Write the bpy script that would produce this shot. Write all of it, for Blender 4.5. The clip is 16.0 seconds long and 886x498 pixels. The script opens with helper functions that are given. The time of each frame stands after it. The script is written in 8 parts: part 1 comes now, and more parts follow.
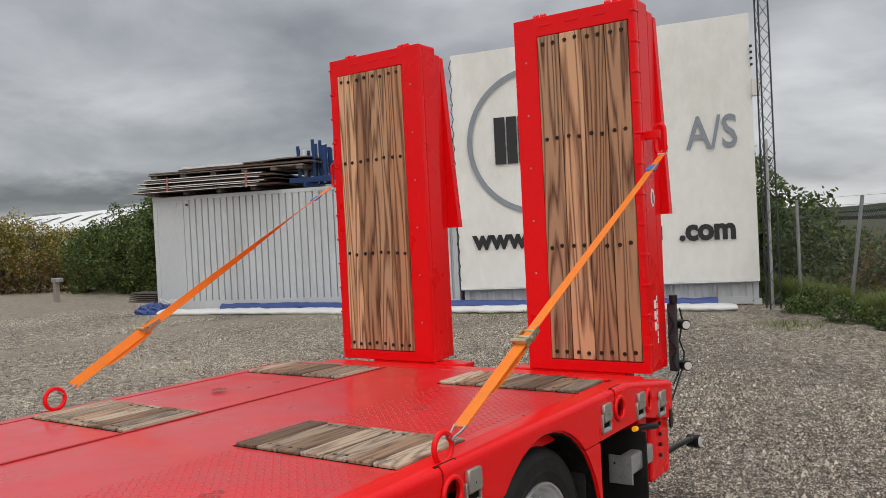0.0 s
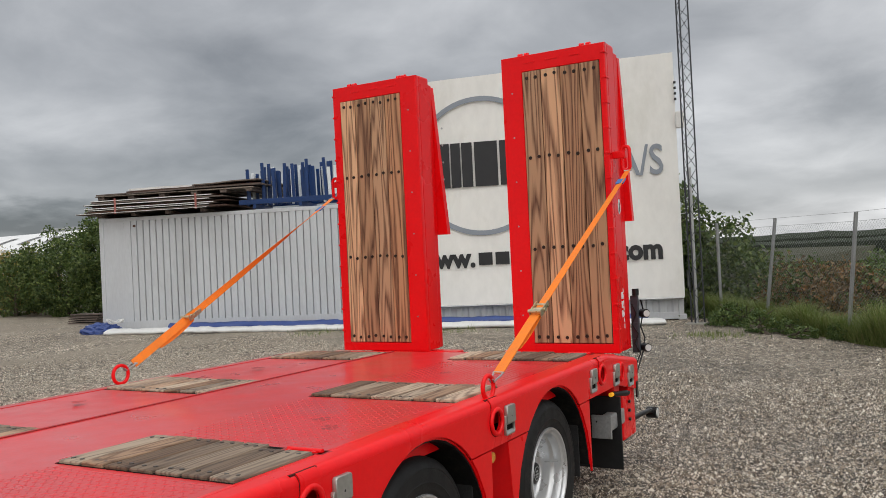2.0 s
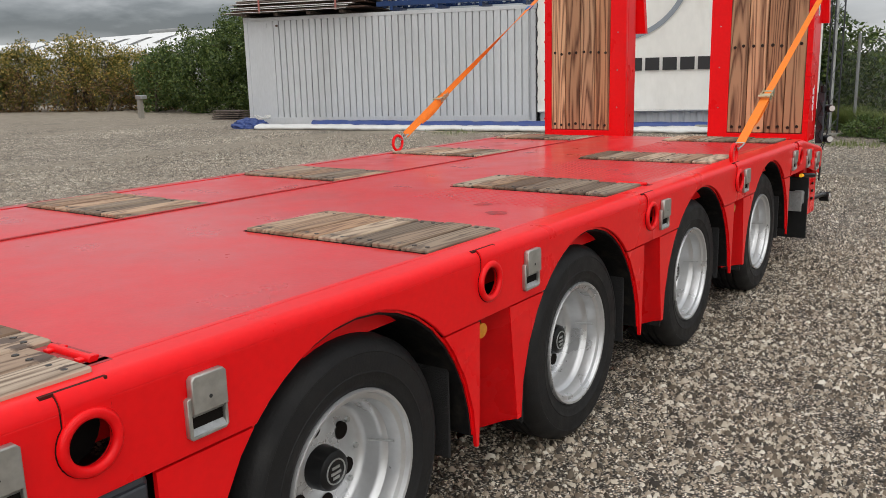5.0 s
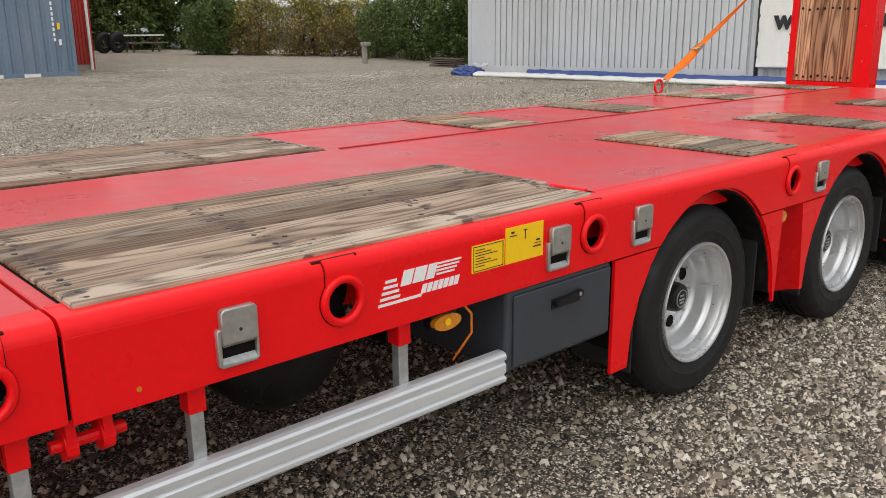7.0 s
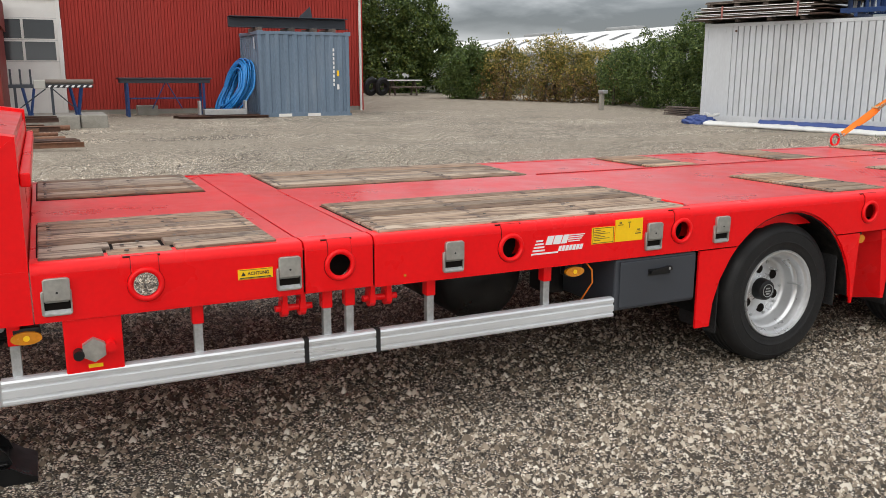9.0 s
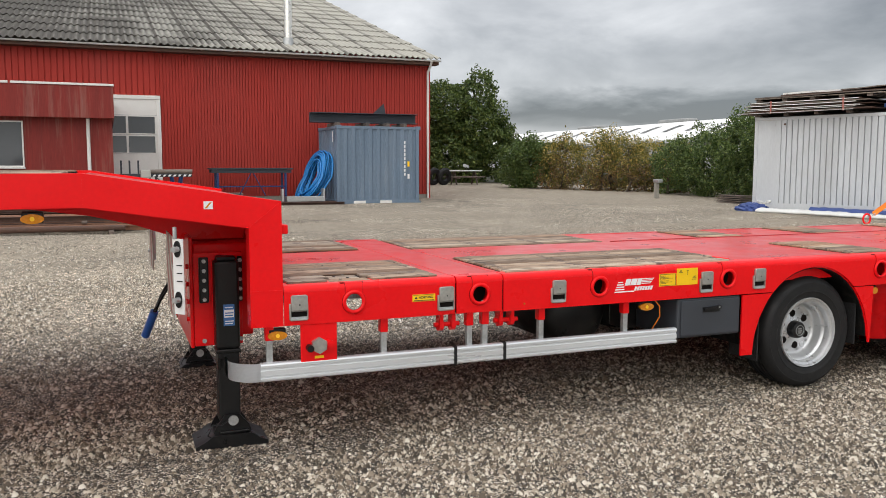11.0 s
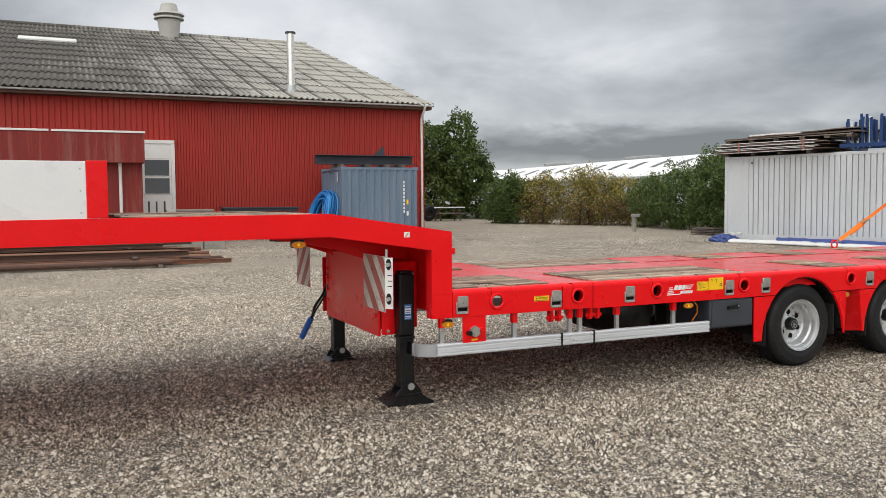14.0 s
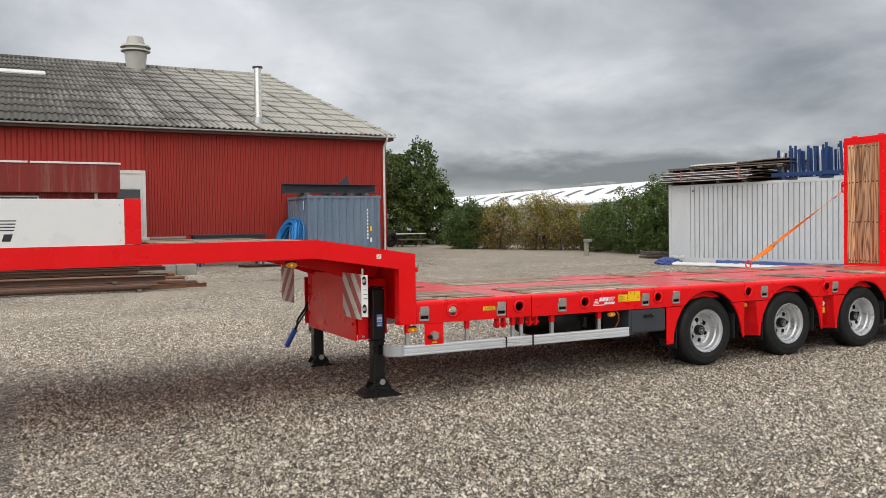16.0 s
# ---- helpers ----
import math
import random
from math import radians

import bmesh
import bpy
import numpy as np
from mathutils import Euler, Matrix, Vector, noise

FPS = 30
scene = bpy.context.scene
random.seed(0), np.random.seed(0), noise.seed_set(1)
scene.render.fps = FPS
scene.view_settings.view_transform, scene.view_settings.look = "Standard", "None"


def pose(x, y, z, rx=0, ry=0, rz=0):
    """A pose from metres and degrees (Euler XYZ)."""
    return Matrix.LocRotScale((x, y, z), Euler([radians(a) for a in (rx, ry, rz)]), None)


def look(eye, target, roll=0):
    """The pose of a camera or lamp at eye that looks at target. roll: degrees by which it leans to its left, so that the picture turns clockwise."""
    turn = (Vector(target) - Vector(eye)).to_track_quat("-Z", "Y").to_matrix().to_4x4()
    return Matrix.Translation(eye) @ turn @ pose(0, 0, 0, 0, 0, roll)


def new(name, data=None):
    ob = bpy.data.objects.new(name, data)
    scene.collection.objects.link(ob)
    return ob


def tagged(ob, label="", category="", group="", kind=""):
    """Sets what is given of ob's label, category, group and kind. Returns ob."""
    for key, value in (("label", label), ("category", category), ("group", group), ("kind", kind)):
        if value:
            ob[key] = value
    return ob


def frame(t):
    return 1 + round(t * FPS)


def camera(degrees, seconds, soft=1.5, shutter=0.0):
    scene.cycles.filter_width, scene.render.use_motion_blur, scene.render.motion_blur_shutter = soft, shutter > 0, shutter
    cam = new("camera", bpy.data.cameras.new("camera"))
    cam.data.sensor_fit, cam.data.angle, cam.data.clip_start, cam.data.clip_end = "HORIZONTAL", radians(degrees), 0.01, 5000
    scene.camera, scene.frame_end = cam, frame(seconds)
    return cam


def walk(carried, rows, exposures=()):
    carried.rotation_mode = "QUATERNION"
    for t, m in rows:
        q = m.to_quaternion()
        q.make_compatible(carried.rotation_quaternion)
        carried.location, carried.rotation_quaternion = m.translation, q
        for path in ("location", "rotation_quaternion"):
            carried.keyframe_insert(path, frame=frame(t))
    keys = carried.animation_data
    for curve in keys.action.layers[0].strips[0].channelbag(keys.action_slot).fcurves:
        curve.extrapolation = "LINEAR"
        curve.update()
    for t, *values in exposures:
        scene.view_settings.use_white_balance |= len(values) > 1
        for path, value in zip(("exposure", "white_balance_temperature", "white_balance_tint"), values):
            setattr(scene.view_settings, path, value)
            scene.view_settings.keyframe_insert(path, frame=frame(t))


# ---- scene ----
cam = camera(56.2, 16.0, soft=0.6)
METRES, EYE, TILT, LEAN, TURN = 11.03, 1.69, 0.37, -0.25, 34.5
ROWS = [
    (0.0, 0.0, 0.0, 0.0, -0.07, -1.24, 3.08),
    (0.5, -0.0211, -0.0107, -0.0017, -1.57, 0.84, 3.0),
    (1.0, -0.0377, -0.0321, -0.0058, -3.07, 1.87, 2.95),
    (1.5, -0.0467, -0.0571, -0.0099, -4.42, 1.75, 2.96),
    (2.0, -0.0522, -0.0772, -0.0138, -5.45, 0.45, 2.96),
    (2.5, -0.0644, -0.0988, -0.0159, -5.7, -1.99, 2.84),
    (3.0, -0.082, -0.1177, -0.0193, -5.24, -4.92, 2.69),
    (3.5, -0.0958, -0.1264, -0.02, -4.19, -7.69, 2.51),
    (6.0, -0.1864, -0.2148, -0.0221, 5.47, -14.13, 1.29),
    (6.5, -0.1973, -0.2434, -0.0202, 8.86, -14.75, 1.07),
    (7.0, -0.1991, -0.2832, -0.0205, 13.33, -15.17, 0.81),
    (7.5, -0.1841, -0.316, -0.0208, 18.48, -15.43, 0.57),
    (8.0, -0.1628, -0.3528, -0.0161, 23.49, -15.18, 0.43),
    (8.5, -0.1418, -0.3892, -0.0112, 27.4, -14.01, 0.34),
    (9.0, -0.1202, -0.4196, -0.009, 29.9, -12.07, 0.29),
    (11.5, -0.0785, -0.5829, -0.0106, 33.89, -5.37, 0.36),
    (12.0, -0.0774, -0.6181, -0.0088, 34.13, -5.15, 0.41),
    (12.5, -0.0791, -0.6543, -0.007, 34.05, -4.86, 0.49),
    (13.0, -0.0755, -0.689, -0.0081, 33.52, -4.46, 0.59),
    (13.5, -0.0765, -0.7237, -0.0057, 32.46, -3.98, 0.73),
    (14.0, -0.0718, -0.7577, -0.0056, 31.0, -3.43, 0.88),
    (14.5, -0.0552, -0.7877, -0.0053, 29.52, -2.91, 1.03),
    (15.0, -0.0426, -0.8187, -0.0053, 28.49, -2.49, 1.13),
    (15.5, -0.0244, -0.8475, -0.0066, 28.11, -2.12, 1.17),
    (16.0, -0.0069, -0.8724, -0.0036, 28.3, -1.68, 1.14),
]
walk(cam, [(t, pose(0, 0, EYE, TILT, LEAN, TURN) @ pose(METRES * x, METRES * y, METRES * z, 90 + pitch, roll, yaw)) for t, x, y, z, yaw, pitch, roll in ROWS],
     [(0.0, -0.38), (3.5, -0.29), (7.0, -0.14), (9.0, 0.03), (12.5, 0.07), (16.0, -0.03)])

# ---- world, sun, exposure ----
world = bpy.data.worlds.new("overcast")
scene.world = world
world.use_nodes = True
wn, wl = world.node_tree.nodes, world.node_tree.links
wn.clear()


def wnode(kind, **values):
    n = wn.new(kind)
    for k, v in values.items():
        n.inputs[k].default_value = v
    return n


def wmath(op, a, b=None):
    n = wn.new("ShaderNodeMath")
    n.operation = op
    for i, v in enumerate((a, b)):
        if v is None:
            continue
        if isinstance(v, (int, float)):
            n.inputs[i].default_value = v
        else:
            wl.new(v, n.inputs[i])
    return n.outputs[0]


SUN_EL, SUN_ROT = 41.0, 126.0
sky = wn.new("ShaderNodeTexSky")
sky.sky_type = "NISHITA"
sky.sun_disc = False
sky.sun_elevation, sky.sun_rotation = radians(SUN_EL), radians(SUN_ROT)
way = wn.new("ShaderNodeTexCoord").outputs["Generated"]
sep = wn.new("ShaderNodeSeparateXYZ")
wl.new(way, sep.inputs[0])
up = wmath("MAXIMUM", sep.outputs[2], 0.0)
low = wmath("ADD", up, 0.30)
comb = wn.new("ShaderNodeCombineXYZ")
wl.new(wmath("DIVIDE", sep.outputs[0], low), comb.inputs[0])
wl.new(wmath("DIVIDE", sep.outputs[1], low), comb.inputs[1])
big = wnode("ShaderNodeTexNoise", Scale=0.85, Detail=4.0, Roughness=0.48, Distortion=0.5)
wl.new(comb.outputs[0], big.inputs["Vector"])
small = wnode("ShaderNodeTexNoise", Scale=2.6, Detail=7.0, Roughness=0.56, Distortion=0.3)
wl.new(comb.outputs[0], small.inputs["Vector"])
mixed = wmath("ADD", wmath("MULTIPLY", big.outputs[0], 0.74), wmath("MULTIPLY", small.outputs[0], 0.31))
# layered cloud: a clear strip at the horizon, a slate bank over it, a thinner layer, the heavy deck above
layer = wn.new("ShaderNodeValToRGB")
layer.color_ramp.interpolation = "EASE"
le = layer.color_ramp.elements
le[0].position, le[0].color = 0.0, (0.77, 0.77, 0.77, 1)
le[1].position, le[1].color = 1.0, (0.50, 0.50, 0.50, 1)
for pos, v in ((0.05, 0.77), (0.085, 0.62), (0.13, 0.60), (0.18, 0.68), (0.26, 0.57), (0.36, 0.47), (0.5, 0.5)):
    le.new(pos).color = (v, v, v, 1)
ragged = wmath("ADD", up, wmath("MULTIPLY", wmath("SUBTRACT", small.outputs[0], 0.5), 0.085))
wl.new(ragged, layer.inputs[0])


def lobe(toward, power, amount):
    """A broad thick or thin region of the cloud round one direction of the sky."""
    k = wn.new("ShaderNodeVectorMath")
    k.operation = "DOT_PRODUCT"
    wl.new(way, k.inputs[0])
    k.inputs[1].default_value = Vector(toward).normalized()
    return wmath("MULTIPLY", wmath("POWER", wmath("MAXIMUM", k.outputs["Value"], 0.0), power), amount)


banded = wmath("ADD", up, wmath("MULTIPLY", wmath("SUBTRACT", small.outputs[0], 0.5), 0.05))
slate = wmath("MAXIMUM", wmath("SUBTRACT", 1.0, wmath("MULTIPLY", wmath("ABSOLUTE", wmath("SUBTRACT", banded, 0.060)), 34.0)), 0.0)
bank = wmath("MULTIPLY", slate, lobe((-0.80, 0.60, 0.05), 14.0, -0.34))
for toward, power, amount in (((-0.90, 0.35, 0.25), 12.0, -0.06), ((-0.80, 0.58, 0.25), 24.0, -0.07), ((-0.16, 0.96, 0.24), 34.0, -0.055), ((-0.76, 0.63, 0.19), 120.0, -0.015), ((-0.06, 0.985, 0.10), 60.0, 0.02)):
    bank = wmath("ADD", bank, lobe(toward, power, amount))
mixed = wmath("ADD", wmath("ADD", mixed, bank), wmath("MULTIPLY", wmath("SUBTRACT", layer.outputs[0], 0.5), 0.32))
ramp = wn.new("ShaderNodeValToRGB")
ramp.color_ramp.elements[0].position, ramp.color_ramp.elements[0].color = 0.31, (0.135, 0.143, 0.156, 1)
ramp.color_ramp.elements[1].position, ramp.color_ramp.elements[1].color = 0.62, (0.63, 0.637, 0.652, 1)
ramp.color_ramp.elements.new(0.39).color = (0.215, 0.225, 0.24, 1)
ramp.color_ramp.elements.new(0.70).color = (0.86, 0.865, 0.875, 1)
mid = ramp.color_ramp.elements.new(0.5)
mid.color = (0.385, 0.395, 0.412, 1)
wl.new(mixed, ramp.inputs[0])
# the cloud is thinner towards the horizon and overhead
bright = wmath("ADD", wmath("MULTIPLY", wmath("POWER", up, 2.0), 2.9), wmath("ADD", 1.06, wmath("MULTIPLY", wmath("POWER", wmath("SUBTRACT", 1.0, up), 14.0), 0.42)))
cloud = wn.new("ShaderNodeBackground")
wl.new(ramp.outputs[0], cloud.inputs[0])
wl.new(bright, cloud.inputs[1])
blue = wn.new("ShaderNodeBackground")
wl.new(sky.outputs[0], blue.inputs[0])
blue.inputs[1].default_value = 0.012
both = wn.new("ShaderNodeAddShader")
wl.new(cloud.outputs[0], both.inputs[0])
wl.new(blue.outputs[0], both.inputs[1])
out = wn.new("ShaderNodeOutputWorld")
wl.new(both.outputs[0], out.inputs[0])

sun = new("sun", bpy.data.lights.new("sun", "SUN"))
sun.data.energy, sun.data.angle, sun.data.color = 1.4, radians(90), (1.0, 0.94, 0.84)
sun.matrix_world = look((9.5, -7.5, 10.5), (0, 0, 0))

# ---- materials ----
def nodes_of(m):
    return m.node_tree.nodes, m.node_tree.links


def material(name, base, rough=0.5, metal=0.0, vary=0.12, scale=6.0, fine=60.0, bump=0.05, coat=0.0, dirt=None, dirt_amount=0.0,
             stretch=(1, 1, 1), spec=0.5, random_tone=0.0, rough_vary=0.12):
    """Paint, metal, rubber and the like: base colour with stains at two scales, fine relief and uneven gloss."""
    m = bpy.data.materials.new(name)
    m.use_nodes = True
    n, l = nodes_of(m)
    b = n["Principled BSDF"]
    co = n.new("ShaderNodeTexCoord")
    mp = n.new("ShaderNodeMapping")
    mp.inputs["Scale"].default_value = stretch
    l.new(co.outputs["Object"], mp.inputs[0])
    n1 = n.new("ShaderNodeTexNoise")
    n1.inputs["Scale"].default_value, n1.inputs["Detail"].default_value = scale, 5
    n2 = n.new("ShaderNodeTexNoise")
    n2.inputs["Scale"].default_value, n2.inputs["Detail"].default_value = fine, 3
    for t in (n1, n2):
        l.new(mp.outputs[0], t.inputs["Vector"])
    add = n.new("ShaderNodeMath")
    add.operation = "ADD"
    l.new(n1.outputs[0], add.inputs[0])
    l.new(n2.outputs[0], add.inputs[1])
    rng = n.new("ShaderNodeMapRange")
    rng.inputs["From Min"].default_value, rng.inputs["From Max"].default_value = 0.65, 1.35
    rng.inputs["To Min"].default_value, rng.inputs["To Max"].default_value = 1 - vary, 1 + vary
    l.new(add.outputs[0], rng.inputs[0])
    value = rng.outputs[0]
    if random_tone:
        info = n.new("ShaderNodeObjectInfo")
        r2 = n.new("ShaderNodeMapRange")
        r2.inputs["To Min"].default_value, r2.inputs["To Max"].default_value = 1 - random_tone, 1 + random_tone
        l.new(info.outputs["Random"], r2.inputs[0])
        mul = n.new("ShaderNodeMath")
        mul.operation = "MULTIPLY"
        l.new(value, mul.inputs[0])
        l.new(r2.outputs[0], mul.inputs[1])
        value = mul.outputs[0]
    col = n.new("ShaderNodeMix")
    col.data_type, col.blend_type = "RGBA", "MULTIPLY"
    col.inputs["Factor"].default_value = 1.0
    col.inputs["A"].default_value = (*base, 1)
    l.new(value, col.inputs["B"])
    tone = col.outputs["Result"]
    if dirt:
        n3 = n.new("ShaderNodeTexNoise")
        n3.inputs["Scale"].default_value, n3.inputs["Detail"].default_value, n3.inputs["Roughness"].default_value = scale * 0.6, 8, 0.7
        l.new(mp.outputs[0], n3.inputs["Vector"])
        r3 = n.new("ShaderNodeMapRange")
        r3.inputs["From Min"].default_value, r3.inputs["From Max"].default_value = 0.5, 0.72
        r3.inputs["To Max"].default_value = dirt_amount
        l.new(n3.outputs[0], r3.inputs[0])
        d = n.new("ShaderNodeMix")
        d.data_type = "RGBA"
        d.inputs["B"].default_value = (*dirt, 1)
        l.new(tone, d.inputs["A"])
        l.new(r3.outputs[0], d.inputs["Factor"])
        tone = d.outputs["Result"]
    l.new(tone, b.inputs["Base Color"])
    rr = n.new("ShaderNodeMapRange")
    rr.inputs["From Min"].default_value, rr.inputs["From Max"].default_value = 0.3, 0.7
    rr.inputs["To Min"].default_value, rr.inputs["To Max"].default_value = max(0.03, rough - rough_vary), min(1, rough + rough_vary)
    l.new(n1.outputs[0], rr.inputs[0])
    l.new(rr.outputs[0], b.inputs["Roughness"])
    b.inputs["Metallic"].default_value = metal
    b.inputs["Coat Weight"].default_value = coat
    b.inputs["Coat Roughness"].default_value = 0.12
    b.inputs["Specular IOR Level"].default_value = spec
    if bump:
        bp = n.new("ShaderNodeBump")
        bp.inputs["Strength"].default_value, bp.inputs["Distance"].default_value = bump, 0.01
        l.new(n2.outputs[0], bp.inputs["Height"])
        l.new(bp.outputs[0], b.inputs["Normal"])
    return m


def wood_material(name, light, dark, grey=0.0, grain=1.0, rough=0.75, wet=(0.05, 0.035, 0.03), stain=0.0, tones=(0.68, 1.28), second=None, bands=None, run=0.045):
    """Planks with grain along the object's y axis, each plank shifted and toned by its own random number."""
    m = bpy.data.materials.new(name)
    m.use_nodes = True
    n, l = nodes_of(m)
    b = n["Principled BSDF"]
    co = n.new("ShaderNodeTexCoord")
    info = n.new("ShaderNodeObjectInfo")
    shift = n.new("ShaderNodeVectorMath")
    shift.operation = "MULTIPLY_ADD"
    comb = n.new("ShaderNodeCombineXYZ")
    for i in range(3):
        l.new(info.outputs["Random"], comb.inputs[i])
    l.new(comb.outputs[0], shift.inputs[0])
    shift.inputs[1].default_value = (37.0, 53.0, 29.0)
    l.new(co.outputs["Object"], shift.inputs[2])
    mp = n.new("ShaderNodeMapping")
    mp.inputs["Scale"].default_value = (1.0, run, 1.0)
    l.new(shift.outputs[0], mp.inputs[0])
    warp = n.new("ShaderNodeTexNoise")
    warp.inputs["Scale"].default_value, warp.inputs["Detail"].default_value = 8.0 * grain, 1.5
    l.new(mp.outputs[0], warp.inputs["Vector"])
    rings = n.new("ShaderNodeMath")
    rings.operation = "MULTIPLY"
    rings.inputs[1].default_value = 13.0
    l.new(warp.outputs[0], rings.inputs[0])
    fr = n.new("ShaderNodeMath")
    fr.operation = "PINGPONG"
    fr.inputs[1].default_value = 0.5
    l.new(rings.outputs[0], fr.inputs[0])
    fib = n.new("ShaderNodeTexNoise")
    fib.inputs["Scale"].default_value, fib.inputs["Detail"].default_value = 130.0, 3
    l.new(mp.outputs[0], fib.inputs["Vector"])
    mixv = n.new("ShaderNodeMath")
    mixv.operation = "MULTIPLY_ADD"
    l.new(fr.outputs[0], mixv.inputs[0])
    mixv.inputs[1].default_value = 1.15
    half = n.new("ShaderNodeMath")
    half.operation = "MULTIPLY"
    half.inputs[1].default_value = 0.45
    l.new(fib.outputs[0], half.inputs[0])
    l.new(half.outputs[0], mixv.inputs[2])
    ramp = n.new("ShaderNodeValToRGB")
    e = ramp.color_ramp.elements
    e[0].position, e[0].color = 0.2, (*dark, 1)
    e[1].position, e[1].color = 0.62, (*light, 1)
    l.new(mixv.outputs[0], ramp.inputs[0])
    tone = n.new("ShaderNodeMapRange")
    tone.inputs["To Min"].default_value, tone.inputs["To Max"].default_value = tones
    l.new(info.outputs["Random"], tone.inputs[0])
    mul = n.new("ShaderNodeMix")
    mul.data_type, mul.blend_type = "RGBA", "MULTIPLY"
    mul.inputs["Factor"].default_value = 1
    l.new(ramp.outputs[0], mul.inputs["A"])
    l.new(tone.outputs[0], mul.inputs["B"])
    res = mul.outputs["Result"]
    if second:
        # some planks are browner or greyer than their neighbours
        wn_ = n.new("ShaderNodeTexWhiteNoise")
        wn_.noise_dimensions = "1D"
        l.new(info.outputs["Random"], wn_.inputs["W"])
        hue = n.new("ShaderNodeMix")
        hue.data_type, hue.blend_type = "RGBA", "MULTIPLY"
        l.new(wn_.outputs["Value"], hue.inputs["Factor"])
        l.new(res, hue.inputs["A"])
        hue.inputs["B"].default_value = (*second, 1)
        res = hue.outputs["Result"]
    if stain:
        st = n.new("ShaderNodeTexNoise")
        st.inputs["Scale"].default_value, st.inputs["Detail"].default_value, st.inputs["Roughness"].default_value = 26.0, 5, 0.6
        smp = n.new("ShaderNodeMapping")
        smp.inputs["Scale"].default_value = (1.0, 0.3, 1.0)
        l.new(shift.outputs[0], smp.inputs[0])
        l.new(smp.outputs[0], st.inputs["Vector"])
        sr = n.new("ShaderNodeMapRange")
        sr.inputs["From Min"].default_value, sr.inputs["From Max"].default_value, sr.inputs["To Max"].default_value = 0.64, 0.70, stain
        amount = st.outputs[0]
        for centre in bands or ():
            # tannin stains gather round a row of bolts across the planks
            ys = n.new("ShaderNodeSeparateXYZ")
            l.new(co.outputs["Object"], ys.inputs[0])
            steps = (("SUBTRACT", centre), ("ABSOLUTE", None), ("MULTIPLY", 18.0), ("SUBTRACT", 1.0), ("MULTIPLY", -0.16), ("MAXIMUM", 0.0))
            val = ys.outputs[1]
            for op, k in steps:
                q = n.new("ShaderNodeMath")
                q.operation = op
                l.new(val, q.inputs[0])
                if k is not None:
                    q.inputs[1].default_value = k
                val = q.outputs[0]
            add = n.new("ShaderNodeMath")
            l.new(amount, add.inputs[0])
            l.new(val, add.inputs[1])
            amount = add.outputs[0]
        l.new(amount, sr.inputs[0])
        sm = n.new("ShaderNodeMix")
        sm.data_type = "RGBA"
        sm.inputs["B"].default_value = (*wet, 1)
        l.new(res, sm.inputs["A"])
        l.new(sr.outputs[0], sm.inputs["Factor"])
        res = sm.outputs["Result"]
    l.new(res, b.inputs["Base Color"])
    b.inputs["Roughness"].default_value = rough
    bp = n.new("ShaderNodeBump")
    bp.inputs["Strength"].default_value, bp.inputs["Distance"].default_value = 0.35, 0.004
    l.new(mixv.outputs[0], bp.inputs["Height"])
    l.new(bp.outputs[0], b.inputs["Normal"])
    return m


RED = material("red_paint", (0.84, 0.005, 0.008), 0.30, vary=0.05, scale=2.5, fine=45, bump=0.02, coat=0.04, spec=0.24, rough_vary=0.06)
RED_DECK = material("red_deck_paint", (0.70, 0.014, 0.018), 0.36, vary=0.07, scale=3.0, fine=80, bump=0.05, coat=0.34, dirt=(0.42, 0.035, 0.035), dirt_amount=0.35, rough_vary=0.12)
# scuff marks; also paints shade on the spine seam and hinge troughs
RED_WORN_SHADE = material("scuffed_and_shaded_red", (0.36, 0.03, 0.03), 0.6, vary=0.5, scale=30, fine=90, bump=0.05, dirt=(0.62, 0.012, 0.015), dirt_amount=1.0)
# near-black that paints the shade in gaps, holes and recesses
GAP_SHADE = material("painted_gap_shade", (0.012, 0.010, 0.009), 0.95, bump=0.0, spec=0.05)
ARCH_BLACK = material("mud_specked_lining", (0.006, 0.006, 0.0062), 0.7, vary=0.3, scale=30, fine=200, bump=0.2, dirt=(0.10, 0.085, 0.06), dirt_amount=0.25, spec=0.2)
# darker red that paints the shade in the lashing eyes' seams
SEAM_SHADE = material("shaded_red_seam", (0.075, 0.016, 0.012), 0.9, vary=0.4, scale=40, bump=0.1, spec=0.1)
RUBBER = material("tyre_rubber", (0.010, 0.010, 0.0105), 0.62, vary=0.25, scale=14, fine=120, bump=0.12, dirt=(0.028, 0.027, 0.025), dirt_amount=0.35, spec=0.35)
BRISTLE = material("black_bristle_flap", (0.012, 0.012, 0.013), 0.6, vary=0.6, scale=90, fine=260, bump=0.8, dirt=(0.03, 0.03, 0.03), dirt_amount=0.4)
RIM = material("silver_rim_paint", (0.60, 0.61, 0.62), 0.33, metal=0.65, vary=0.05, scale=9, bump=0.01, dirt=(0.42, 0.41, 0.39), dirt_amount=0.2)
BLACK = material("black_paint", (0.007, 0.007, 0.0075), 0.36, vary=0.2, scale=10, bump=0.04, dirt=(0.035, 0.033, 0.03), dirt_amount=0.3, spec=0.35)
PLASTIC = material("anthracite_plastic", (0.040, 0.045, 0.055), 0.5, vary=0.1, scale=7, fine=150, bump=0.05)
ALU = material("brushed_aluminium", (0.75, 0.775, 0.80), 0.38, metal=0.55, vary=0.06, scale=5, fine=90, bump=0.02, stretch=(1, 0.1, 1))
GALV = material("galvanised_steel", (0.46, 0.47, 0.47), 0.45, metal=0.7, vary=0.2, scale=22, fine=90, bump=0.03)
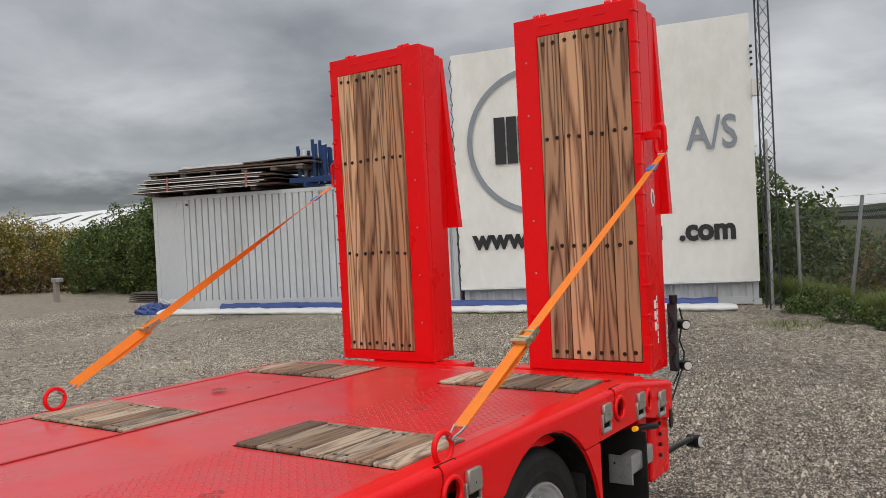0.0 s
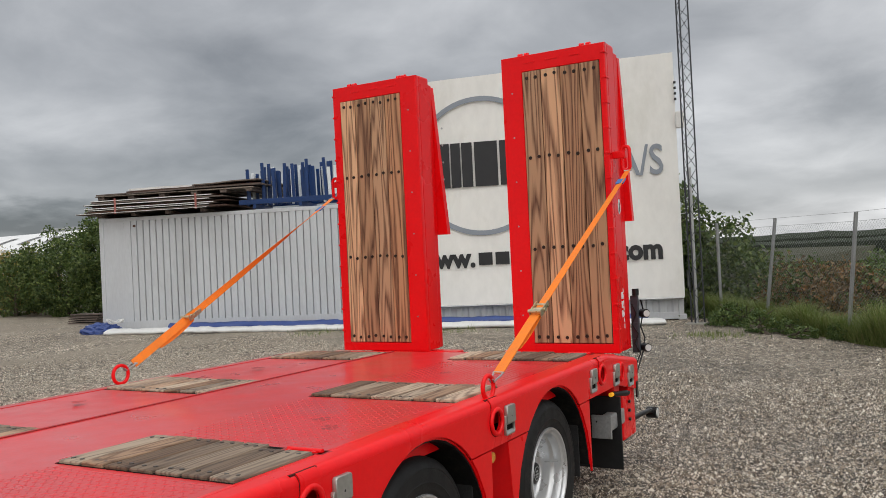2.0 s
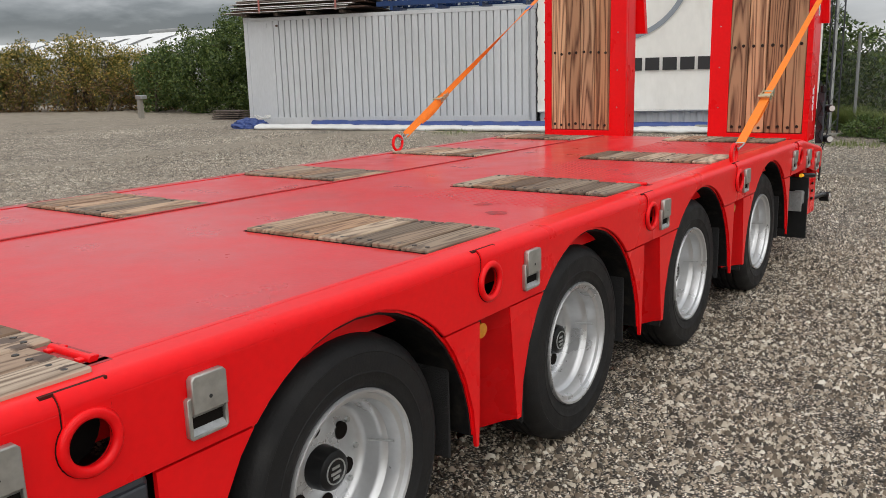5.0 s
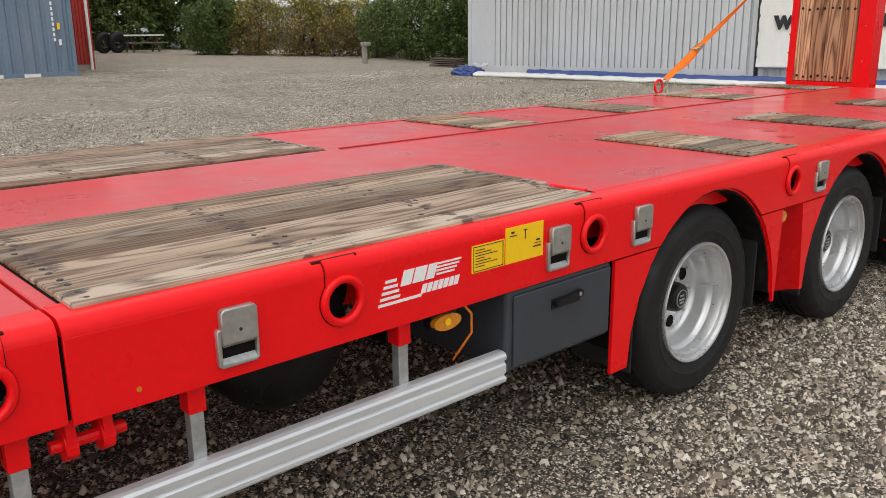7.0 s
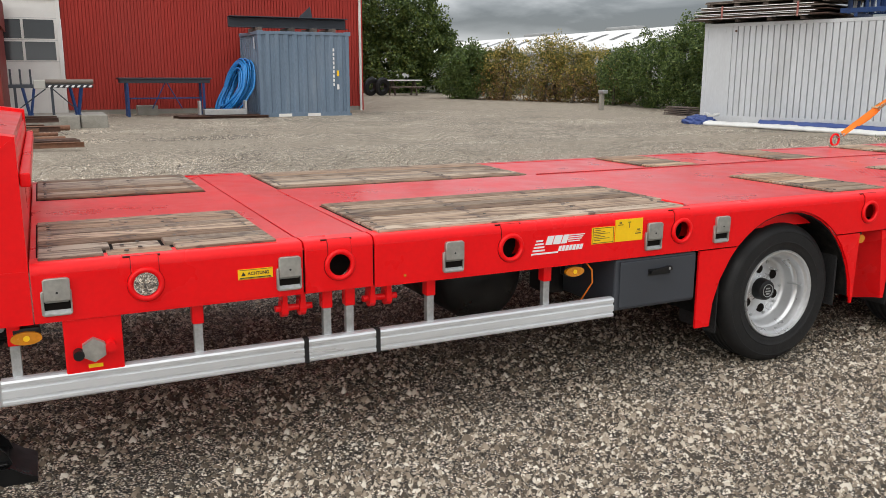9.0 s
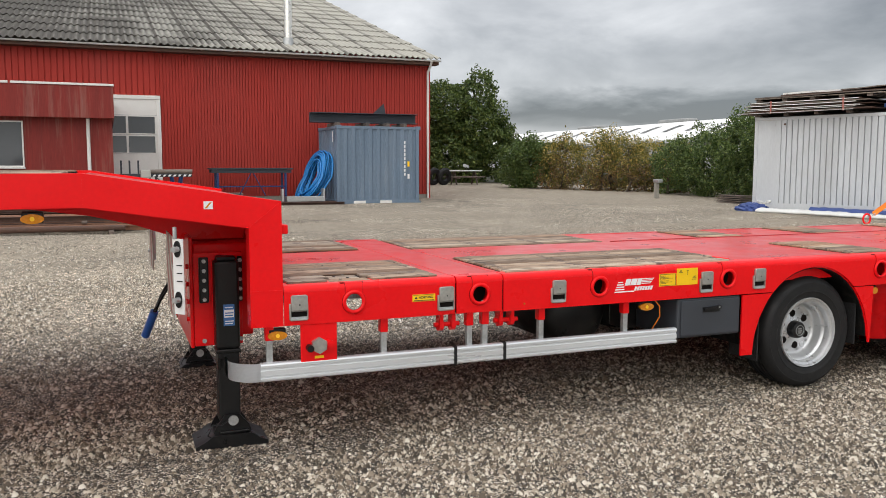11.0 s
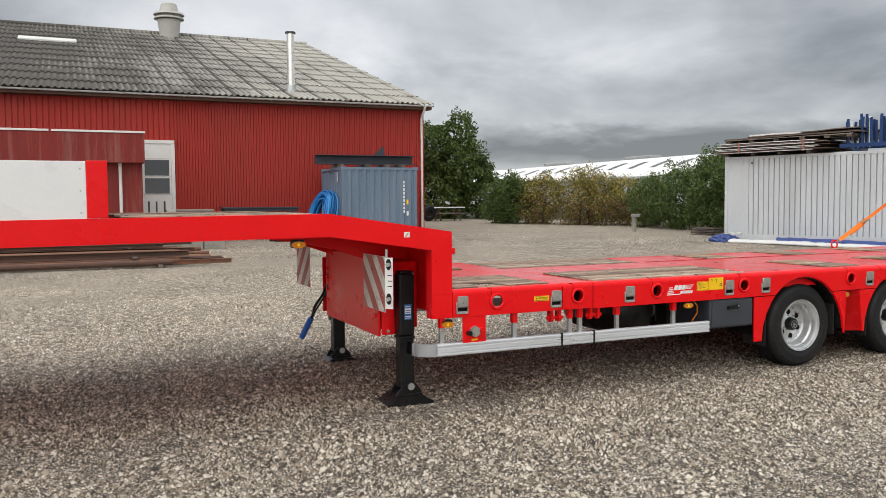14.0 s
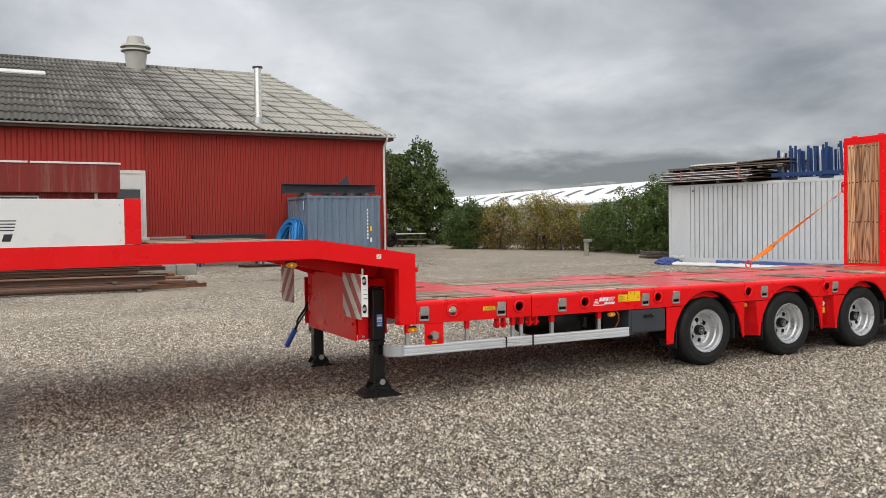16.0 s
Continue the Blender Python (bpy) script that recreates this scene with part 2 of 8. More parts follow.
ZINC = material("stake_pocket_steel", (0.42, 0.41, 0.38), 0.4, metal=0.65, vary=0.15, scale=25, bump=0.03)
BOLT = material("bolt_steel", (0.055, 0.045, 0.038), 0.4, metal=0.8, vary=0.3, scale=40, bump=0.05)
BRASS = material("zinc_chromate", (0.55, 0.48, 0.32), 0.35, metal=0.8, vary=0.2, scale=30, bump=0.03)
WHITE = material("white_panel", (0.80, 0.80, 0.79), 0.35, vary=0.03, scale=4, bump=0.01)
STICKER_Y = material("yellow_sticker", (0.95, 0.58, 0.004), 0.4, vary=0.04, bump=0.0)
BOARD_W = material("weathered_board_film", (0.58, 0.56, 0.52), 0.35, vary=0.15, scale=9, bump=0.02, dirt=(0.28, 0.26, 0.23), dirt_amount=0.5)
STICKER_W = material("white_sticker", (0.82, 0.82, 0.82), 0.4, vary=0.03, bump=0.0)
INK = material("black_ink", (0.02, 0.02, 0.022), 0.5, vary=0.1, bump=0.0)
GREY_INK = material("grey_print", (0.26, 0.29, 0.33), 0.5, vary=0.08, bump=0.0)
AMBER = material("amber_lens", (0.62, 0.22, 0.006), 0.18, vary=0.1, scale=60, bump=0.03, coat=0.6)
AMBER_LIT = material("lit_amber_lens", (0.7, 0.3, 0.02), 0.2, vary=0.1, scale=60, bump=0.0)
AMBER_LIT.node_tree.nodes["Principled BSDF"].inputs["Emission Color"].default_value = (1.0, 0.45, 0.03, 1)
AMBER_LIT.node_tree.nodes["Principled BSDF"].inputs["Emission Strength"].default_value = 0.7
REDLENS = material("red_stripe_film", (0.36, 0.06, 0.055), 0.35, vary=0.1, bump=0.0)
LAMPGLASS = material("lamp_lens", (0.62, 0.62, 0.60), 0.15, vary=0.1, scale=50, bump=0.02, coat=0.5)
ORANGE = material("orange_webbing", (0.90, 0.22, 0.012), 0.7, vary=0.12, scale=20, fine=220, bump=0.15)
BLUE_TAPE = material("blue_label", (0.05, 0.16, 0.42), 0.6, vary=0.1, bump=0.0)
BLUE_HOSE = material("blue_hose", (0.02, 0.20, 0.52), 0.35, vary=0.12, scale=6, bump=0.02)
AIR_BLUE = material("blue_coil_hose", (0.045, 0.14, 0.50), 0.4, vary=0.1, bump=0.02)
CONT_GREY = material("grey_container_paint", (0.56, 0.58, 0.60), 0.55, vary=0.07, scale=1.2, fine=30, bump=0.04, dirt=(0.30, 0.29, 0.27), dirt_amount=0.3, stretch=(1, 1, 0.25))
CONT_BLUE = material("faded_blue_container_paint", (0.135, 0.19, 0.26), 0.6, vary=0.14, scale=1.6, fine=30, bump=0.05, dirt=(0.20, 0.24, 0.29), dirt_amount=0.5, stretch=(1, 1, 0.3))
TARP = material("white_tarpaulin", (0.84, 0.83, 0.79), 0.5, vary=0.05, scale=0.9, fine=8, bump=0.15, dirt=(0.60, 0.58, 0.50), dirt_amount=0.5, stretch=(1, 1, 0.5))
TARP_BLUE = material("blue_tarpaulin", (0.028, 0.06, 0.22), 0.45, vary=0.2, scale=4, bump=0.1)
TARP_WHITE = material("white_rolled_tarpaulin", (0.68, 0.68, 0.66), 0.5, vary=0.1, scale=4, bump=0.1)
MAST = material("dark_mast_steel", (0.06, 0.063, 0.07), 0.5, metal=0.4, vary=0.2, scale=4, bump=0.02)
FENCE = material("fence_steel", (0.30, 0.31, 0.31), 0.5, metal=0.5, vary=0.15, scale=5, bump=0.02)
WALL_RED = material("red_sheet_cladding", (0.40, 0.038, 0.028), 0.6, spec=0.25, vary=0.10, scale=0.7, fine=12, bump=0.02, dirt=(0.35, 0.05, 0.04), dirt_amount=0.4, stretch=(1, 1, 0.2))
WALL_RED_B = material("darker_red_sheet_cladding", (0.355, 0.034, 0.025), 0.6, spec=0.25, vary=0.10, scale=0.7, fine=12, bump=0.02, dirt=(0.30, 0.05, 0.04), dirt_amount=0.45, stretch=(1, 1, 0.2))
WALL_RED2 = material("old_red_board", (0.215, 0.030, 0.025), 0.65, spec=0.25, vary=0.22, scale=1.4, fine=14, bump=0.05, dirt=(0.40, 0.29, 0.24), dirt_amount=0.38, stretch=(6, 6, 0.35))
SKYLIGHT = material("translucent_roof_sheet", (0.62, 0.62, 0.58), 0.6, vary=0.12, scale=2, bump=0.05)
WHITE_TRIM = material("white_trim_paint", (0.74, 0.73, 0.70), 0.5, vary=0.08, scale=3, bump=0.03)
PANE = material("dark_window_glass", (0.035, 0.04, 0.045), 0.06, vary=0.2, scale=0.8, bump=0.0, spec=0.8, rough_vary=0.03)
CONCRETE = material("mossy_concrete", (0.30, 0.285, 0.25), 0.9, vary=0.2, scale=3, fine=30, bump=0.3, dirt=(0.15, 0.15, 0.11), dirt_amount=0.6)
RUST = material("rusty_steel", (0.085, 0.045, 0.032), 0.8, vary=0.35, scale=3, fine=30, bump=0.15, dirt=(0.16, 0.075, 0.04), dirt_amount=0.5)
RUST_BRIGHT = material("bright_rust_steel", (0.20, 0.095, 0.055), 0.85, vary=0.35, scale=4, fine=30, bump=0.12, dirt=(0.10, 0.05, 0.035), dirt_amount=0.5)
RUST_GREY = material("dull_pipe_steel", (0.19, 0.155, 0.13), 0.7, metal=0.2, vary=0.25, scale=5, bump=0.06)
DARK_STEEL = material("dark_table_steel", (0.045, 0.052, 0.065), 0.55, metal=0.3, vary=0.2, scale=5, bump=0.05)
BLUE_STEEL = material("dark_blue_steel", (0.006, 0.036, 0.14), 0.4, vary=0.2, scale=6, bump=0.03)
BLUE_LIGHT = material("pale_blue_steel", (0.74, 0.78, 0.80), 0.4, vary=0.1, scale=6, bump=0.03)
STAINLESS = material("stainless_flue", (0.80, 0.78, 0.73), 0.3, metal=0.95, vary=0.1, scale=4, bump=0.02)
CREAM = material("cream_vent_plastic", (0.46, 0.45, 0.41), 0.55, vary=0.08, scale=3, bump=0.03)
FAR_ROOF = material("white_hall_roof", (0.78, 0.78, 0.76), 0.55, vary=0.04, scale=0.2, bump=0.0)
ROOF_GLASS = material("grey_roof_glazing", (0.27, 0.275, 0.27), 0.5, vary=0.15, scale=0.5, bump=0.0)
FAR_WALL = material("pale_hall_wall", (0.45, 0.45, 0.44), 0.7, vary=0.06, scale=0.3, bump=0.0)
BARK = material("bark", (0.075, 0.058, 0.042), 0.9, vary=0.3, scale=9, bump=0.4)
WOOD_OLD = wood_material("weathered_deck_wood", (0.46, 0.365, 0.275), (0.16, 0.11, 0.075), rough=0.8, stain=0.85, wet=(0.075, 0.05, 0.042), tones=(0.62, 1.25), second=(0.56, 0.39, 0.28), bands=(-0.28, 0.28, -0.80, 0.80), run=0.08)
WOOD_FRONT = wood_material("weathered_front_wood", (0.50, 0.41, 0.32), (0.18, 0.125, 0.09), rough=0.8, stain=0.7, wet=(0.075, 0.05, 0.042), tones=(0.62, 1.25), second=(0.56, 0.39, 0.28), bands=(-0.10, 0.10, -0.38, 0.38), run=0.08)
WOOD_PAD = wood_material("grey_pad_wood", (0.44, 0.345, 0.25), (0.19, 0.135, 0.095), rough=0.8, stain=0.5, tones=(0.45, 1.38), second=(0.72, 0.54, 0.43), bands=(-0.17, 0.17), run=0.09)
WOOD_NEW = wood_material("oiled_ramp_wood", (0.62, 0.40, 0.225), (0.15, 0.070, 0.035), rough=0.55, grain=0.95, tones=(0.72, 1.32), second=(0.78, 0.62, 0.52))
WOOD_GREY = wood_material("grey_pallet_wood", (0.34, 0.29, 0.24), (0.14, 0.115, 0.095), rough=0.85)
STRAP_PINK = material("faded_red_strap", (0.36, 0.13, 0.11), 0.7, vary=0.2, scale=12, bump=0.05)
WOOD_DARK = wood_material("dark_weathered_board", (0.16, 0.125, 0.105), (0.05, 0.04, 0.035), rough=0.85)


def leaf_material(name, a, b, c):
    m = bpy.data.materials.new(name)
    m.use_nodes = True
    n, l = nodes_of(m)
    p = n["Principled BSDF"]
    geo = n.new("ShaderNodeNewGeometry")
    ramp = n.new("ShaderNodeValToRGB")
    e = ramp.color_ramp.elements
    e[0].position, e[0].color = 0.0, (*a, 1)
    e[1].position, e[1].color = 1.0, (*c, 1)
    k = e.new(0.6)
    k.color = (*b, 1)
    l.new(geo.outputs["Random Per Island"], ramp.inputs[0])
    l.new(ramp.outputs[0], p.inputs["Base Color"])
    p.inputs["Roughness"].default_value = 0.55
    tr = n.new("ShaderNodeBsdfTranslucent")
    l.new(ramp.outputs[0], tr.inputs[0])
    mx = n.new("ShaderNodeMixShader")
    mx.inputs[0].default_value = 0.25
    l.new(p.outputs[0], mx.inputs[1])
    l.new(tr.outputs[0], mx.inputs[2])
    l.new(mx.outputs[0], n["Material Output"].inputs[0])
    return m


LEAF = leaf_material("green_leaves", (0.042, 0.078, 0.020), (0.092, 0.148, 0.036), (0.17, 0.22, 0.06))
LEAF_TREE = leaf_material("tree_leaves", (0.034, 0.062, 0.014), (0.080, 0.125, 0.027), (0.19, 0.235, 0.055))
LEAF_DARK = leaf_material("dark_green_leaves", (0.034, 0.066, 0.016), (0.085, 0.135, 0.030), (0.20, 0.25, 0.07))
LEAF_AUTUMN = leaf_material("yellowing_leaves", (0.075, 0.105, 0.024), (0.22, 0.20, 0.045), (0.66, 0.47, 0.12))
LEAF_BROWN = leaf_material("brown_twigs_and_leaves", (0.08, 0.06, 0.030), (0.17, 0.115, 0.05), (0.32, 0.17, 0.06))
GRASS = leaf_material("grass_blades", (0.10, 0.155, 0.03), (0.20, 0.265, 0.065), (0.34, 0.33, 0.15))


def ground_material():
    """Grey-brown gravel in the yard, packed earth further off, rough grassland beyond the fence."""
    m = bpy.data.materials.new("gravel_ground")
    m.use_nodes = True
    n, l = nodes_of(m)
    p = n["Principled BSDF"]
    co = n.new("ShaderNodeTexCoord").outputs["Object"]

    def noise_of(scale, detail=4, rough=0.5):
        t = n.new("ShaderNodeTexNoise")
        t.inputs["Scale"].default_value, t.inputs["Detail"].default_value, t.inputs["Roughness"].default_value = scale, detail, rough
        l.new(co, t.inputs["Vector"])
        return t.outputs[0]

    def ranged(v, a, b, c=0.0, d=1.0):
        r = n.new("ShaderNodeMapRange")
        r.inputs["From Min"].default_value, r.inputs["From Max"].default_value = a, b
        r.inputs["To Min"].default_value, r.inputs["To Max"].default_value = c, d
        l.new(v, r.inputs[0])
        return r.outputs[0]

    def mix(f, a, b):
        x = n.new("ShaderNodeMix")
        x.data_type = "RGBA"
        for k, v in (("Factor", f), ("A", a), ("B", b)):
            if isinstance(v, (tuple, float)):
                x.inputs[k].default_value = v
            else:
                l.new(v, x.inputs[k])
        return x.outputs["Result"]

    vor = n.new("ShaderNodeTexVoronoi")
    vor.inputs["Scale"].default_value = 88.0
    warp = n.new("ShaderNodeTexNoise")
    warp.inputs["Scale"].default_value, warp.inputs["Detail"].default_value = 40.0, 3
    l.new(co, warp.inputs["Vector"])
    wv = n.new("ShaderNodeVectorMath")
    wv.operation = "MULTIPLY_ADD"
    l.new(warp.outputs["Color"], wv.inputs[0])
    wv.inputs[1].default_value = (0.02, 0.02, 0.02)
    l.new(co, wv.inputs[2])
    l.new(wv.outputs[0], vor.inputs["Vector"])
    bw = n.new("ShaderNodeSeparateColor")
    l.new(vor.outputs["Color"], bw.inputs[0])
    ramp = n.new("ShaderNodeValToRGB")
    e = ramp.color_ramp.elements
    e[0].position, e[0].color = 0.0, (0.10, 0.086, 0.072, 1)
    e[1].position, e[1].color = 1.0, (0.66, 0.62, 0.55, 1)
    for pos, c in ((0.35, (0.27, 0.215, 0.16, 1)), (0.7, (0.42, 0.345, 0.26, 1)), (0.88, (0.53, 0.455, 0.36, 1))):
        e.new(pos).color = c
    l.new(bw.outputs[0], ramp.inputs[0])
    e[1].color = (0.76, 0.69, 0.59, 1)
    # crevices between stones darkened: their shade is put into the colour
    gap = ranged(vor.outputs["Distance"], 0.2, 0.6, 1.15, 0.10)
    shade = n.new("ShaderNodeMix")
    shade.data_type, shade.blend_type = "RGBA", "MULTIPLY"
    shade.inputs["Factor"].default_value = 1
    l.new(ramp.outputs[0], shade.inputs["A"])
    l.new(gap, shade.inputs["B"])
    cob = n.new("ShaderNodeTexVoronoi")
    cob.inputs["Scale"].default_value = 21.0
    l.new(wv.outputs[0], cob.inputs["Vector"])
    cobs = n.new("ShaderNodeSeparateColor")
    l.new(cob.outputs["Color"], cobs.inputs[0])
    coarse = n.new("ShaderNodeMath")
    coarse.operation = "MULTIPLY"
    l.new(ranged(cobs.outputs[0], 0.0, 1.0, 0.54, 1.52), coarse.inputs[0])
    l.new(ranged(noise_of(9.0, 6, 0.85), 0.34, 0.66, 0.50, 1.55), coarse.inputs[1])
    lumps = coarse.outputs[0]
    lump_mix = n.new("ShaderNodeMix")
    lump_mix.data_type, lump_mix.blend_type = "RGBA", "MULTIPLY"
    lump_mix.inputs["Factor"].default_value = 1
    l.new(shade.outputs["Result"], lump_mix.inputs["A"])
    l.new(lumps, lump_mix.inputs["B"])
    shade = lump_mix
    patch = ranged(noise_of(0.45, 6, 0.6), 0.35, 0.68, 0.82, 1.34)
    tint = n.new("ShaderNodeMix")
    tint.data_type, tint.blend_type = "RGBA", "MULTIPLY"
    tint.inputs["Factor"].default_value = 1
    l.new(shade.outputs["Result"], tint.inputs["A"])
    l.new(patch, tint.inputs["B"])
    sep2 = n.new("ShaderNodeSeparateXYZ")
    l.new(co, sep2.inputs[0])
    pale = n.new("ShaderNodeMix")
    pale.data_type, pale.blend_type = "RGBA", "MULTIPLY"
    l.new(tint.outputs["Result"], pale.inputs["A"])
    pale.inputs["B"].default_value = (1.38, 1.30, 1.18, 1)
    gravel = pale.outputs["Result"]

    def line(ax, ay, c):
        """ax * x + ay * y + c, ragged by noise."""
        a = n.new("ShaderNodeMath")
        a.operation = "MULTIPLY_ADD"
        l.new(sep2.outputs[0], a.inputs[0])
        a.inputs[1].default_value, a.inputs[2].default_value = ax, c
        b2 = n.new("ShaderNodeMath")
        b2.operation = "MULTIPLY_ADD"
        l.new(sep2.outputs[1], b2.inputs[0])
        b2.inputs[1].default_value = ay
        l.new(a.outputs[0], b2.inputs[2])
        k = n.new("ShaderNodeMath")
        k.operation = "MULTIPLY_ADD"
        l.new(noise_of(0.7, 5, 0.6), k.inputs[0])
        k.inputs[1].default_value = 3.0
        l.new(b2.outputs[0], k.inputs[2])
        return k.outputs[0]

    # paler gravel by the trailer's rear and the fence
    l.new(ranged(line(0.55, 0.35, -3.6), 0.0, 3.5), pale.inputs["Factor"])
    # open yard past the gooseneck: its brighter light put into the gravel's colour
    open_light = n.new("ShaderNodeMath")
    open_light.operation = "MULTIPLY"
    l.new(ranged(line(-1.0, 0.0, -5.2), 0.0, 3.0), open_light.inputs[0])
    l.new(ranged(line(0.0, -1.0, -1.0), 0.0, 5.0), open_light.inputs[1])
    lift = n.new("ShaderNodeMix")
    lift.data_type, lift.blend_type = "RGBA", "MULTIPLY"
    wide = n.new("ShaderNodeMath")
    wide.operation = "MAXIMUM"
    l.new(open_light.outputs[0], wide.inputs[0])
    l.new(ranged(line(-1.0, 0.0, -5.2), 0.0, 3.0, 0.0, 0.62), wide.inputs[1])
    l.new(wide.outputs[0], lift.inputs["Factor"])
    l.new(gravel, lift.inputs["A"])
    lift.inputs["B"].default_value = (1.62, 1.56, 1.48, 1)
    gravel = lift.outputs["Result"]
    # trodden beige fines in long tracks towards the red building
    mp = n.new("ShaderNodeMapping")
    mp.inputs["Scale"].default_value, mp.inputs["Rotation"].default_value = (0.9, 0.13, 1.0), (0, 0, radians(-20))
    l.new(co, mp.inputs[0])
    track = n.new("ShaderNodeTexNoise")
    track.inputs["Scale"].default_value, track.inputs["Detail"].default_value, track.inputs["Roughness"].default_value = 0.8, 6, 0.6
    l.new(mp.outputs[0], track.inputs["Vector"])
    where = n.new("ShaderNodeMath")
    where.operation = "MULTIPLY"
    l.new(ranged(track.outputs[0], 0.44, 0.60, 0.0, 0.75), where.inputs[0])
    l.new(ranged(line(-1.0, 0.0, -8.0), 0.0, 6.0), where.inputs[1])
    fines = mix(ranged(noise_of(14.0, 6, 0.8), 0.35, 0.65), (0.40, 0.345, 0.27, 1), (0.25, 0.21, 0.16, 1))
    gravel = mix(where.outputs[0], gravel, fines)
    # packed brown earth before the hedge
    earth = mix(ranged(noise_of(3.0, 6, 0.7), 0.35, 0.65), (0.40, 0.345, 0.27, 1), (0.27, 0.235, 0.18, 1))
    far = mix(ranged(line(-0.8, 0.55, -23.5), 0.0, 8.0), gravel, earth)
    # grassland past the fence line and the hedge
    grass = mix(ranged(noise_of(0.25, 8, 0.65), 0.35, 0.65), (0.030, 0.038, 0.016, 1), (0.064, 0.058, 0.032, 1))
    g1 = ranged(line(0.80, 0.59, -9.0), 0.0, 1.2)
    g2 = ranged(line(-0.8, 0.55, -40.0), 0.0, 3.0)
    gm = n.new("ShaderNodeMath")
    gm.operation = "MAXIMUM"
    l.new(g1, gm.inputs[0])
    l.new(g2, gm.inputs[1])
    weeds = mix(ranged(noise_of(0.9, 7, 0.7), 0.66, 0.74, 0.0, 0.55), far, (0.09, 0.10, 0.045, 1))
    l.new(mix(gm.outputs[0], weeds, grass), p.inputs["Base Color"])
    p.inputs["Roughness"].default_value = 0.85
    p.inputs["Specular IOR Level"].default_value = 0.35
    bp = n.new("ShaderNodeBump")
    bp.inputs["Strength"].default_value, bp.inputs["Distance"].default_value = 0.8, 0.02
    inv = n.new("ShaderNodeMath")
    inv.operation = "SUBTRACT"
    inv.inputs[0].default_value = 1.0
    l.new(vor.outputs["Distance"], inv.inputs[1])
    l.new(inv.outputs[0], bp.inputs["Height"])
    l.new(bp.outputs[0], p.inputs["Normal"])
    return m


GROUND = ground_material()


def roof_material():
    """Old fibre cement: pale at the gable end, grown over with dark moss further along, sheet by sheet; valleys shaded
    by colour.
    """
    m = bpy.data.materials.new("weathered_fibre_cement")
    m.use_nodes = True
    n, l = nodes_of(m)
    p = n["Principled BSDF"]
    co = n.new("ShaderNodeTexCoord").outputs["Object"]
    sp = n.new("ShaderNodeSeparateXYZ")
    l.new(co, sp.inputs[0])

    def calc(op, a, b, c=None):
        k = n.new("ShaderNodeMath")
        k.operation = op
        for i, v in enumerate((a, b, c)):
            if isinstance(v, (int, float)):
                k.inputs[i].default_value = v
            elif v is not None:
                l.new(v, k.inputs[i])
        return k.outputs[0]

    def noise_of(scale, detail, stretch):
        mp = n.new("ShaderNodeMapping")
        mp.inputs["Scale"].default_value = stretch
        l.new(co, mp.inputs[0])
        t = n.new("ShaderNodeTexNoise")
        t.inputs["Scale"].default_value, t.inputs["Detail"].default_value, t.inputs["Roughness"].default_value = scale, detail, 0.65
        l.new(mp.outputs[0], t.inputs["Vector"])
        return t.outputs[0]

    sheet = n.new("ShaderNodeTexWhiteNoise")
    cell = n.new("ShaderNodeCombineXYZ")
    l.new(calc("FLOOR", calc("MULTIPLY", sp.outputs[1], 1 / 1.04), 0.0), cell.inputs[0])
    l.new(calc("FLOOR", calc("MULTIPLY", sp.outputs[0], 1 / 1.55), 0.0), cell.inputs[1])
    l.new(cell.outputs[0], sheet.inputs["Vector"])
    moss = calc("MULTIPLY_ADD", sp.outputs[1], -0.105, 0.36)
    # corrugation shading painted in: the valleys of the sheets get darker
    valley_shade = calc("COSINE", calc("MULTIPLY", sp.outputs[1], 2 * math.pi / 0.208), 0.0)
    moss = calc("ADD", moss, calc("MULTIPLY", valley_shade, -0.16))
    # darker lines along the side laps of the sheets
    lap = calc("FRACT", calc("MULTIPLY_ADD", sp.outputs[1], 1 / 1.04, 34.0 / 1.04), 0.0)
    moss = calc("ADD", moss, calc("MULTIPLY", calc("LESS_THAN", lap, 0.07), 0.55))
    moss = calc("ADD", moss, calc("MULTIPLY_ADD", noise_of(0.35, 5, (0.5, 1, 1)), 1.7, -0.85))
    moss = calc("ADD", moss, calc("MULTIPLY_ADD", noise_of(5.0, 6, (0.25, 1, 1)), 1.1, -0.55))
    moss = calc("ADD", moss, calc("MULTIPLY_ADD", sheet.outputs["Value"], 0.34, -0.17))
    ramp = n.new("ShaderNodeValToRGB")
    e = ramp.color_ramp.elements
    e[0].position, e[0].color = 0.0, (0.36, 0.345, 0.30, 1)
    e[1].position, e[1].color = 1.0, (0.075, 0.067, 0.056, 1)
    e.new(0.45).color = (0.25, 0.24, 0.21, 1)
    l.new(moss, ramp.inputs[0])
    l.new(ramp.outputs[0], p.inputs["Base Color"])
    p.inputs["Roughness"].default_value = 0.88
    bp = n.new("ShaderNodeBump")
    bp.inputs["Strength"].default_value, bp.inputs["Distance"].default_value = 0.3, 0.02
    l.new(noise_of(22.0, 4, (1, 1, 1)), bp.inputs["Height"])
    l.new(bp.outputs[0], p.inputs["Normal"])
    return m


ROOF = roof_material()


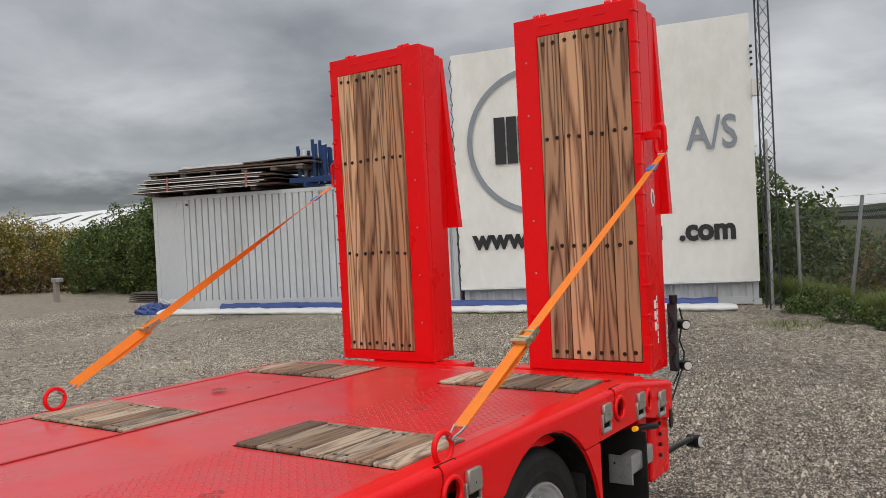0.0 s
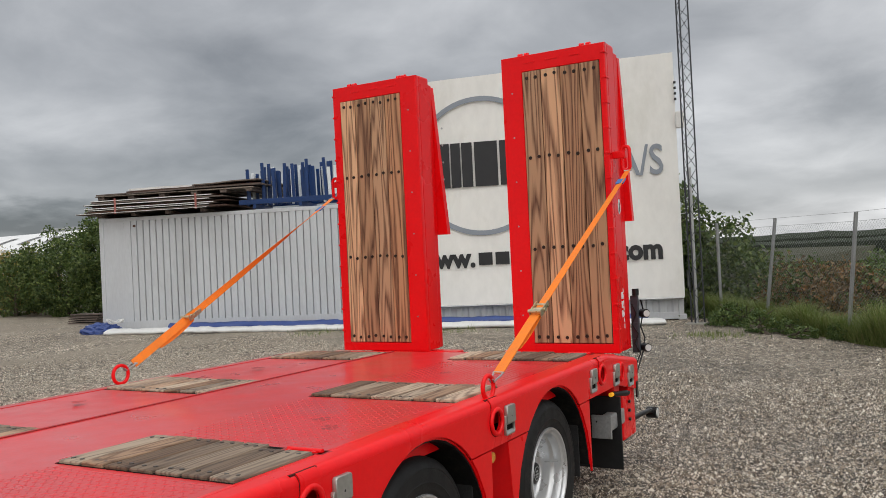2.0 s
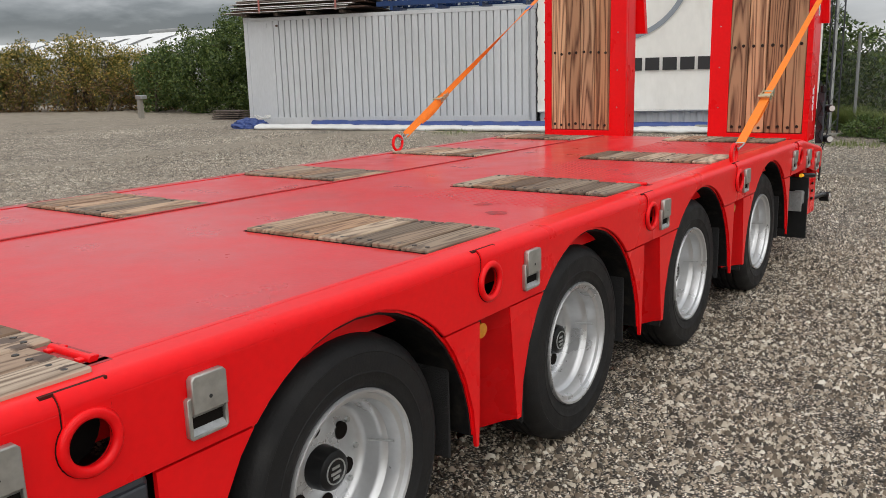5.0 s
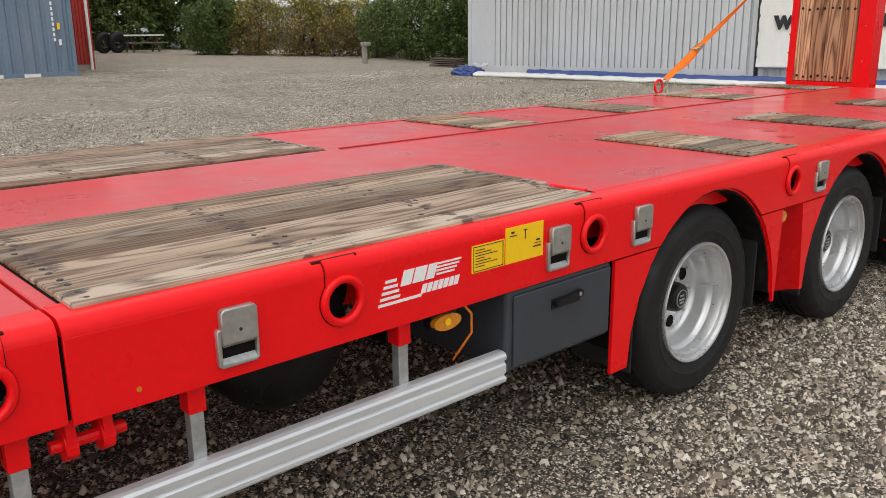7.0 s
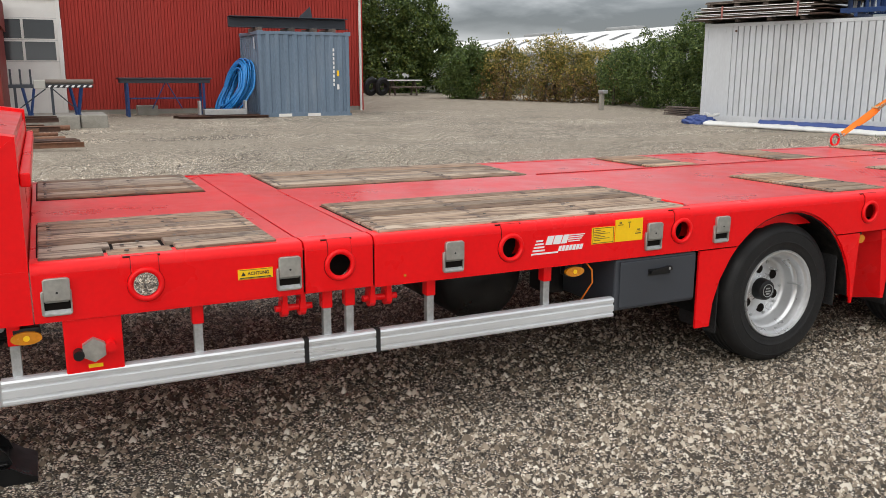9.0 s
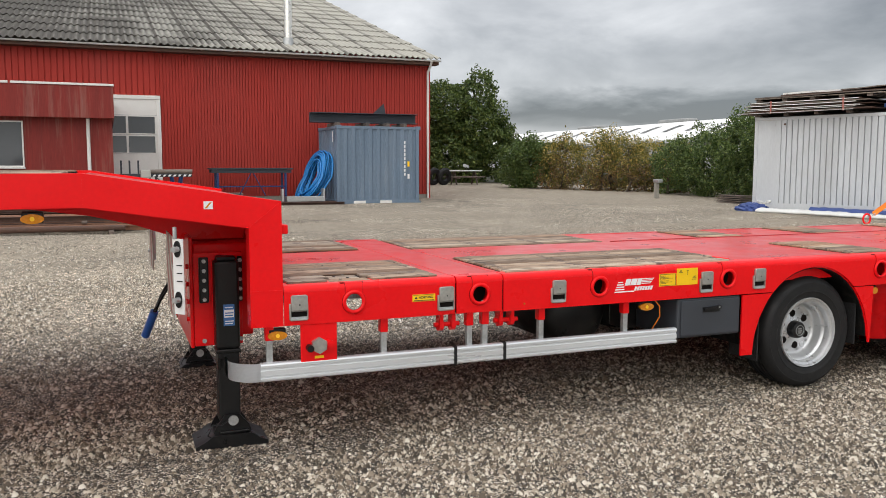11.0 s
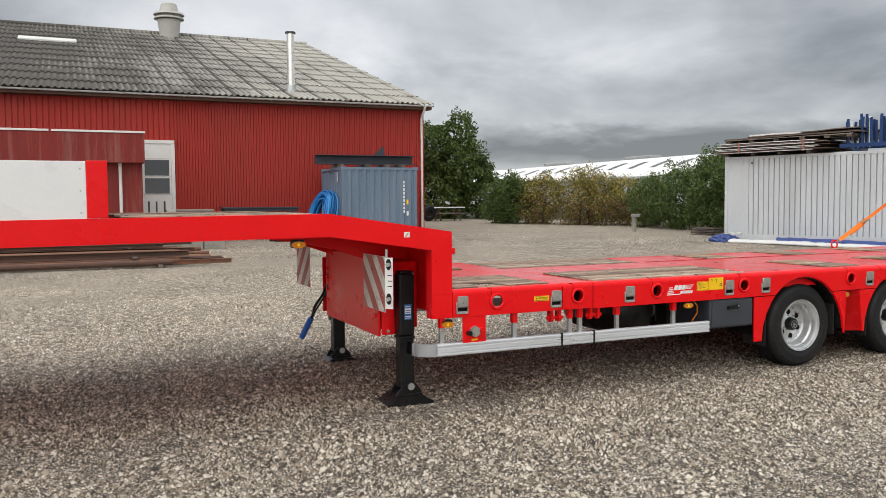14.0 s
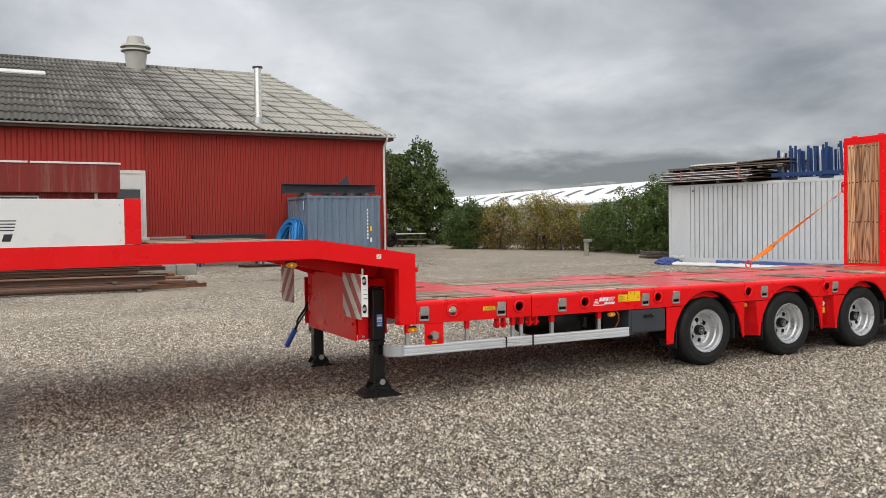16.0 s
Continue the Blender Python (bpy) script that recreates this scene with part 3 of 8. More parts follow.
def stone_material(name, gain):
    m = bpy.data.materials.new(name)
    m.use_nodes = True
    n, l = nodes_of(m)
    p = n["Principled BSDF"]
    geo = n.new("ShaderNodeNewGeometry")
    ramp = n.new("ShaderNodeValToRGB")
    e = ramp.color_ramp.elements
    e[0].position, e[0].color = 0.0, (0.045, 0.038, 0.031, 1)
    e[1].position, e[1].color = 1.0, (0.90, 0.87, 0.80, 1)
    for pos, c in ((0.25, (0.115, 0.092, 0.068, 1)), (0.46, (0.24, 0.195, 0.15, 1)), (0.66, (0.45, 0.385, 0.31, 1)), (0.85, (0.68, 0.62, 0.53, 1))):
        e.new(pos).color = c
    l.new(geo.outputs["Random Per Island"], ramp.inputs[0])
    for el in e:
        el.color = [min(0.9, c * gain * t) for c, t in zip(el.color[:3], (1.03, 1.0, 0.94))] + [1]
    l.new(ramp.outputs[0], p.inputs["Base Color"])
    p.inputs["Roughness"].default_value = 0.75
    return m


STONE = stone_material("gravel_stones", 0.84)
# lighter copy of the stones, with the open yard's light in its colour
STONE_LIT = stone_material("lit_gravel_stones", 1.12)

# ---- mesh helpers ----
def obj(name, me, mat, parent=None, label=""):
    if mat is not None and not me.materials:
        me.materials.append(mat)
    o = new(name, me)
    if parent is not None:
        o.parent = parent
    if label:
        o["label"] = label
    return o


def part(name, bm, mat, parent=None, label="", smooth=None):
    """Links a bmesh as one mesh object under a thing or a part."""
    me = bpy.data.meshes.new(name)
    bmesh.ops.recalc_face_normals(bm, faces=bm.faces)
    if smooth:
        for f in bm.faces:
            f.smooth = True
        for e in bm.edges:
            if len(e.link_faces) == 2 and e.calc_face_angle(0) > radians(smooth):
                e.smooth = False
    bm.to_mesh(me)
    bm.free()
    return obj(name, me, mat, parent, label)


def empty(name, label, category, group="", kind=""):
    return tagged(new(name), label, category, group, kind)


def box(x0, x1, y0, y1, z0, z1, bevel=0.0, bm=None, segs=2):
    own = bm is None
    bm = bm or bmesh.new()
    vs = [bm.verts.new((x, y, z)) for x in (x0, x1) for y in (y0, y1) for z in (z0, z1)]
    for q in ((0, 1, 3, 2), (4, 6, 7, 5), (0, 4, 5, 1), (2, 3, 7, 6), (0, 2, 6, 4), (1, 5, 7, 3)):
        bm.faces.new([vs[i] for i in q])
    if bevel and own:
        bmesh.ops.bevel(bm, geom=list(bm.edges), offset=bevel, segments=segs, affect="EDGES", profile=0.5)
    return bm


def prism(poly, axis, lo, hi, bevel=0.0, bm=None, segs=2):
    """A polygon of (a, b) pairs pushed along an axis; a, b are the other two axes in order."""
    own = bm is None
    bm = bm or bmesh.new()

    def at(a, b, c):
        return {"x": (c, a, b), "y": (a, c, b), "z": (a, b, c)}[axis]

    p = [bm.verts.new(at(a, b, lo)) for a, b in poly]
    q = [bm.verts.new(at(a, b, hi)) for a, b in poly]
    bm.faces.new(p)
    bm.faces.new(q[::-1])
    k = len(poly)
    for i in range(k):
        bm.faces.new((p[i], q[i], q[(i + 1) % k], p[(i + 1) % k]))
    if bevel and own:
        es = [e for e in bm.edges if e.calc_face_angle(0) > radians(30)]
        bmesh.ops.bevel(bm, geom=es, offset=bevel, segments=segs, affect="EDGES", profile=0.5)
    return bm


def rod(a, b, r, segs=10, bm=None, r2=None):
    """A round bar from a to b."""
    bm = bm or bmesh.new()
    a, b = Vector(a), Vector(b)
    d = (b - a).normalized()
    u = d.orthogonal().normalized()
    v = d.cross(u)
    r2 = r if r2 is None else r2
    p = [bm.verts.new(a + r * (math.cos(t) * u + math.sin(t) * v)) for t in (2 * math.pi * i / segs for i in range(segs))]
    q = [bm.verts.new(b + r2 * (math.cos(t) * u + math.sin(t) * v)) for t in (2 * math.pi * i / segs for i in range(segs))]
    bm.faces.new(p[::-1])
    bm.faces.new(q)
    for i in range(segs):
        bm.faces.new((p[i], p[(i + 1) % segs], q[(i + 1) % segs], q[i]))
    return bm


def tube(points, r, segs=8, bm=None, closed=False):
    """A round hose through points."""
    bm = bm or bmesh.new()
    pts = [Vector(p) for p in points]
    k = len(pts)
    rings = []
    ref = None
    for i, p in enumerate(pts):
        a = pts[(i - 1) % k] if (i or closed) else p
        b = pts[(i + 1) % k] if (i < k - 1 or closed) else p
        d = (b - a).normalized()
        if ref is None:
            ref = d.orthogonal().normalized()
        ref = (ref - ref.dot(d) * d).normalized()
        w = d.cross(ref)
        rings.append([bm.verts.new(p + r * (math.cos(2 * math.pi * j / segs) * ref + math.sin(2 * math.pi * j / segs) * w)) for j in range(segs)])
    for i in range(k if closed else k - 1):
        p, q = rings[i], rings[(i + 1) % k]
        for j in range(segs):
            bm.faces.new((p[j], p[(j + 1) % segs], q[(j + 1) % segs], q[j]))
    if not closed:
        bm.faces.new(rings[0][::-1])
        bm.faces.new(rings[-1])
    return bm


def lathe(profile, segs=40, bm=None, closed=True):
    """(radius, along) pairs turned round the x axis."""
    bm = bm or bmesh.new()
    rings = []
    for r, x in profile:
        rings.append([bm.verts.new((x, r * math.cos(2 * math.pi * j / segs), r * math.sin(2 * math.pi * j / segs))) for j in range(segs)])
    k = len(rings)
    for i in range(k if closed else k - 1):
        p, q = rings[i], rings[(i + 1) % k]
        for j in range(segs):
            bm.faces.new((p[j], p[(j + 1) % segs], q[(j + 1) % segs], q[j]))
    return bm


def plate(outer, holes, axis, lo, hi, bevel=0.004):
    """A flat sheet with round-cornered holes: closed outlines of (a, b), with thickness lo to hi along the axis."""
    cu = bpy.data.curves.new("outline", "CURVE")
    cu.dimensions, cu.fill_mode = "2D", "BOTH"
    for line in [outer, *holes]:
        s = cu.splines.new("POLY")
        s.points.add(len(line) - 1)
        for pt, (a, b) in zip(s.points, line):
            pt.co = (a, b, 0, 1)
        s.use_cyclic_u = True
    cu.extrude = (hi - lo) / 2 - bevel
    cu.bevel_depth, cu.bevel_resolution = bevel, 1
    cu.offset = -bevel
    o = bpy.data.objects.new("outline", cu)
    scene.collection.objects.link(o)
    me = bpy.data.meshes.new_from_object(o.evaluated_get(bpy.context.evaluated_depsgraph_get()))
    bpy.data.objects.remove(o)
    bpy.data.curves.remove(cu)
    bm = bmesh.new()
    bm.from_mesh(me)
    bpy.data.meshes.remove(me)
    c = (lo + hi) / 2
    for v in bm.verts:
        a, b, d = v.co
        v.co = {"x": (c + d, a, b), "y": (a, c - d, b), "z": (a, b, c + d)}[axis]
    return bm


def lettering(text, size, m, mat, parent, name="lettering", extrude=0.001, shear=0.0, width=1.0, label="", bold=0.026):
    cu = bpy.data.curves.new("text", "FONT")
    cu.body, cu.size, cu.extrude, cu.shear, cu.resolution_u = text, size, extrude, shear, 3
    cu.offset = size * bold
    o = bpy.data.objects.new("text", cu)
    scene.collection.objects.link(o)
    me = bpy.data.meshes.new_from_object(o.evaluated_get(bpy.context.evaluated_depsgraph_get()))
    bpy.data.objects.remove(o)
    bpy.data.curves.remove(cu)
    me.transform(m @ Matrix.Diagonal((width, 1, 1, 1)))
    return obj(name, me, mat, parent, label)


def circle(a, b, r, k=24, rb=None, start=0.0, end=2 * math.pi):
    rb = rb or r
    return [(a + r * math.cos(start + (end - start) * i / k), b + rb * math.sin(start + (end - start) * i / k)) for i in range(k)]


def ground_z(x, y):
    t = min(1.0, max(0.0, (x + 2.6) / 1.2))
    return 0.0145 * max(0.0, -x - 3.0) * (1.0 if x > -45 else 42 / (-x - 3)) - 0.048 * t * t * (3 - 2 * t)

# ---- ground ----
def build_ground():
    def steps(lo, hi, fine_lo, fine_hi, step):
        out = [fine_lo + i * step for i in range(int((fine_hi - fine_lo) / step) + 1)]
        d, x = step, fine_lo
        while x > lo:
            d *= 1.5
            x -= d
            out.insert(0, x)
        d, x = step, out[-1]
        while x < hi:
            d *= 1.5
            x += d
            out.append(x)
        return out

    xs, ys = steps(-1500, 1500, -45, 12, 0.5), steps(-1500, 1500, -20, 40, 0.5)
    verts, faces = [], []
    for x in xs:
        for y in ys:
            z = ground_z(x, y)
            if -45 < x < 12 and -20 < y < 40:
                z += 0.018 * noise.noise((x * 0.5, y * 0.5, 0)) + 0.008 * noise.noise((x * 1.7, y * 1.7, 3))
            past = 0.80 * x + 0.59 * y - 12.5
            if past > 0 and x > -8:
                z -= min(3.0, 0.14 * past)
            verts.append((x, y, z))
    k = len(ys)
    for i in range(len(xs) - 1):
        for j in range(k - 1):
            faces.append((i * k + j, (i + 1) * k + j, (i + 1) * k + j + 1, i * k + j + 1))
    me = bpy.data.meshes.new("ground")
    me.from_pydata(verts, [], faces)
    me.polygons.foreach_set("use_smooth", [True] * len(faces))
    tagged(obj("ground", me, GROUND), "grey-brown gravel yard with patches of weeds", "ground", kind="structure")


build_ground()


def build_stones():
    """Loose gravel where the camera passes near: ridged stones in the nearest strips, plainer ones further off."""
    rng = np.random.default_rng(5)
    chip = (np.array([(1.1, 0.55, -0.3), (-1.0, 0.7, -0.3), (-1.05, -0.6, -0.3), (0.95, -0.75, -0.3), (0.5, 0.05, 0.5), (-0.55, -0.05, 0.45)], float), np.array([(0, 1, 5), (0, 5, 4), (1, 2, 5), (2, 3, 4), (2, 4, 5), (3, 0, 4)]))
    shard = (np.array([(1.05, 0.6, -0.3), (-0.9, 0.85, -0.3), (-1.0, -0.7, -0.3), (0.8, -0.9, -0.3), (0.1, 0.0, 0.5)], float), np.array([(0, 1, 4), (1, 2, 4), (2, 3, 4), (3, 0, 4)]))
    grain = (np.array([(1.15, 0.1, -0.3), (-0.6, 0.95, -0.3), (-0.65, -0.95, -0.3), (0.0, 0.0, 0.6)], float), np.array([(0, 1, 3), (1, 2, 3), (2, 0, 3)]))
    near = ((-1.9, -0.2, -4.6, 4.2, 4700), (-2.2, 3.0, -7.0, -4.6, 4000))
    middle = ((-2.1, 0.6, 4.2, 5.0, 3900), (-2.2, 3.0, -8.0, -7.0, 3400), (-0.2, 2.6, -4.6, 0.4, 3000), (-4.2, -1.9, -8.0, 0.5, 2300), (3.0, 4.4, -8.0, -5.5, 2300), (-8.5, -4.2, -7.0, 1.0, 420))
    pale = ((-9.0, -4.2, -12.0, -2.0, 1200), (-13.0, -9.0, -12.0, -2.0, 400))
    far = ((-13.0, -4.2, -2.0, 12.0, 420), (-20.0, -13.0, -9.0, 11.5, 70), (-3.0, 0.8, 5.0, 9.5, 1700), (-4.2, 0.8, 9.5, 13.8, 450), (-4.2, 0.5, -14.0, -8.0, 200))
    for patches, (base, tri), grow, mat in ((near, chip, 1.0, STONE), (middle, shard, 1.1, STONE), (pale, grain, 1.0, STONE_LIT), (far, grain, 1.08, STONE)):
        spots = []
        for x0, x1, y0, y1, per in patches:
            k = int((x1 - x0) * (y1 - y0) * per)
            spots.append(np.column_stack((rng.uniform(x0, x1, k), rng.uniform(y0, y1, k))))
        spots = np.concatenate(spots)
        k, m = len(spots), len(base)
        size = grow * np.clip(rng.lognormal(math.log(0.0062), 0.42, k), 0.0028, 0.019)
        shape = rng.uniform(0.75, 1.3, (k, 3)) * np.array((1, 1, 1.65))
        ang = rng.uniform(0, 2 * np.pi, k)
        v = base[None] * shape[:, None] * size[:, None, None]
        v += rng.uniform(-0.17, 0.17, v.shape) * size[:, None, None]
        c, s = np.cos(ang)[:, None], np.sin(ang)[:, None]
        z = np.array([ground_z(x, y) + 0.018 * noise.noise((x * 0.5, y * 0.5, 0)) + 0.008 * noise.noise((x * 1.7, y * 1.7, 3)) for x, y in spots])
        pts = np.stack((v[..., 0] * c - v[..., 1] * s + spots[:, None, 0], v[..., 0] * s + v[..., 1] * c + spots[:, None, 1], v[..., 2] + (z + size * 0.3)[:, None]), -1).reshape(-1, 3)
        faces = (tri[None] + m * np.arange(k)[:, None, None]).reshape(-1, 3)
        me = bpy.data.meshes.new("gravel")
        me.vertices.add(len(pts))
        me.vertices.foreach_set("co", pts.ravel())
        me.loops.add(faces.size)
        me.loops.foreach_set("vertex_index", faces.ravel())
        me.polygons.add(len(faces))
        me.polygons.foreach_set("loop_start", np.arange(0, faces.size, 3))
        me.polygons.foreach_set("use_smooth", np.ones(len(faces), bool))
        me.update(calc_edges=True)
        me.validate()
        tagged(obj("gravel", me, mat), "loose mixed grey and beige gravel stones on the yard", "gravel", kind="stuff")


# ---- the trailer ----
CX, SIDE, DECK = -2.925, -1.65, 0.895
HUBS = (-0.94, 0.415, 1.77, 3.12)
trailer = empty("trailer", "red four-axle low-bed semi-trailer with timber deck inlays and raised ramps", "trailer")


def flip(x, side):
    return x if side > 0 else 2 * CX - x


def span(a, b, side):
    a, b = flip(a, side), flip(b, side)
    return min(a, b), max(a, b)


def arch(hub, z_from, k=14):
    """The wheel arch's edge over a hub, from the rear side to the front, above z_from."""
    t0 = math.asin(min(1, (z_from - 0.25) / 0.585))
    return [(hub - 0.008 + 0.535 * math.cos(t), 0.25 + 0.585 * math.sin(t)) for t in (t0 + (math.pi - 2 * t0) * i / k for i in range(k + 1))]


HOLES = {"front": (-4.265,), "joint": (-3.51,), "main": (-2.70, -1.71, -0.33, 1.03, 2.38, 3.885, 4.275)}
SEAM = 0.676
OFF_SIDE = 0.016  # the bed lies lower past its spine
RAIL = 0.862


def rounded_rail(y0, y1, side, name):
    """The rounded top edge of the side, along y."""
    r = 0.036
    x_out, x_in = SIDE, SIDE - 0.105
    poly = [(x_in, RAIL), (x_out, RAIL)] + [(x_out - r + r * math.cos(t), DECK + 0.003 - r + r * math.sin(t)) for t in (math.pi / 2 * i / 6 for i in range(7))] + [(x_in, DECK + 0.003)]
    poly = [(flip(x, side), z) for x, z in poly]
    bm = prism(poly, "y", y0, y1)
    sunk = OFF_SIDE if side < 0 and y0 > -3.4 else 0.0
    for v in bm.verts:
        v.co.z -= sunk
        v.co.z -= 0.155 * max(0.0, v.co.y - 4.03)
    # far rail takes the deck's darker red to dim its bright edge
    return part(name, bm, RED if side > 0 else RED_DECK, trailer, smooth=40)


def drop(y):
    """How far the tail of the bed has fallen at y."""
    return 0.155 * max(0.0, y - 4.03)


def fold(bm):
    """Bends a tail part down with the falling end of the bed."""
    for v in bm.verts:
        v.co.z -= drop(v.co.y)
    return bm


def keyhole(y, z, ring, neck, top):
    """A round eye with a straight neck above it, as (y, z) pairs."""
    t0 = math.asin(neck / ring)
    return [(y + neck, top)] + [(y + ring * math.sin(t), z + ring * math.cos(t)) for t in (t0 + (2 * math.pi - 2 * t0) * i / 22 for i in range(23))] + [(y - neck, top)]


def lashing_ring(y, z, side, wide=1.0, clear=False):
    """A folding lashing eye: a thick half-round collar in the hole, its neck bent over the rounded rail, dark strips
    all round for the gap's shade.
    """
    z -= drop(y)
    rail = RAIL - drop(y)
    top = rail if wide == 1.0 else z + 0.058
    gap = part("eye_gap", plate(keyhole(y, z, 0.0678 * wide, 0.0508 * wide, top), [circle(y, z, 0.045 * wide, rb=0.045)], "x", *span(SIDE - 0.001, SIDE + 0.0012, side), 0.0004), GAP_SHADE, trailer, "dark plate painting the shaded gap round the folding lashing eye")
    o = part("lashing_ring", plate(keyhole(y, z, 0.0655 * wide, 0.0485 * wide, top), [circle(y, z, 0.0475 * wide, rb=0.0475)], "x", *span(SIDE - 0.001, SIDE + 0.006, side), 0.002), RED, trailer, "red folding lashing eye", smooth=40)
    gap.parent = o
    pts = [(flip(SIDE + 0.004, side), y + 0.0555 * wide * math.cos(t), z + 0.0555 * math.sin(t)) for t in (2 * math.pi * i / 28 for i in range(28))]
    part("ring", tube(pts, 0.0115, 8, closed=True), RED, o, smooth=60)
    r0, lift = 0.036, DECK + 0.003 - drop(y)
    if wide < 1.0:
        return
    lift -= OFF_SIDE if side < 0 and y > -3.4 else 0.0
    for w, h, mat, name in ((0.0508 * wide, 0.0012, SEAM_SHADE, "neck_gap"), (0.0485 * wide, 0.0055, RED, "neck")):
        end = 1.02 if name == "neck" else 1.12
        arc = [(SIDE - r0 + (r0 + h) * math.cos(t), lift - r0 + (r0 + h) * math.sin(t)) for t in (end * i / 6 for i in range(7))]
        inner = [(SIDE - r0 + (r0 - 0.004) * math.cos(t), lift - r0 + (r0 - 0.004) * math.sin(t)) for t in (end * i / 6 for i in range(7))]
        strip = [(SIDE - 0.003, rail - 0.001)] + [(SIDE + h, rail - 0.001)] + arc + inner[::-1]
        part(name, prism([(flip(x, side), zz) for x, zz in strip], "y", y - w, y + w), mat, o, smooth=40)
    # hinge slot's shade, painted across the top of the neck, a little longer towards the front
    t = 1.10
    cx, cz = SIDE - r0 + (r0 + 0.001) * math.cos(t), lift - r0 + (r0 + 0.001) * math.sin(t)
    part("hinge_slot", box(*span(cx - 0.006, cx + 0.004, side), y - 0.074 * wide, y + 0.058 * wide, cz - 0.004, cz + 0.002), SEAM_SHADE, o, "dark red strip painting the shade in the lashing eye's hinge slot")
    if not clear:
        # black disc stands for the shade inside the hole
        part("hole_back", rod((flip(SIDE - 0.10, side), y, z), (flip(SIDE - 0.085, side), y, z), 0.075, 20), GAP_SHADE, o, "black disc painting the shade inside the round lashing hole")


def stake_pocket(y, side):
    """Zinc pocket: a wide frame with an open lower window, a folded cover plate over its upper part, a dark dot for the
    screw hole.
    """
    y0, y1, z0, z1 = y - 0.102, y, 0.708 - drop(y), 0.846 - drop(y)
    c = 0.008
    outer = [(y0 + c, z0), (y1 - c, z0), (y1, z0 + c), (y1, z1 - 0.05), (y1 - 0.004, z1 - 0.046), (y0 + 0.004, z1 - 0.046), (y0, z1 - 0.05), (y0, z0 + c)]
    hole = [(y0 + 0.010, z0 + 0.008), (y1 - 0.006, z0 + 0.008), (y1 - 0.006, z0 + 0.053), (y0 + 0.010, z0 + 0.053)]
    o = part("stake_pocket", plate(outer, [hole], "x", *span(SIDE - 0.002, SIDE + 0.013, side), 0.002), ZINC, trailer, "zinc-plated stake pocket with a cover plate")
    cover = [(y0 + 0.009, z0 + 0.056), (y1 - 0.003, z0 + 0.056), (y1 - 0.003, z1 - c), (y1 - 0.003 - c, z1), (y0 + 0.009 + c, z1), (y0 + 0.009, z1 - c)]
    part("cover", plate(cover, [], "x", *span(SIDE + 0.0005, SIDE + 0.020, side), 0.003), ZINC, o, "grey zinc cover plate")
    part("cover_lip", prism([(flip(SIDE + 0.0135, side), z0 + 0.056), (flip(SIDE + 0.019, side), z0 + 0.056), (flip(SIDE + 0.011, side), z0 + 0.049), (flip(SIDE + 0.008, side), z0 + 0.049)], "y", y0 + 0.013, y1 - 0.012), ZINC, o)
    part("pocket_floor", prism([(flip(SIDE + 0.0007, side), z0 + 0.020), (flip(SIDE + 0.0007, side), z0 + 0.009), (flip(SIDE + 0.0115, side), z0 + 0.009)], "y", y0 + 0.0105, y1 - 0.0065), GALV, o, "pale sloping floor of the pocket")
    # near-black back paints the recess's shade above the paler floor
    part("pocket_back", box(*span(SIDE + 0.0003, SIDE + 0.0006, side), y0 + 0.009, y1 - 0.005, z0 + 0.007, z0 + 0.056), GAP_SHADE, o)
    part("screw_hole_dot", rod((flip(SIDE + 0.018, side), y - 0.048, z1 - 0.052), (flip(SIDE + 0.0206, side), y - 0.048, z1 - 0.052), 0.0045, 8), INK, o)


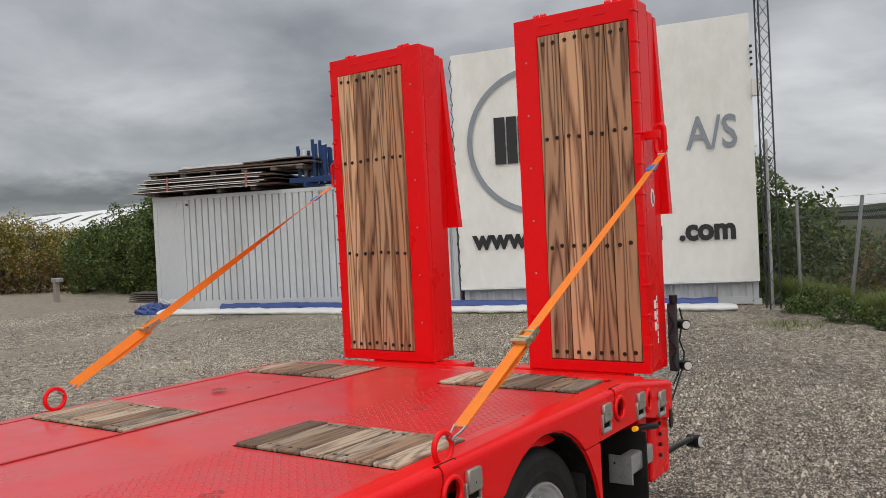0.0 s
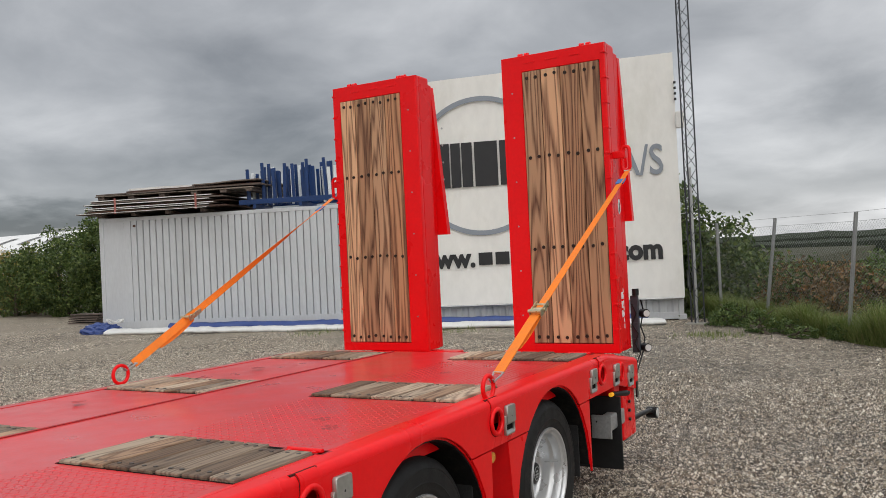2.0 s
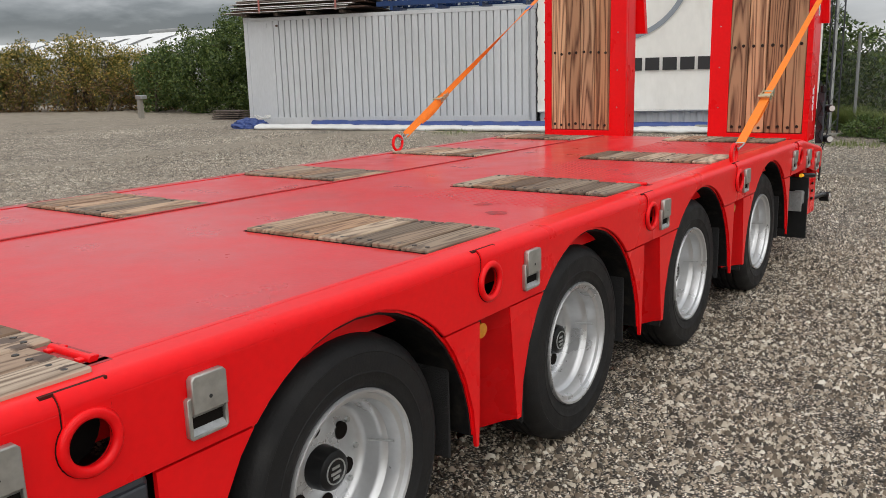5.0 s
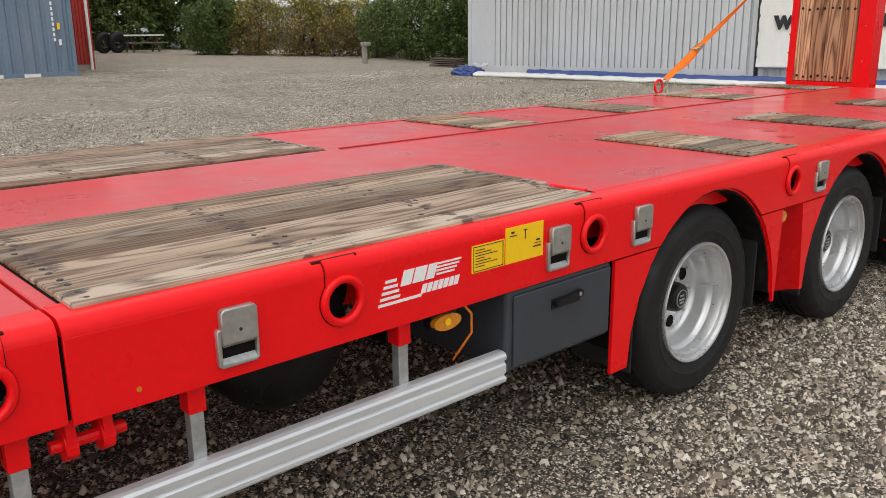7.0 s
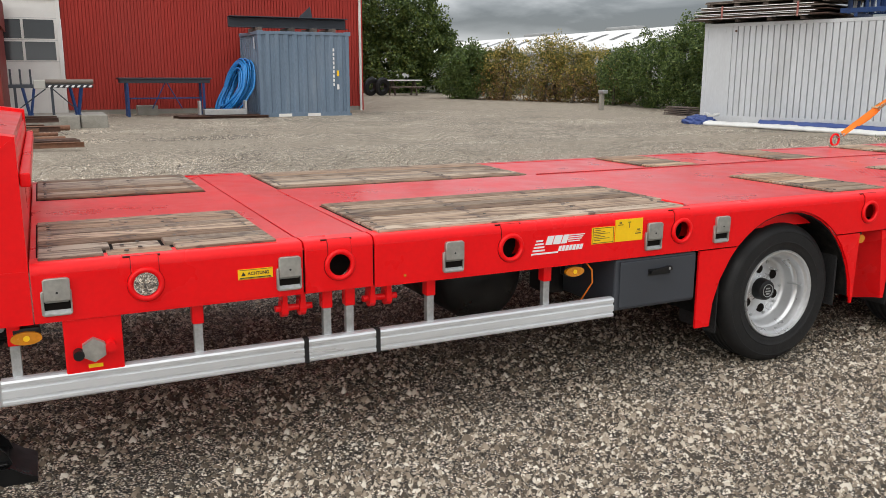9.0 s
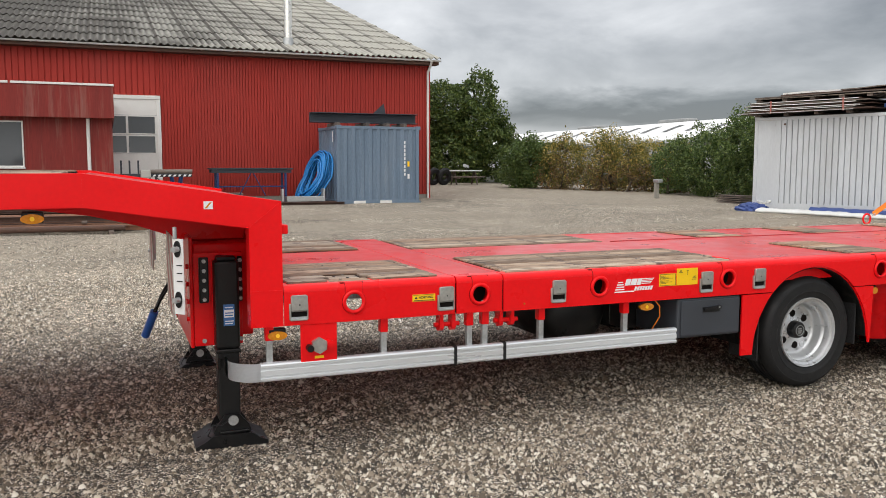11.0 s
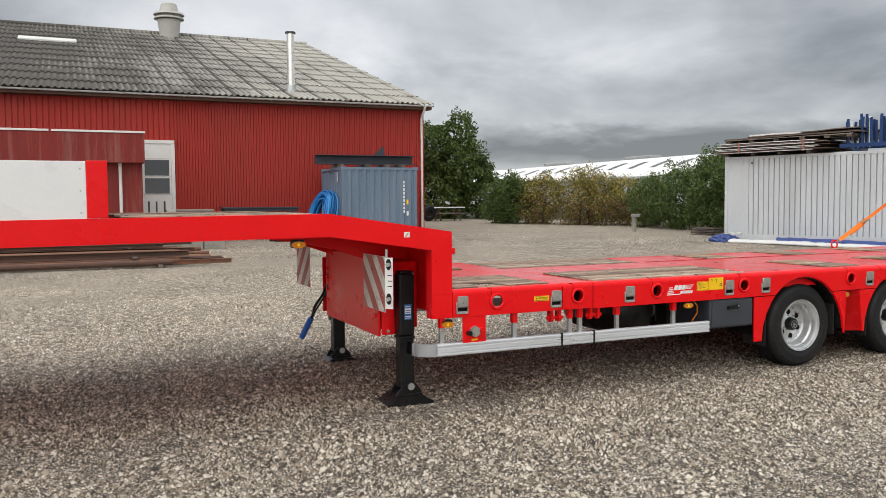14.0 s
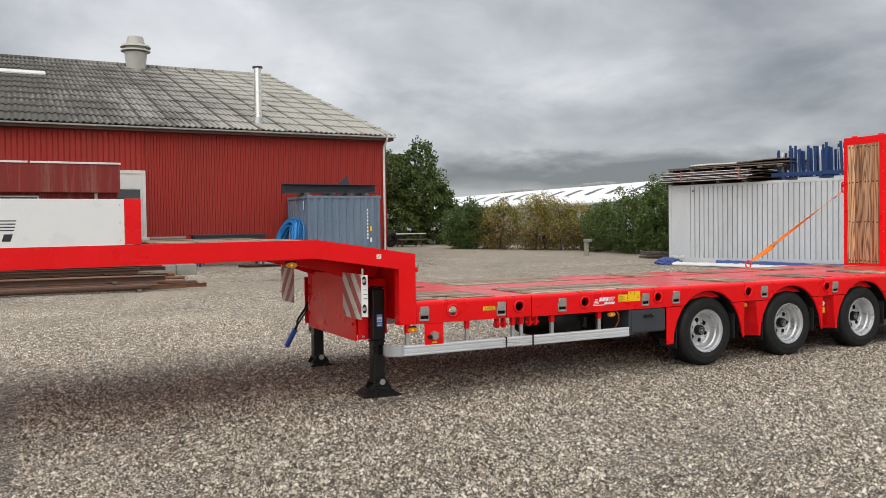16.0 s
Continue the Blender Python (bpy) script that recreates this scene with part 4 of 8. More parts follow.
for side in (1, -1):
    a, b = span(SIDE - 0.012, SIDE, side)
    # front length below the gooseneck, the sliding joint and the main bed
    for name, y0, y1, key in (("side_panel", -4.648, -3.664, "front"), ("side_panel", -3.656, -3.364, "joint")):
        outer = [(y0, SEAM + 0.006), (y1, SEAM + 0.006), (y1, RAIL), (y0, RAIL)]
        part(name, plate(outer, [circle(y, 0.79, 0.048) for y in HOLES[key]], "x", a, b, 0.003), RED, trailer, smooth=40)
        rounded_rail(y0, y1, side, "top_rail")
    outer = [(-3.356, SEAM), (-1.45, SEAM)]
    for h in HUBS:
        outer += [p for p in arch(h, SEAM)[::-1]]
    outer += [(4.20, SEAM), (4.62, SEAM - 0.09), (4.655, SEAM - 0.06), (4.66, RAIL - drop(4.66)), (4.03, RAIL), (-3.356, RAIL)]
    part("side_panel", plate(outer, [circle(y, 0.79 - drop(y), 0.030 if y > 4.2 else 0.048, rb=0.048) for y in HOLES["main"]], "x", a, b, 0.003), RED, trailer, smooth=40)
    rounded_rail(-3.356, 4.03, side, "top_rail")
    rounded_rail(4.03, 4.66, side, "top_rail")
    for key in HOLES:
        for y in HOLES[key]:
            lashing_ring(y, 0.79, side, 0.62 if y > 4.2 else 1.0, key == "front")
    for y in (4.515, 4.205, 3.762, 2.56, 1.235, -0.02, -1.40, -1.84, -2.941, -3.674, -4.52):
        stake_pocket(y, side)
    # fender panels between the wheels, with a set-back channel
    gaps = [(-1.578, None, HUBS[0])] + [(None, HUBS[i], HUBS[i + 1]) for i in range(3)] + [(3.65, HUBS[3], None)]
    for edge, h0, h1 in gaps:
        top, bottom = SEAM - 0.006, 0.258
        left = [p for p in arch(h0, bottom) if p[0] > h0 and p[1] < top - 0.004] if h0 is not None else [(edge, bottom), (edge, top)]
        right = [p for p in arch(h1, bottom) if p[0] < h1 and p[1] < top - 0.004][::-1] if h1 is not None else [(edge, top), (edge, bottom)][::-1]
        mid_y = (left[0][0] + right[0][0]) / 2 if h0 is not None and h1 is not None else None
        x0, x1 = span(SIDE - 0.016, SIDE - 0.003, side)

        def top_of(h, s):
            return h - 0.008 + s * 0.535 * math.sqrt(1 - ((top - 0.25) / 0.585) ** 2)

        if mid_y is not None:
            # flat wing behind the front wheel, then a set-back channel that comes out again to the wing before the next wheel
            yl, yr = h0 + 0.555, h1 - 0.615
            wing = left + [(top_of(h0, 1), top), (yl, top), (yl - 0.012, bottom + 0.05), (yl - 0.016, bottom)]
            part("fender", prism([(y, z) for y, z in wing], "x", x0, x1), RED, trailer)
            wing = [(yr + 0.045, bottom), (yr, top), (top_of(h1, -1), top)] + right[::-1]
            part("fender", prism([(y, z) for y, z in wing], "x", x0, x1), RED, trailer)
            back = [(SIDE - 0.085, yl - 0.02), (SIDE - 0.085, yl + 0.07), (SIDE - 0.065, yl + 0.11), (SIDE - 0.030, yr - 0.03), (SIDE - 0.010, yr - 0.006), (SIDE - 0.0035, yr + 0.012)]
            bm = bmesh.new()
            lines = [[bm.verts.new((flip(x, side), y + (0.035 if i > 2 and z < 0.4 else 0.0), z)) for i, (x, y) in enumerate(back)] for z in (bottom + 0.004, top + 0.002)]
            for i in range(len(back) - 1):
                bm.faces.new((lines[0][i], lines[0][i + 1], lines[1][i + 1], lines[1][i]))
            bmesh.ops.solidify(bm, geom=list(bm.faces), thickness=0.006)
            part("fender_channel", bm, RED, trailer, smooth=50)
            if h0 == HUBS[1]:
                continue
            lamp = part("marker_lamp", box(*span(SIDE - 0.075, SIDE - 0.035, side), yl - 0.005, yl + 0.06, 0.612, 0.668, 0.006), BLACK, trailer, "small amber side marker lamp on a black base")
            part("lens", prism(circle(yl + 0.026, 0.632, 0.030, 20, rb=0.024), "x", *span(SIDE - 0.036, SIDE - 0.012, side), 0.006), AMBER, lamp, smooth=40)
        elif h1 is not None:
            wing = [(edge, bottom), (edge, top), (top_of(h1, -1), top)] + right[::-1]
            part("fender", prism(wing, "x", x0, x1), RED, trailer)
        else:
            wing = left + [(top_of(h0, 1), top), (edge, top), (edge, bottom)]
            part("fender", prism(wing, "x", x0, x1), RED, trailer)

# small stickers on the second channel
part("sticker", prism([(SIDE - 0.082, 1.038), (SIDE - 0.064, 1.076), (SIDE - 0.060, 1.074), (SIDE - 0.078, 1.036)], "z", 0.455, 0.525), STICKER_Y, trailer, "small yellow warning sticker")
gauge = rod((0, 0, -0.004), (0, 0, 0.004), 0.030, 18)
bmesh.ops.transform(gauge, matrix=Matrix.Translation((SIDE - 0.071, 1.056, 0.572)) @ Matrix.Rotation(radians(-25), 4, "Z") @ Matrix.Rotation(radians(90), 4, "Y") @ Matrix.Diagonal((1, 0.7, 1, 1)), verts=gauge.verts)
part("gauge", gauge, STICKER_W, trailer, "small round white dial", smooth=40)

# added dark strips that paint the shade in the joints of the side
for y in (-3.66, -3.36):
    for side in (1, -1):
        part("joint_strip", box(*span(SIDE - 0.03, SIDE - 0.014, side), y - 0.03, y + 0.03, SEAM + 0.01, RAIL), GAP_SHADE, trailer)

# deck plates
def deck_piece(name, x0, x1, y0, y1, z1, mat=RED_DECK, bevel=0.004):
    return part(name, box(x0, x1, y0, y1, z1 - 0.05, z1, bevel), mat, trailer)


XI, XO = SIDE - 0.105, 2 * CX - SIDE + 0.105
SPINE0 = -3.245
deck_piece("deck_plate", XO, XI, -4.648, -3.664, DECK)
deck_piece("deck_plate", XO, XI, -3.656, -3.364, DECK)
deck_piece("deck_plate", SPINE0 + 0.004, XI, -3.356, 4.03, DECK)
deck_piece("deck_plate", XO, SPINE0 - 0.006, -3.356, 4.03, DECK - OFF_SIDE)
part("tail_plate", fold(box(XO, XI, 4.032, 4.64, DECK - 0.05, DECK - 0.002, 0.003)), RED_DECK, trailer, "red deck plate falling towards the ramps")
# the bed's box below the plates, and the chassis beams
part("bed_frame", box(XO, XI, -3.64, 4.49, DECK - 0.16, DECK - 0.055), RED, trailer)
part("bed_frame", box(XO, XI - 0.25, -4.64, -3.66, DECK - 0.10, DECK - 0.055), RED, trailer)
for x in (-3.42, -2.50):
    part("chassis_beam", box(x, x + 0.07, -3.6, 4.4, 0.66, DECK - 0.165, 0.006), RED, trailer)
for y in (-3.0, -1.9):
    part("cross_member", box(XO, XI, y, y + 0.08, 0.70, DECK - 0.165, 0.004), RED, trailer)
# weld seams along the deck
for x in (XI,):
    for y0, y1 in ((-4.64, -3.67), (-3.35, 4.03)):
        part("weld_seam", box(x - 0.009, x + 0.009, y0, y1, DECK - 0.006, DECK + 0.0035), RED, trailer)

# added strip, dark red for the shade of the spine seam
part("spine_seam_line", box(SPINE0 - 0.004, SPINE0 + 0.012, -1.58, 4.02, DECK + 0.0005, DECK + 0.006, 0.002), RED_WORN_SHADE, trailer, "raised dark red strip painting the shaded seam along the spine of the bed")

# raised checker pattern on the rear part of the bed
def tread(x0, x1, y0, y1):
    bm = bmesh.new()
    k = 0
    y = y0
    while y < y1:
        x = x0 + (0.02 if k % 2 else 0)
        while x < x1:
            s = 1 if k % 2 else -1
            d, w = 0.011, 0.0028
            cor = [(x - d - s * w, y - s * d + w), (x - d + s * w, y - s * d - w), (x + d + s * w, y + s * d - w), (x + d - s * w, y + s * d + w)]
            vs = [bm.verts.new((a, b, DECK + 0.0005)) for a, b in cor]
            m = bm.verts.new((x, y, DECK + 0.0022))
            for i in range(4):
                bm.faces.new((vs[i], vs[(i + 1) % 4], m))
            x += 0.04
        y += 0.02
        k += 1
    o = part("checker_plate", bm, RED_DECK, trailer, "raised checker pattern in the red deck")
    tagged(o, kind="stuff")


for y0, y1 in ((0.45, 0.80), (1.3, 2.2), (2.70, 3.6)):
    tread(-2.56, -1.80, y0, y1)
# worn dark lift marks on the plates
for x, y in ((-2.15, 0.43), (-1.98, 0.26), (-2.15, 1.75), (-2.0, 1.62), (-3.75, 1.8), (-2.3, 3.1), (-3.7, 3.1)):
    bm = bmesh.new()
    r = random.Random(int(x * 100 + y * 10))
    vs = [bm.verts.new((x + 0.05 * r.uniform(0.5, 1.2) * math.cos(t), y + 0.045 * r.uniform(0.5, 1.2) * math.sin(t), DECK + 0.0008)) for t in (2 * math.pi * i / 14 for i in range(14))]
    bm.faces.new(vs)
    part("wear_mark", bm, RED_WORN_SHADE, trailer, "dark scuffed mark in the deck paint")

# timber inlays, planks along the bed
plank_meshes = {}


def plank(parent, x0, x1, y0, y1, z0, z1, mat, name="plank"):
    key = (round(x1 - x0, 3), round(y1 - y0, 3), round(z1 - z0, 3), mat.name)
    if key not in plank_meshes:
        bm = box(-(x1 - x0) / 2, (x1 - x0) / 2, -(y1 - y0) / 2, (y1 - y0) / 2, -(z1 - z0) / 2, (z1 - z0) / 2, 0.004, segs=1)
        me = bpy.data.meshes.new(name)
        bmesh.ops.recalc_face_normals(bm, faces=bm.faces)
        bm.to_mesh(me)
        bm.free()
        me.materials.append(mat)
        plank_meshes[key] = me
    o = new(name, plank_meshes[key])
    o.parent = parent
    o.location = ((x0 + x1) / 2, (y0 + y1) / 2, (z0 + z1) / 2)
    return o


bolt_mesh = None


def bolt(parent, x, y, z, r=0.008):
    global bolt_mesh
    if bolt_mesh is None:
        bm = bmesh.new()
        rod((0, 0, -0.002), (0, 0, 0.0022), 0.0098, 8, bm, 0.007)
        bolt_mesh = bpy.data.meshes.new("bolt")
        bm.to_mesh(bolt_mesh)
        bm.free()
        bolt_mesh.materials.append(BOLT)
    o = new("bolt", bolt_mesh)
    o.parent = parent
    o.location = (x, y, z)
    return o


def inlay(x0, x1, y0, y1, mat, count=7, rows=(0.04,), seed=1, z=DECK, notch=None, cut=None):
    # black tray under the planks paints the shade in their gaps
    tray = part("timber_inlay", box(x0 - 0.006, x1 + 0.006, y0 - 0.006, y1 + 0.006, z - 0.01, z + 0.0015), GAP_SHADE, trailer, "weathered timber inlay in the red deck")
    r = random.Random(seed)
    w = (x1 - x0) / count
    for i in range(count):
        a, b = x0 + i * w, x0 + (i + 1) * w
        lengths = [(y0, y1)]
        if cut and b > cut[0]:
            lengths = [(y0, cut[1])]
        if notch and i >= count - notch[2]:
            d = 0.03 * (count - 1 - i)
            lengths = [(y0, notch[0] + d), (notch[1] - d, y1)]
            plank(tray, a + 0.0045, b - 0.0045, notch[0] + d + 0.012, notch[1] - d - 0.012, z - 0.008, z + 0.0045, mat)
        for ya, yb in lengths:
            p = plank(tray, a + 0.0055, b - 0.0055, ya, yb, z - 0.008, z + 0.0135, mat)
            p.rotation_euler = (0, r.uniform(-0.006, 0.006), 0)
            p.location.z += r.uniform(-0.002, 0.0015)
        for d in rows:
            step = 0.0 if d < 0.1 else 0.03
            for yy in (y0 + d, lengths[-1][1] - d):
                for xx, dy in ((a + w * 0.3, step), (a + w * 0.72, -step)):
                    bolt(tray, xx, yy + dy + r.uniform(-0.006, 0.006), z + 0.0125)


for side in (1, -1):
    for k, (y0, y1) in enumerate(((-0.49, -0.06), (0.83, 1.26), (2.23, 2.66), (3.66, 4.03))):
        inlay(*span(-2.59, -1.765, side), y0, y1, WOOD_PAD, seed=k + 3 * side, z=DECK - (OFF_SIDE if side < 0 else 0), cut=(-1.92, y1 - 0.055) if side > 0 and k in (1, 3) else None)
    a, b = span(-2.525, -1.70, side)
    inlay(a, b, -3.315, -1.60, WOOD_OLD, count=7, rows=(0.04, 0.585), seed=11 + side, z=DECK - (OFF_SIDE if side < 0 else 0), cut=(-1.86, -1.655) if side > 0 else None)
    inlay(a, b, -4.62, -3.755, WOOD_FRONT, count=7, rows=(0.04, 0.33), seed=17 + side, notch=(-4.40, -4.14, 2) if side > 0 else None)


# hinge bars of the lashing eyes beside the shortened planks, on dark red strips that paint the troughs' shade
for y in (-1.622, 1.238, 4.005):
    hb = part("trough_shade", box(-1.935, -1.735, y - 0.03, y + 0.03, DECK + 0.0018, DECK + 0.0035), RED_WORN_SHADE, trailer, "dark red strip painting a trough's shade beside the timber inlay")
    part("hinge_bar", rod((-1.905, y, DECK + 0.006), (-1.755, y, DECK + 0.006), 0.010, 12), RED, hb, "red hinge bar", smooth=60)
    for x in (-1.90, -1.79):
        part("bar_lug", box(x, x + 0.02, y - 0.022, y + 0.022, DECK + 0.0035, DECK + 0.010, 0.002), RED, hb)


# wheels
def wheel_at(x_face, hub, side, name="wheel", parent=trailer):
    s = side
    tyre = [(0.245, -0.012), (0.262, 0.0), (0.270, 0.002), (0.292, 0.0055), (0.294, 0.007), (0.297, 0.007), (0.299, 0.0055), (0.330, 0.006), (0.350, 0.004), (0.352, 0.0055), (0.362, 0.003), (0.380, -0.010), (0.395, -0.030), (0.399, -0.06)]
    grooves = []
    for g in (-0.075, -0.115, -0.155, -0.195):
        grooves += [(0.400, g + 0.009), (0.390, g + 0.006), (0.390, g - 0.006), (0.400, g - 0.009)]
    tyre += grooves + [(0.397, -0.225), (0.380, -0.25), (0.33, -0.262), (0.262, -0.258), (0.24, -0.24)]
    bm = lathe([(r, x_face + s * x) for r, x in tyre], 56)
    for v in bm.verts:
        v.co.y += hub[0]
        v.co.z += hub[1]
    w = part(name, bm, RUBBER, parent, "black ribbed trailer tyre", smooth=35)
    rim = [(0.250, -0.004), (0.246, 0.004), (0.238, 0.002), (0.233, -0.012), (0.219, -0.018), (0.214, -0.030), (0.210, -0.060), (0.200, -0.068), (0.194, -0.085), (0.190, -0.125), (0.183, -0.142), (0.170, -0.150), (0.128, -0.146), (0.116, -0.138), (0.0, -0.138), (0.0, -0.165), (0.19, -0.165), (0.225, -0.13), (0.245, -0.03)]
    bm = lathe([(r, x_face + s * x) for r, x in rim], 48)
    for v in bm.verts:
        v.co.y += hub[0]
        v.co.z += hub[1]
    part("rim", bm, RIM, w, "silver deep-dish steel rim", smooth=40)
    cap = [(0.0, -0.078), (0.045, -0.079), (0.056, -0.085), (0.060, -0.096), (0.064, -0.14), (0.0, -0.14)]
    bm = lathe([(r, x_face + s * x) for r, x in cap], 24)
    for v in bm.verts:
        v.co.y += hub[0]
        v.co.z += hub[1]
    part("hub_cap", bm, BLACK, w, "black hub cap", smooth=40)
    bm = bmesh.new()
    xx = x_face + s * -0.0775
    tube([(xx, hub[0] + 0.036 * math.cos(t), hub[1] + 0.036 * math.sin(t)) for t in (2 * math.pi * i / 20 for i in range(20))], 0.0025, 5, bm, closed=True)
    for dz, h in ((0.012, 0.03), (-0.004, 0.04), (-0.018, 0.026)):
        box(xx - 0.001, xx + 0.001, hub[0] - h / 2, hub[0] + h / 2, hub[1] + dz - 0.004, hub[1] + dz + 0.004, bm=bm)
    part("cap_mark", bm, GALV, w, "pale cast ring and bars on the hub cap")
    # black discs paint the shade of the hand holes
    for i in range(6):
        t = 2 * math.pi * i / 6 + 0.55 + hub[0]
        bm = bmesh.new()
        rod((x_face + s * -0.155, hub[0] + 0.118 * math.cos(t), hub[1] + 0.118 * math.sin(t)), (x_face + s * -0.1365, hub[0] + 0.118 * math.cos(t), hub[1] + 0.118 * math.sin(t)), 0.026, 14, bm)
        part("hand_hole", bm, GAP_SHADE, w)
    for i in range(10):
        t = 2 * math.pi * i / 10
        bm = bmesh.new()
        rod((x_face + s * -0.156, hub[0] + 0.158 * math.cos(t), hub[1] + 0.158 * math.sin(t)), (x_face + s * -0.139, hub[0] + 0.158 * math.cos(t), hub[1] + 0.158 * math.sin(t)), 0.009, 6, bm)
        part("wheel_nut", bm, GALV, w)
    bm = bmesh.new()
    tube([(x_face + s * -0.105, hub[0] + 0.175, hub[1] + 0.02), (x_face + s * -0.07, hub[0] + 0.19, hub[1] + 0.022), (x_face + s * -0.03, hub[0] + 0.2, hub[1] + 0.024)], 0.004, 6, bm)
    part("valve", bm, GALV, w)
    return w


for side in (1, -1):
    for h in HUBS:
        wheel_at(flip(SIDE - 0.058, side), (h + 0.012, 0.358), side)
        # black inner arch and the brush flap behind the wheel
        outer = arch(h, 0.30, 18)
        inner = [(h + (y - h) * 0.975, 0.25 + (z - 0.25) * 0.975) for y, z in outer]
        x0, x1 = span(SIDE - 0.019, SIDE - 0.013, side)
        part("arch_lip", prism(outer + [(h + (y - h) * 0.988, 0.25 + (z - 0.25) * 0.988) for y, z in outer][::-1], "x", x0, x1), RED, trailer, smooth=40)
        x0, x1 = span(SIDE - 0.42, SIDE - 0.0195, side)
        part("wheel_arch", prism(outer + inner[::-1], "x", x0, x1), ARCH_BLACK, trailer, "black arch lining with specks of dried mud", smooth=40)
        x0, x1 = span(SIDE - 0.33, SIDE - 0.05, side)
        part("mud_flap", box(x0, x1, h + 0.44, h + 0.45, 0.24, 0.62, 0.004), BRISTLE, trailer, "black bristled spray flap")
        part("mud_flap", box(x0, x1, h - 0.455, h - 0.445, 0.19, 0.52, 0.004), BRISTLE, trailer, "black bristled spray flap")
for h in HUBS:
    bm = rod((XO + 0.1, h, 0.372), (XI - 0.1, h, 0.372), 0.06, 14)
    part("axle", bm, BLACK, trailer)
    part("brake_drum", rod((XI - 0.2, h, 0.372), (XI - 0.42, h, 0.372), 0.17, 20), BLACK, trailer)

# added black plates that darken the arches towards the chassis and the space behind the last wheel
for side in (1, -1):
    for h in HUBS:
        part("arch_back", prism([(h - 0.52, 0.42)] + [(h + (y - h) * 0.97, z) for y, z in arch(h, 0.42, 12)][::-1] + [(h + 0.52, 0.42)], "x", *span(SIDE - 0.44, SIDE - 0.425, side)), BLACK, trailer)
    part("rear_dark_plate", box(*span(SIDE - 0.30, SIDE - 0.285, side), 3.68, 4.36, 0.36, 0.70, 0.004), BLACK, trailer, "added black plate for the darkness behind the last wheel")

# tool box before the first wheel
tb = part("tool_box", box(-2.12, SIDE - 0.012, -2.10, -1.59, 0.412, SEAM - 0.004, 0.012), PLASTIC, trailer, "anthracite plastic tool box")
part("door", box(SIDE - 0.012, SIDE - 0.004, -2.075, -1.60, 0.425, SEAM - 0.018, 0.006), PLASTIC, tb)
part("handle_recess", box(SIDE - 0.004, SIDE - 0.001, -1.905, -1.765, 0.575, 0.61, 0.001), BLACK, tb, "black recessed latch handle")
grip = part("handle", prism([(-1.900, 0.603), (-1.772, 0.617), (-1.766, 0.606), (-1.768, 0.596), (-1.900, 0.588)], "x", SIDE - 0.001, SIDE + 0.016, 0.004), BLACK, tb, "black folding latch handle")
part("latch", rod((SIDE + 0.015, -1.785, 0.606), (SIDE + 0.018, -1.785, 0.606), 0.007, 8), GALV, grip)
part("box_bracket", box(-2.3, -2.125, -2.2, -1.62, 0.40, 0.66, 0.01), BLACK, trailer)

# air tank under the bed
bm = lathe([(0.0, -2.0), (0.08, -2.003), (0.15, -2.02), (0.205, -2.05), (0.235, -2.09), (0.238, -2.9), (0.19, -2.95), (0.0, -2.99)], 32, closed=False)
bmesh.ops.translate(bm, vec=(0, -2.62, 0.555), verts=bm.verts)
part("air_tank", bm, BLACK, trailer, "black air tank slung below the bed", smooth=50)
for x in (-2.2, -2.75):
    part("tank_strap", box(x, x + 0.04, -2.70, -2.64, 0.70, 0.80), GALV, trailer)

# aluminium side guard
guard = [(0.0, 0.390), (0.010, 0.388), (0.014, 0.394), (0.014, 0.404), (0.006, 0.409), (0.006, 0.414), (0.013, 0.419), (0.013, 0.446), (0.006, 0.451), (0.006, 0.457), (0.013, 0.462), (0.014, 0.474), (0.010, 0.482), (0.0, 0.486), (-0.022, 0.486), (-0.022, 0.390)]
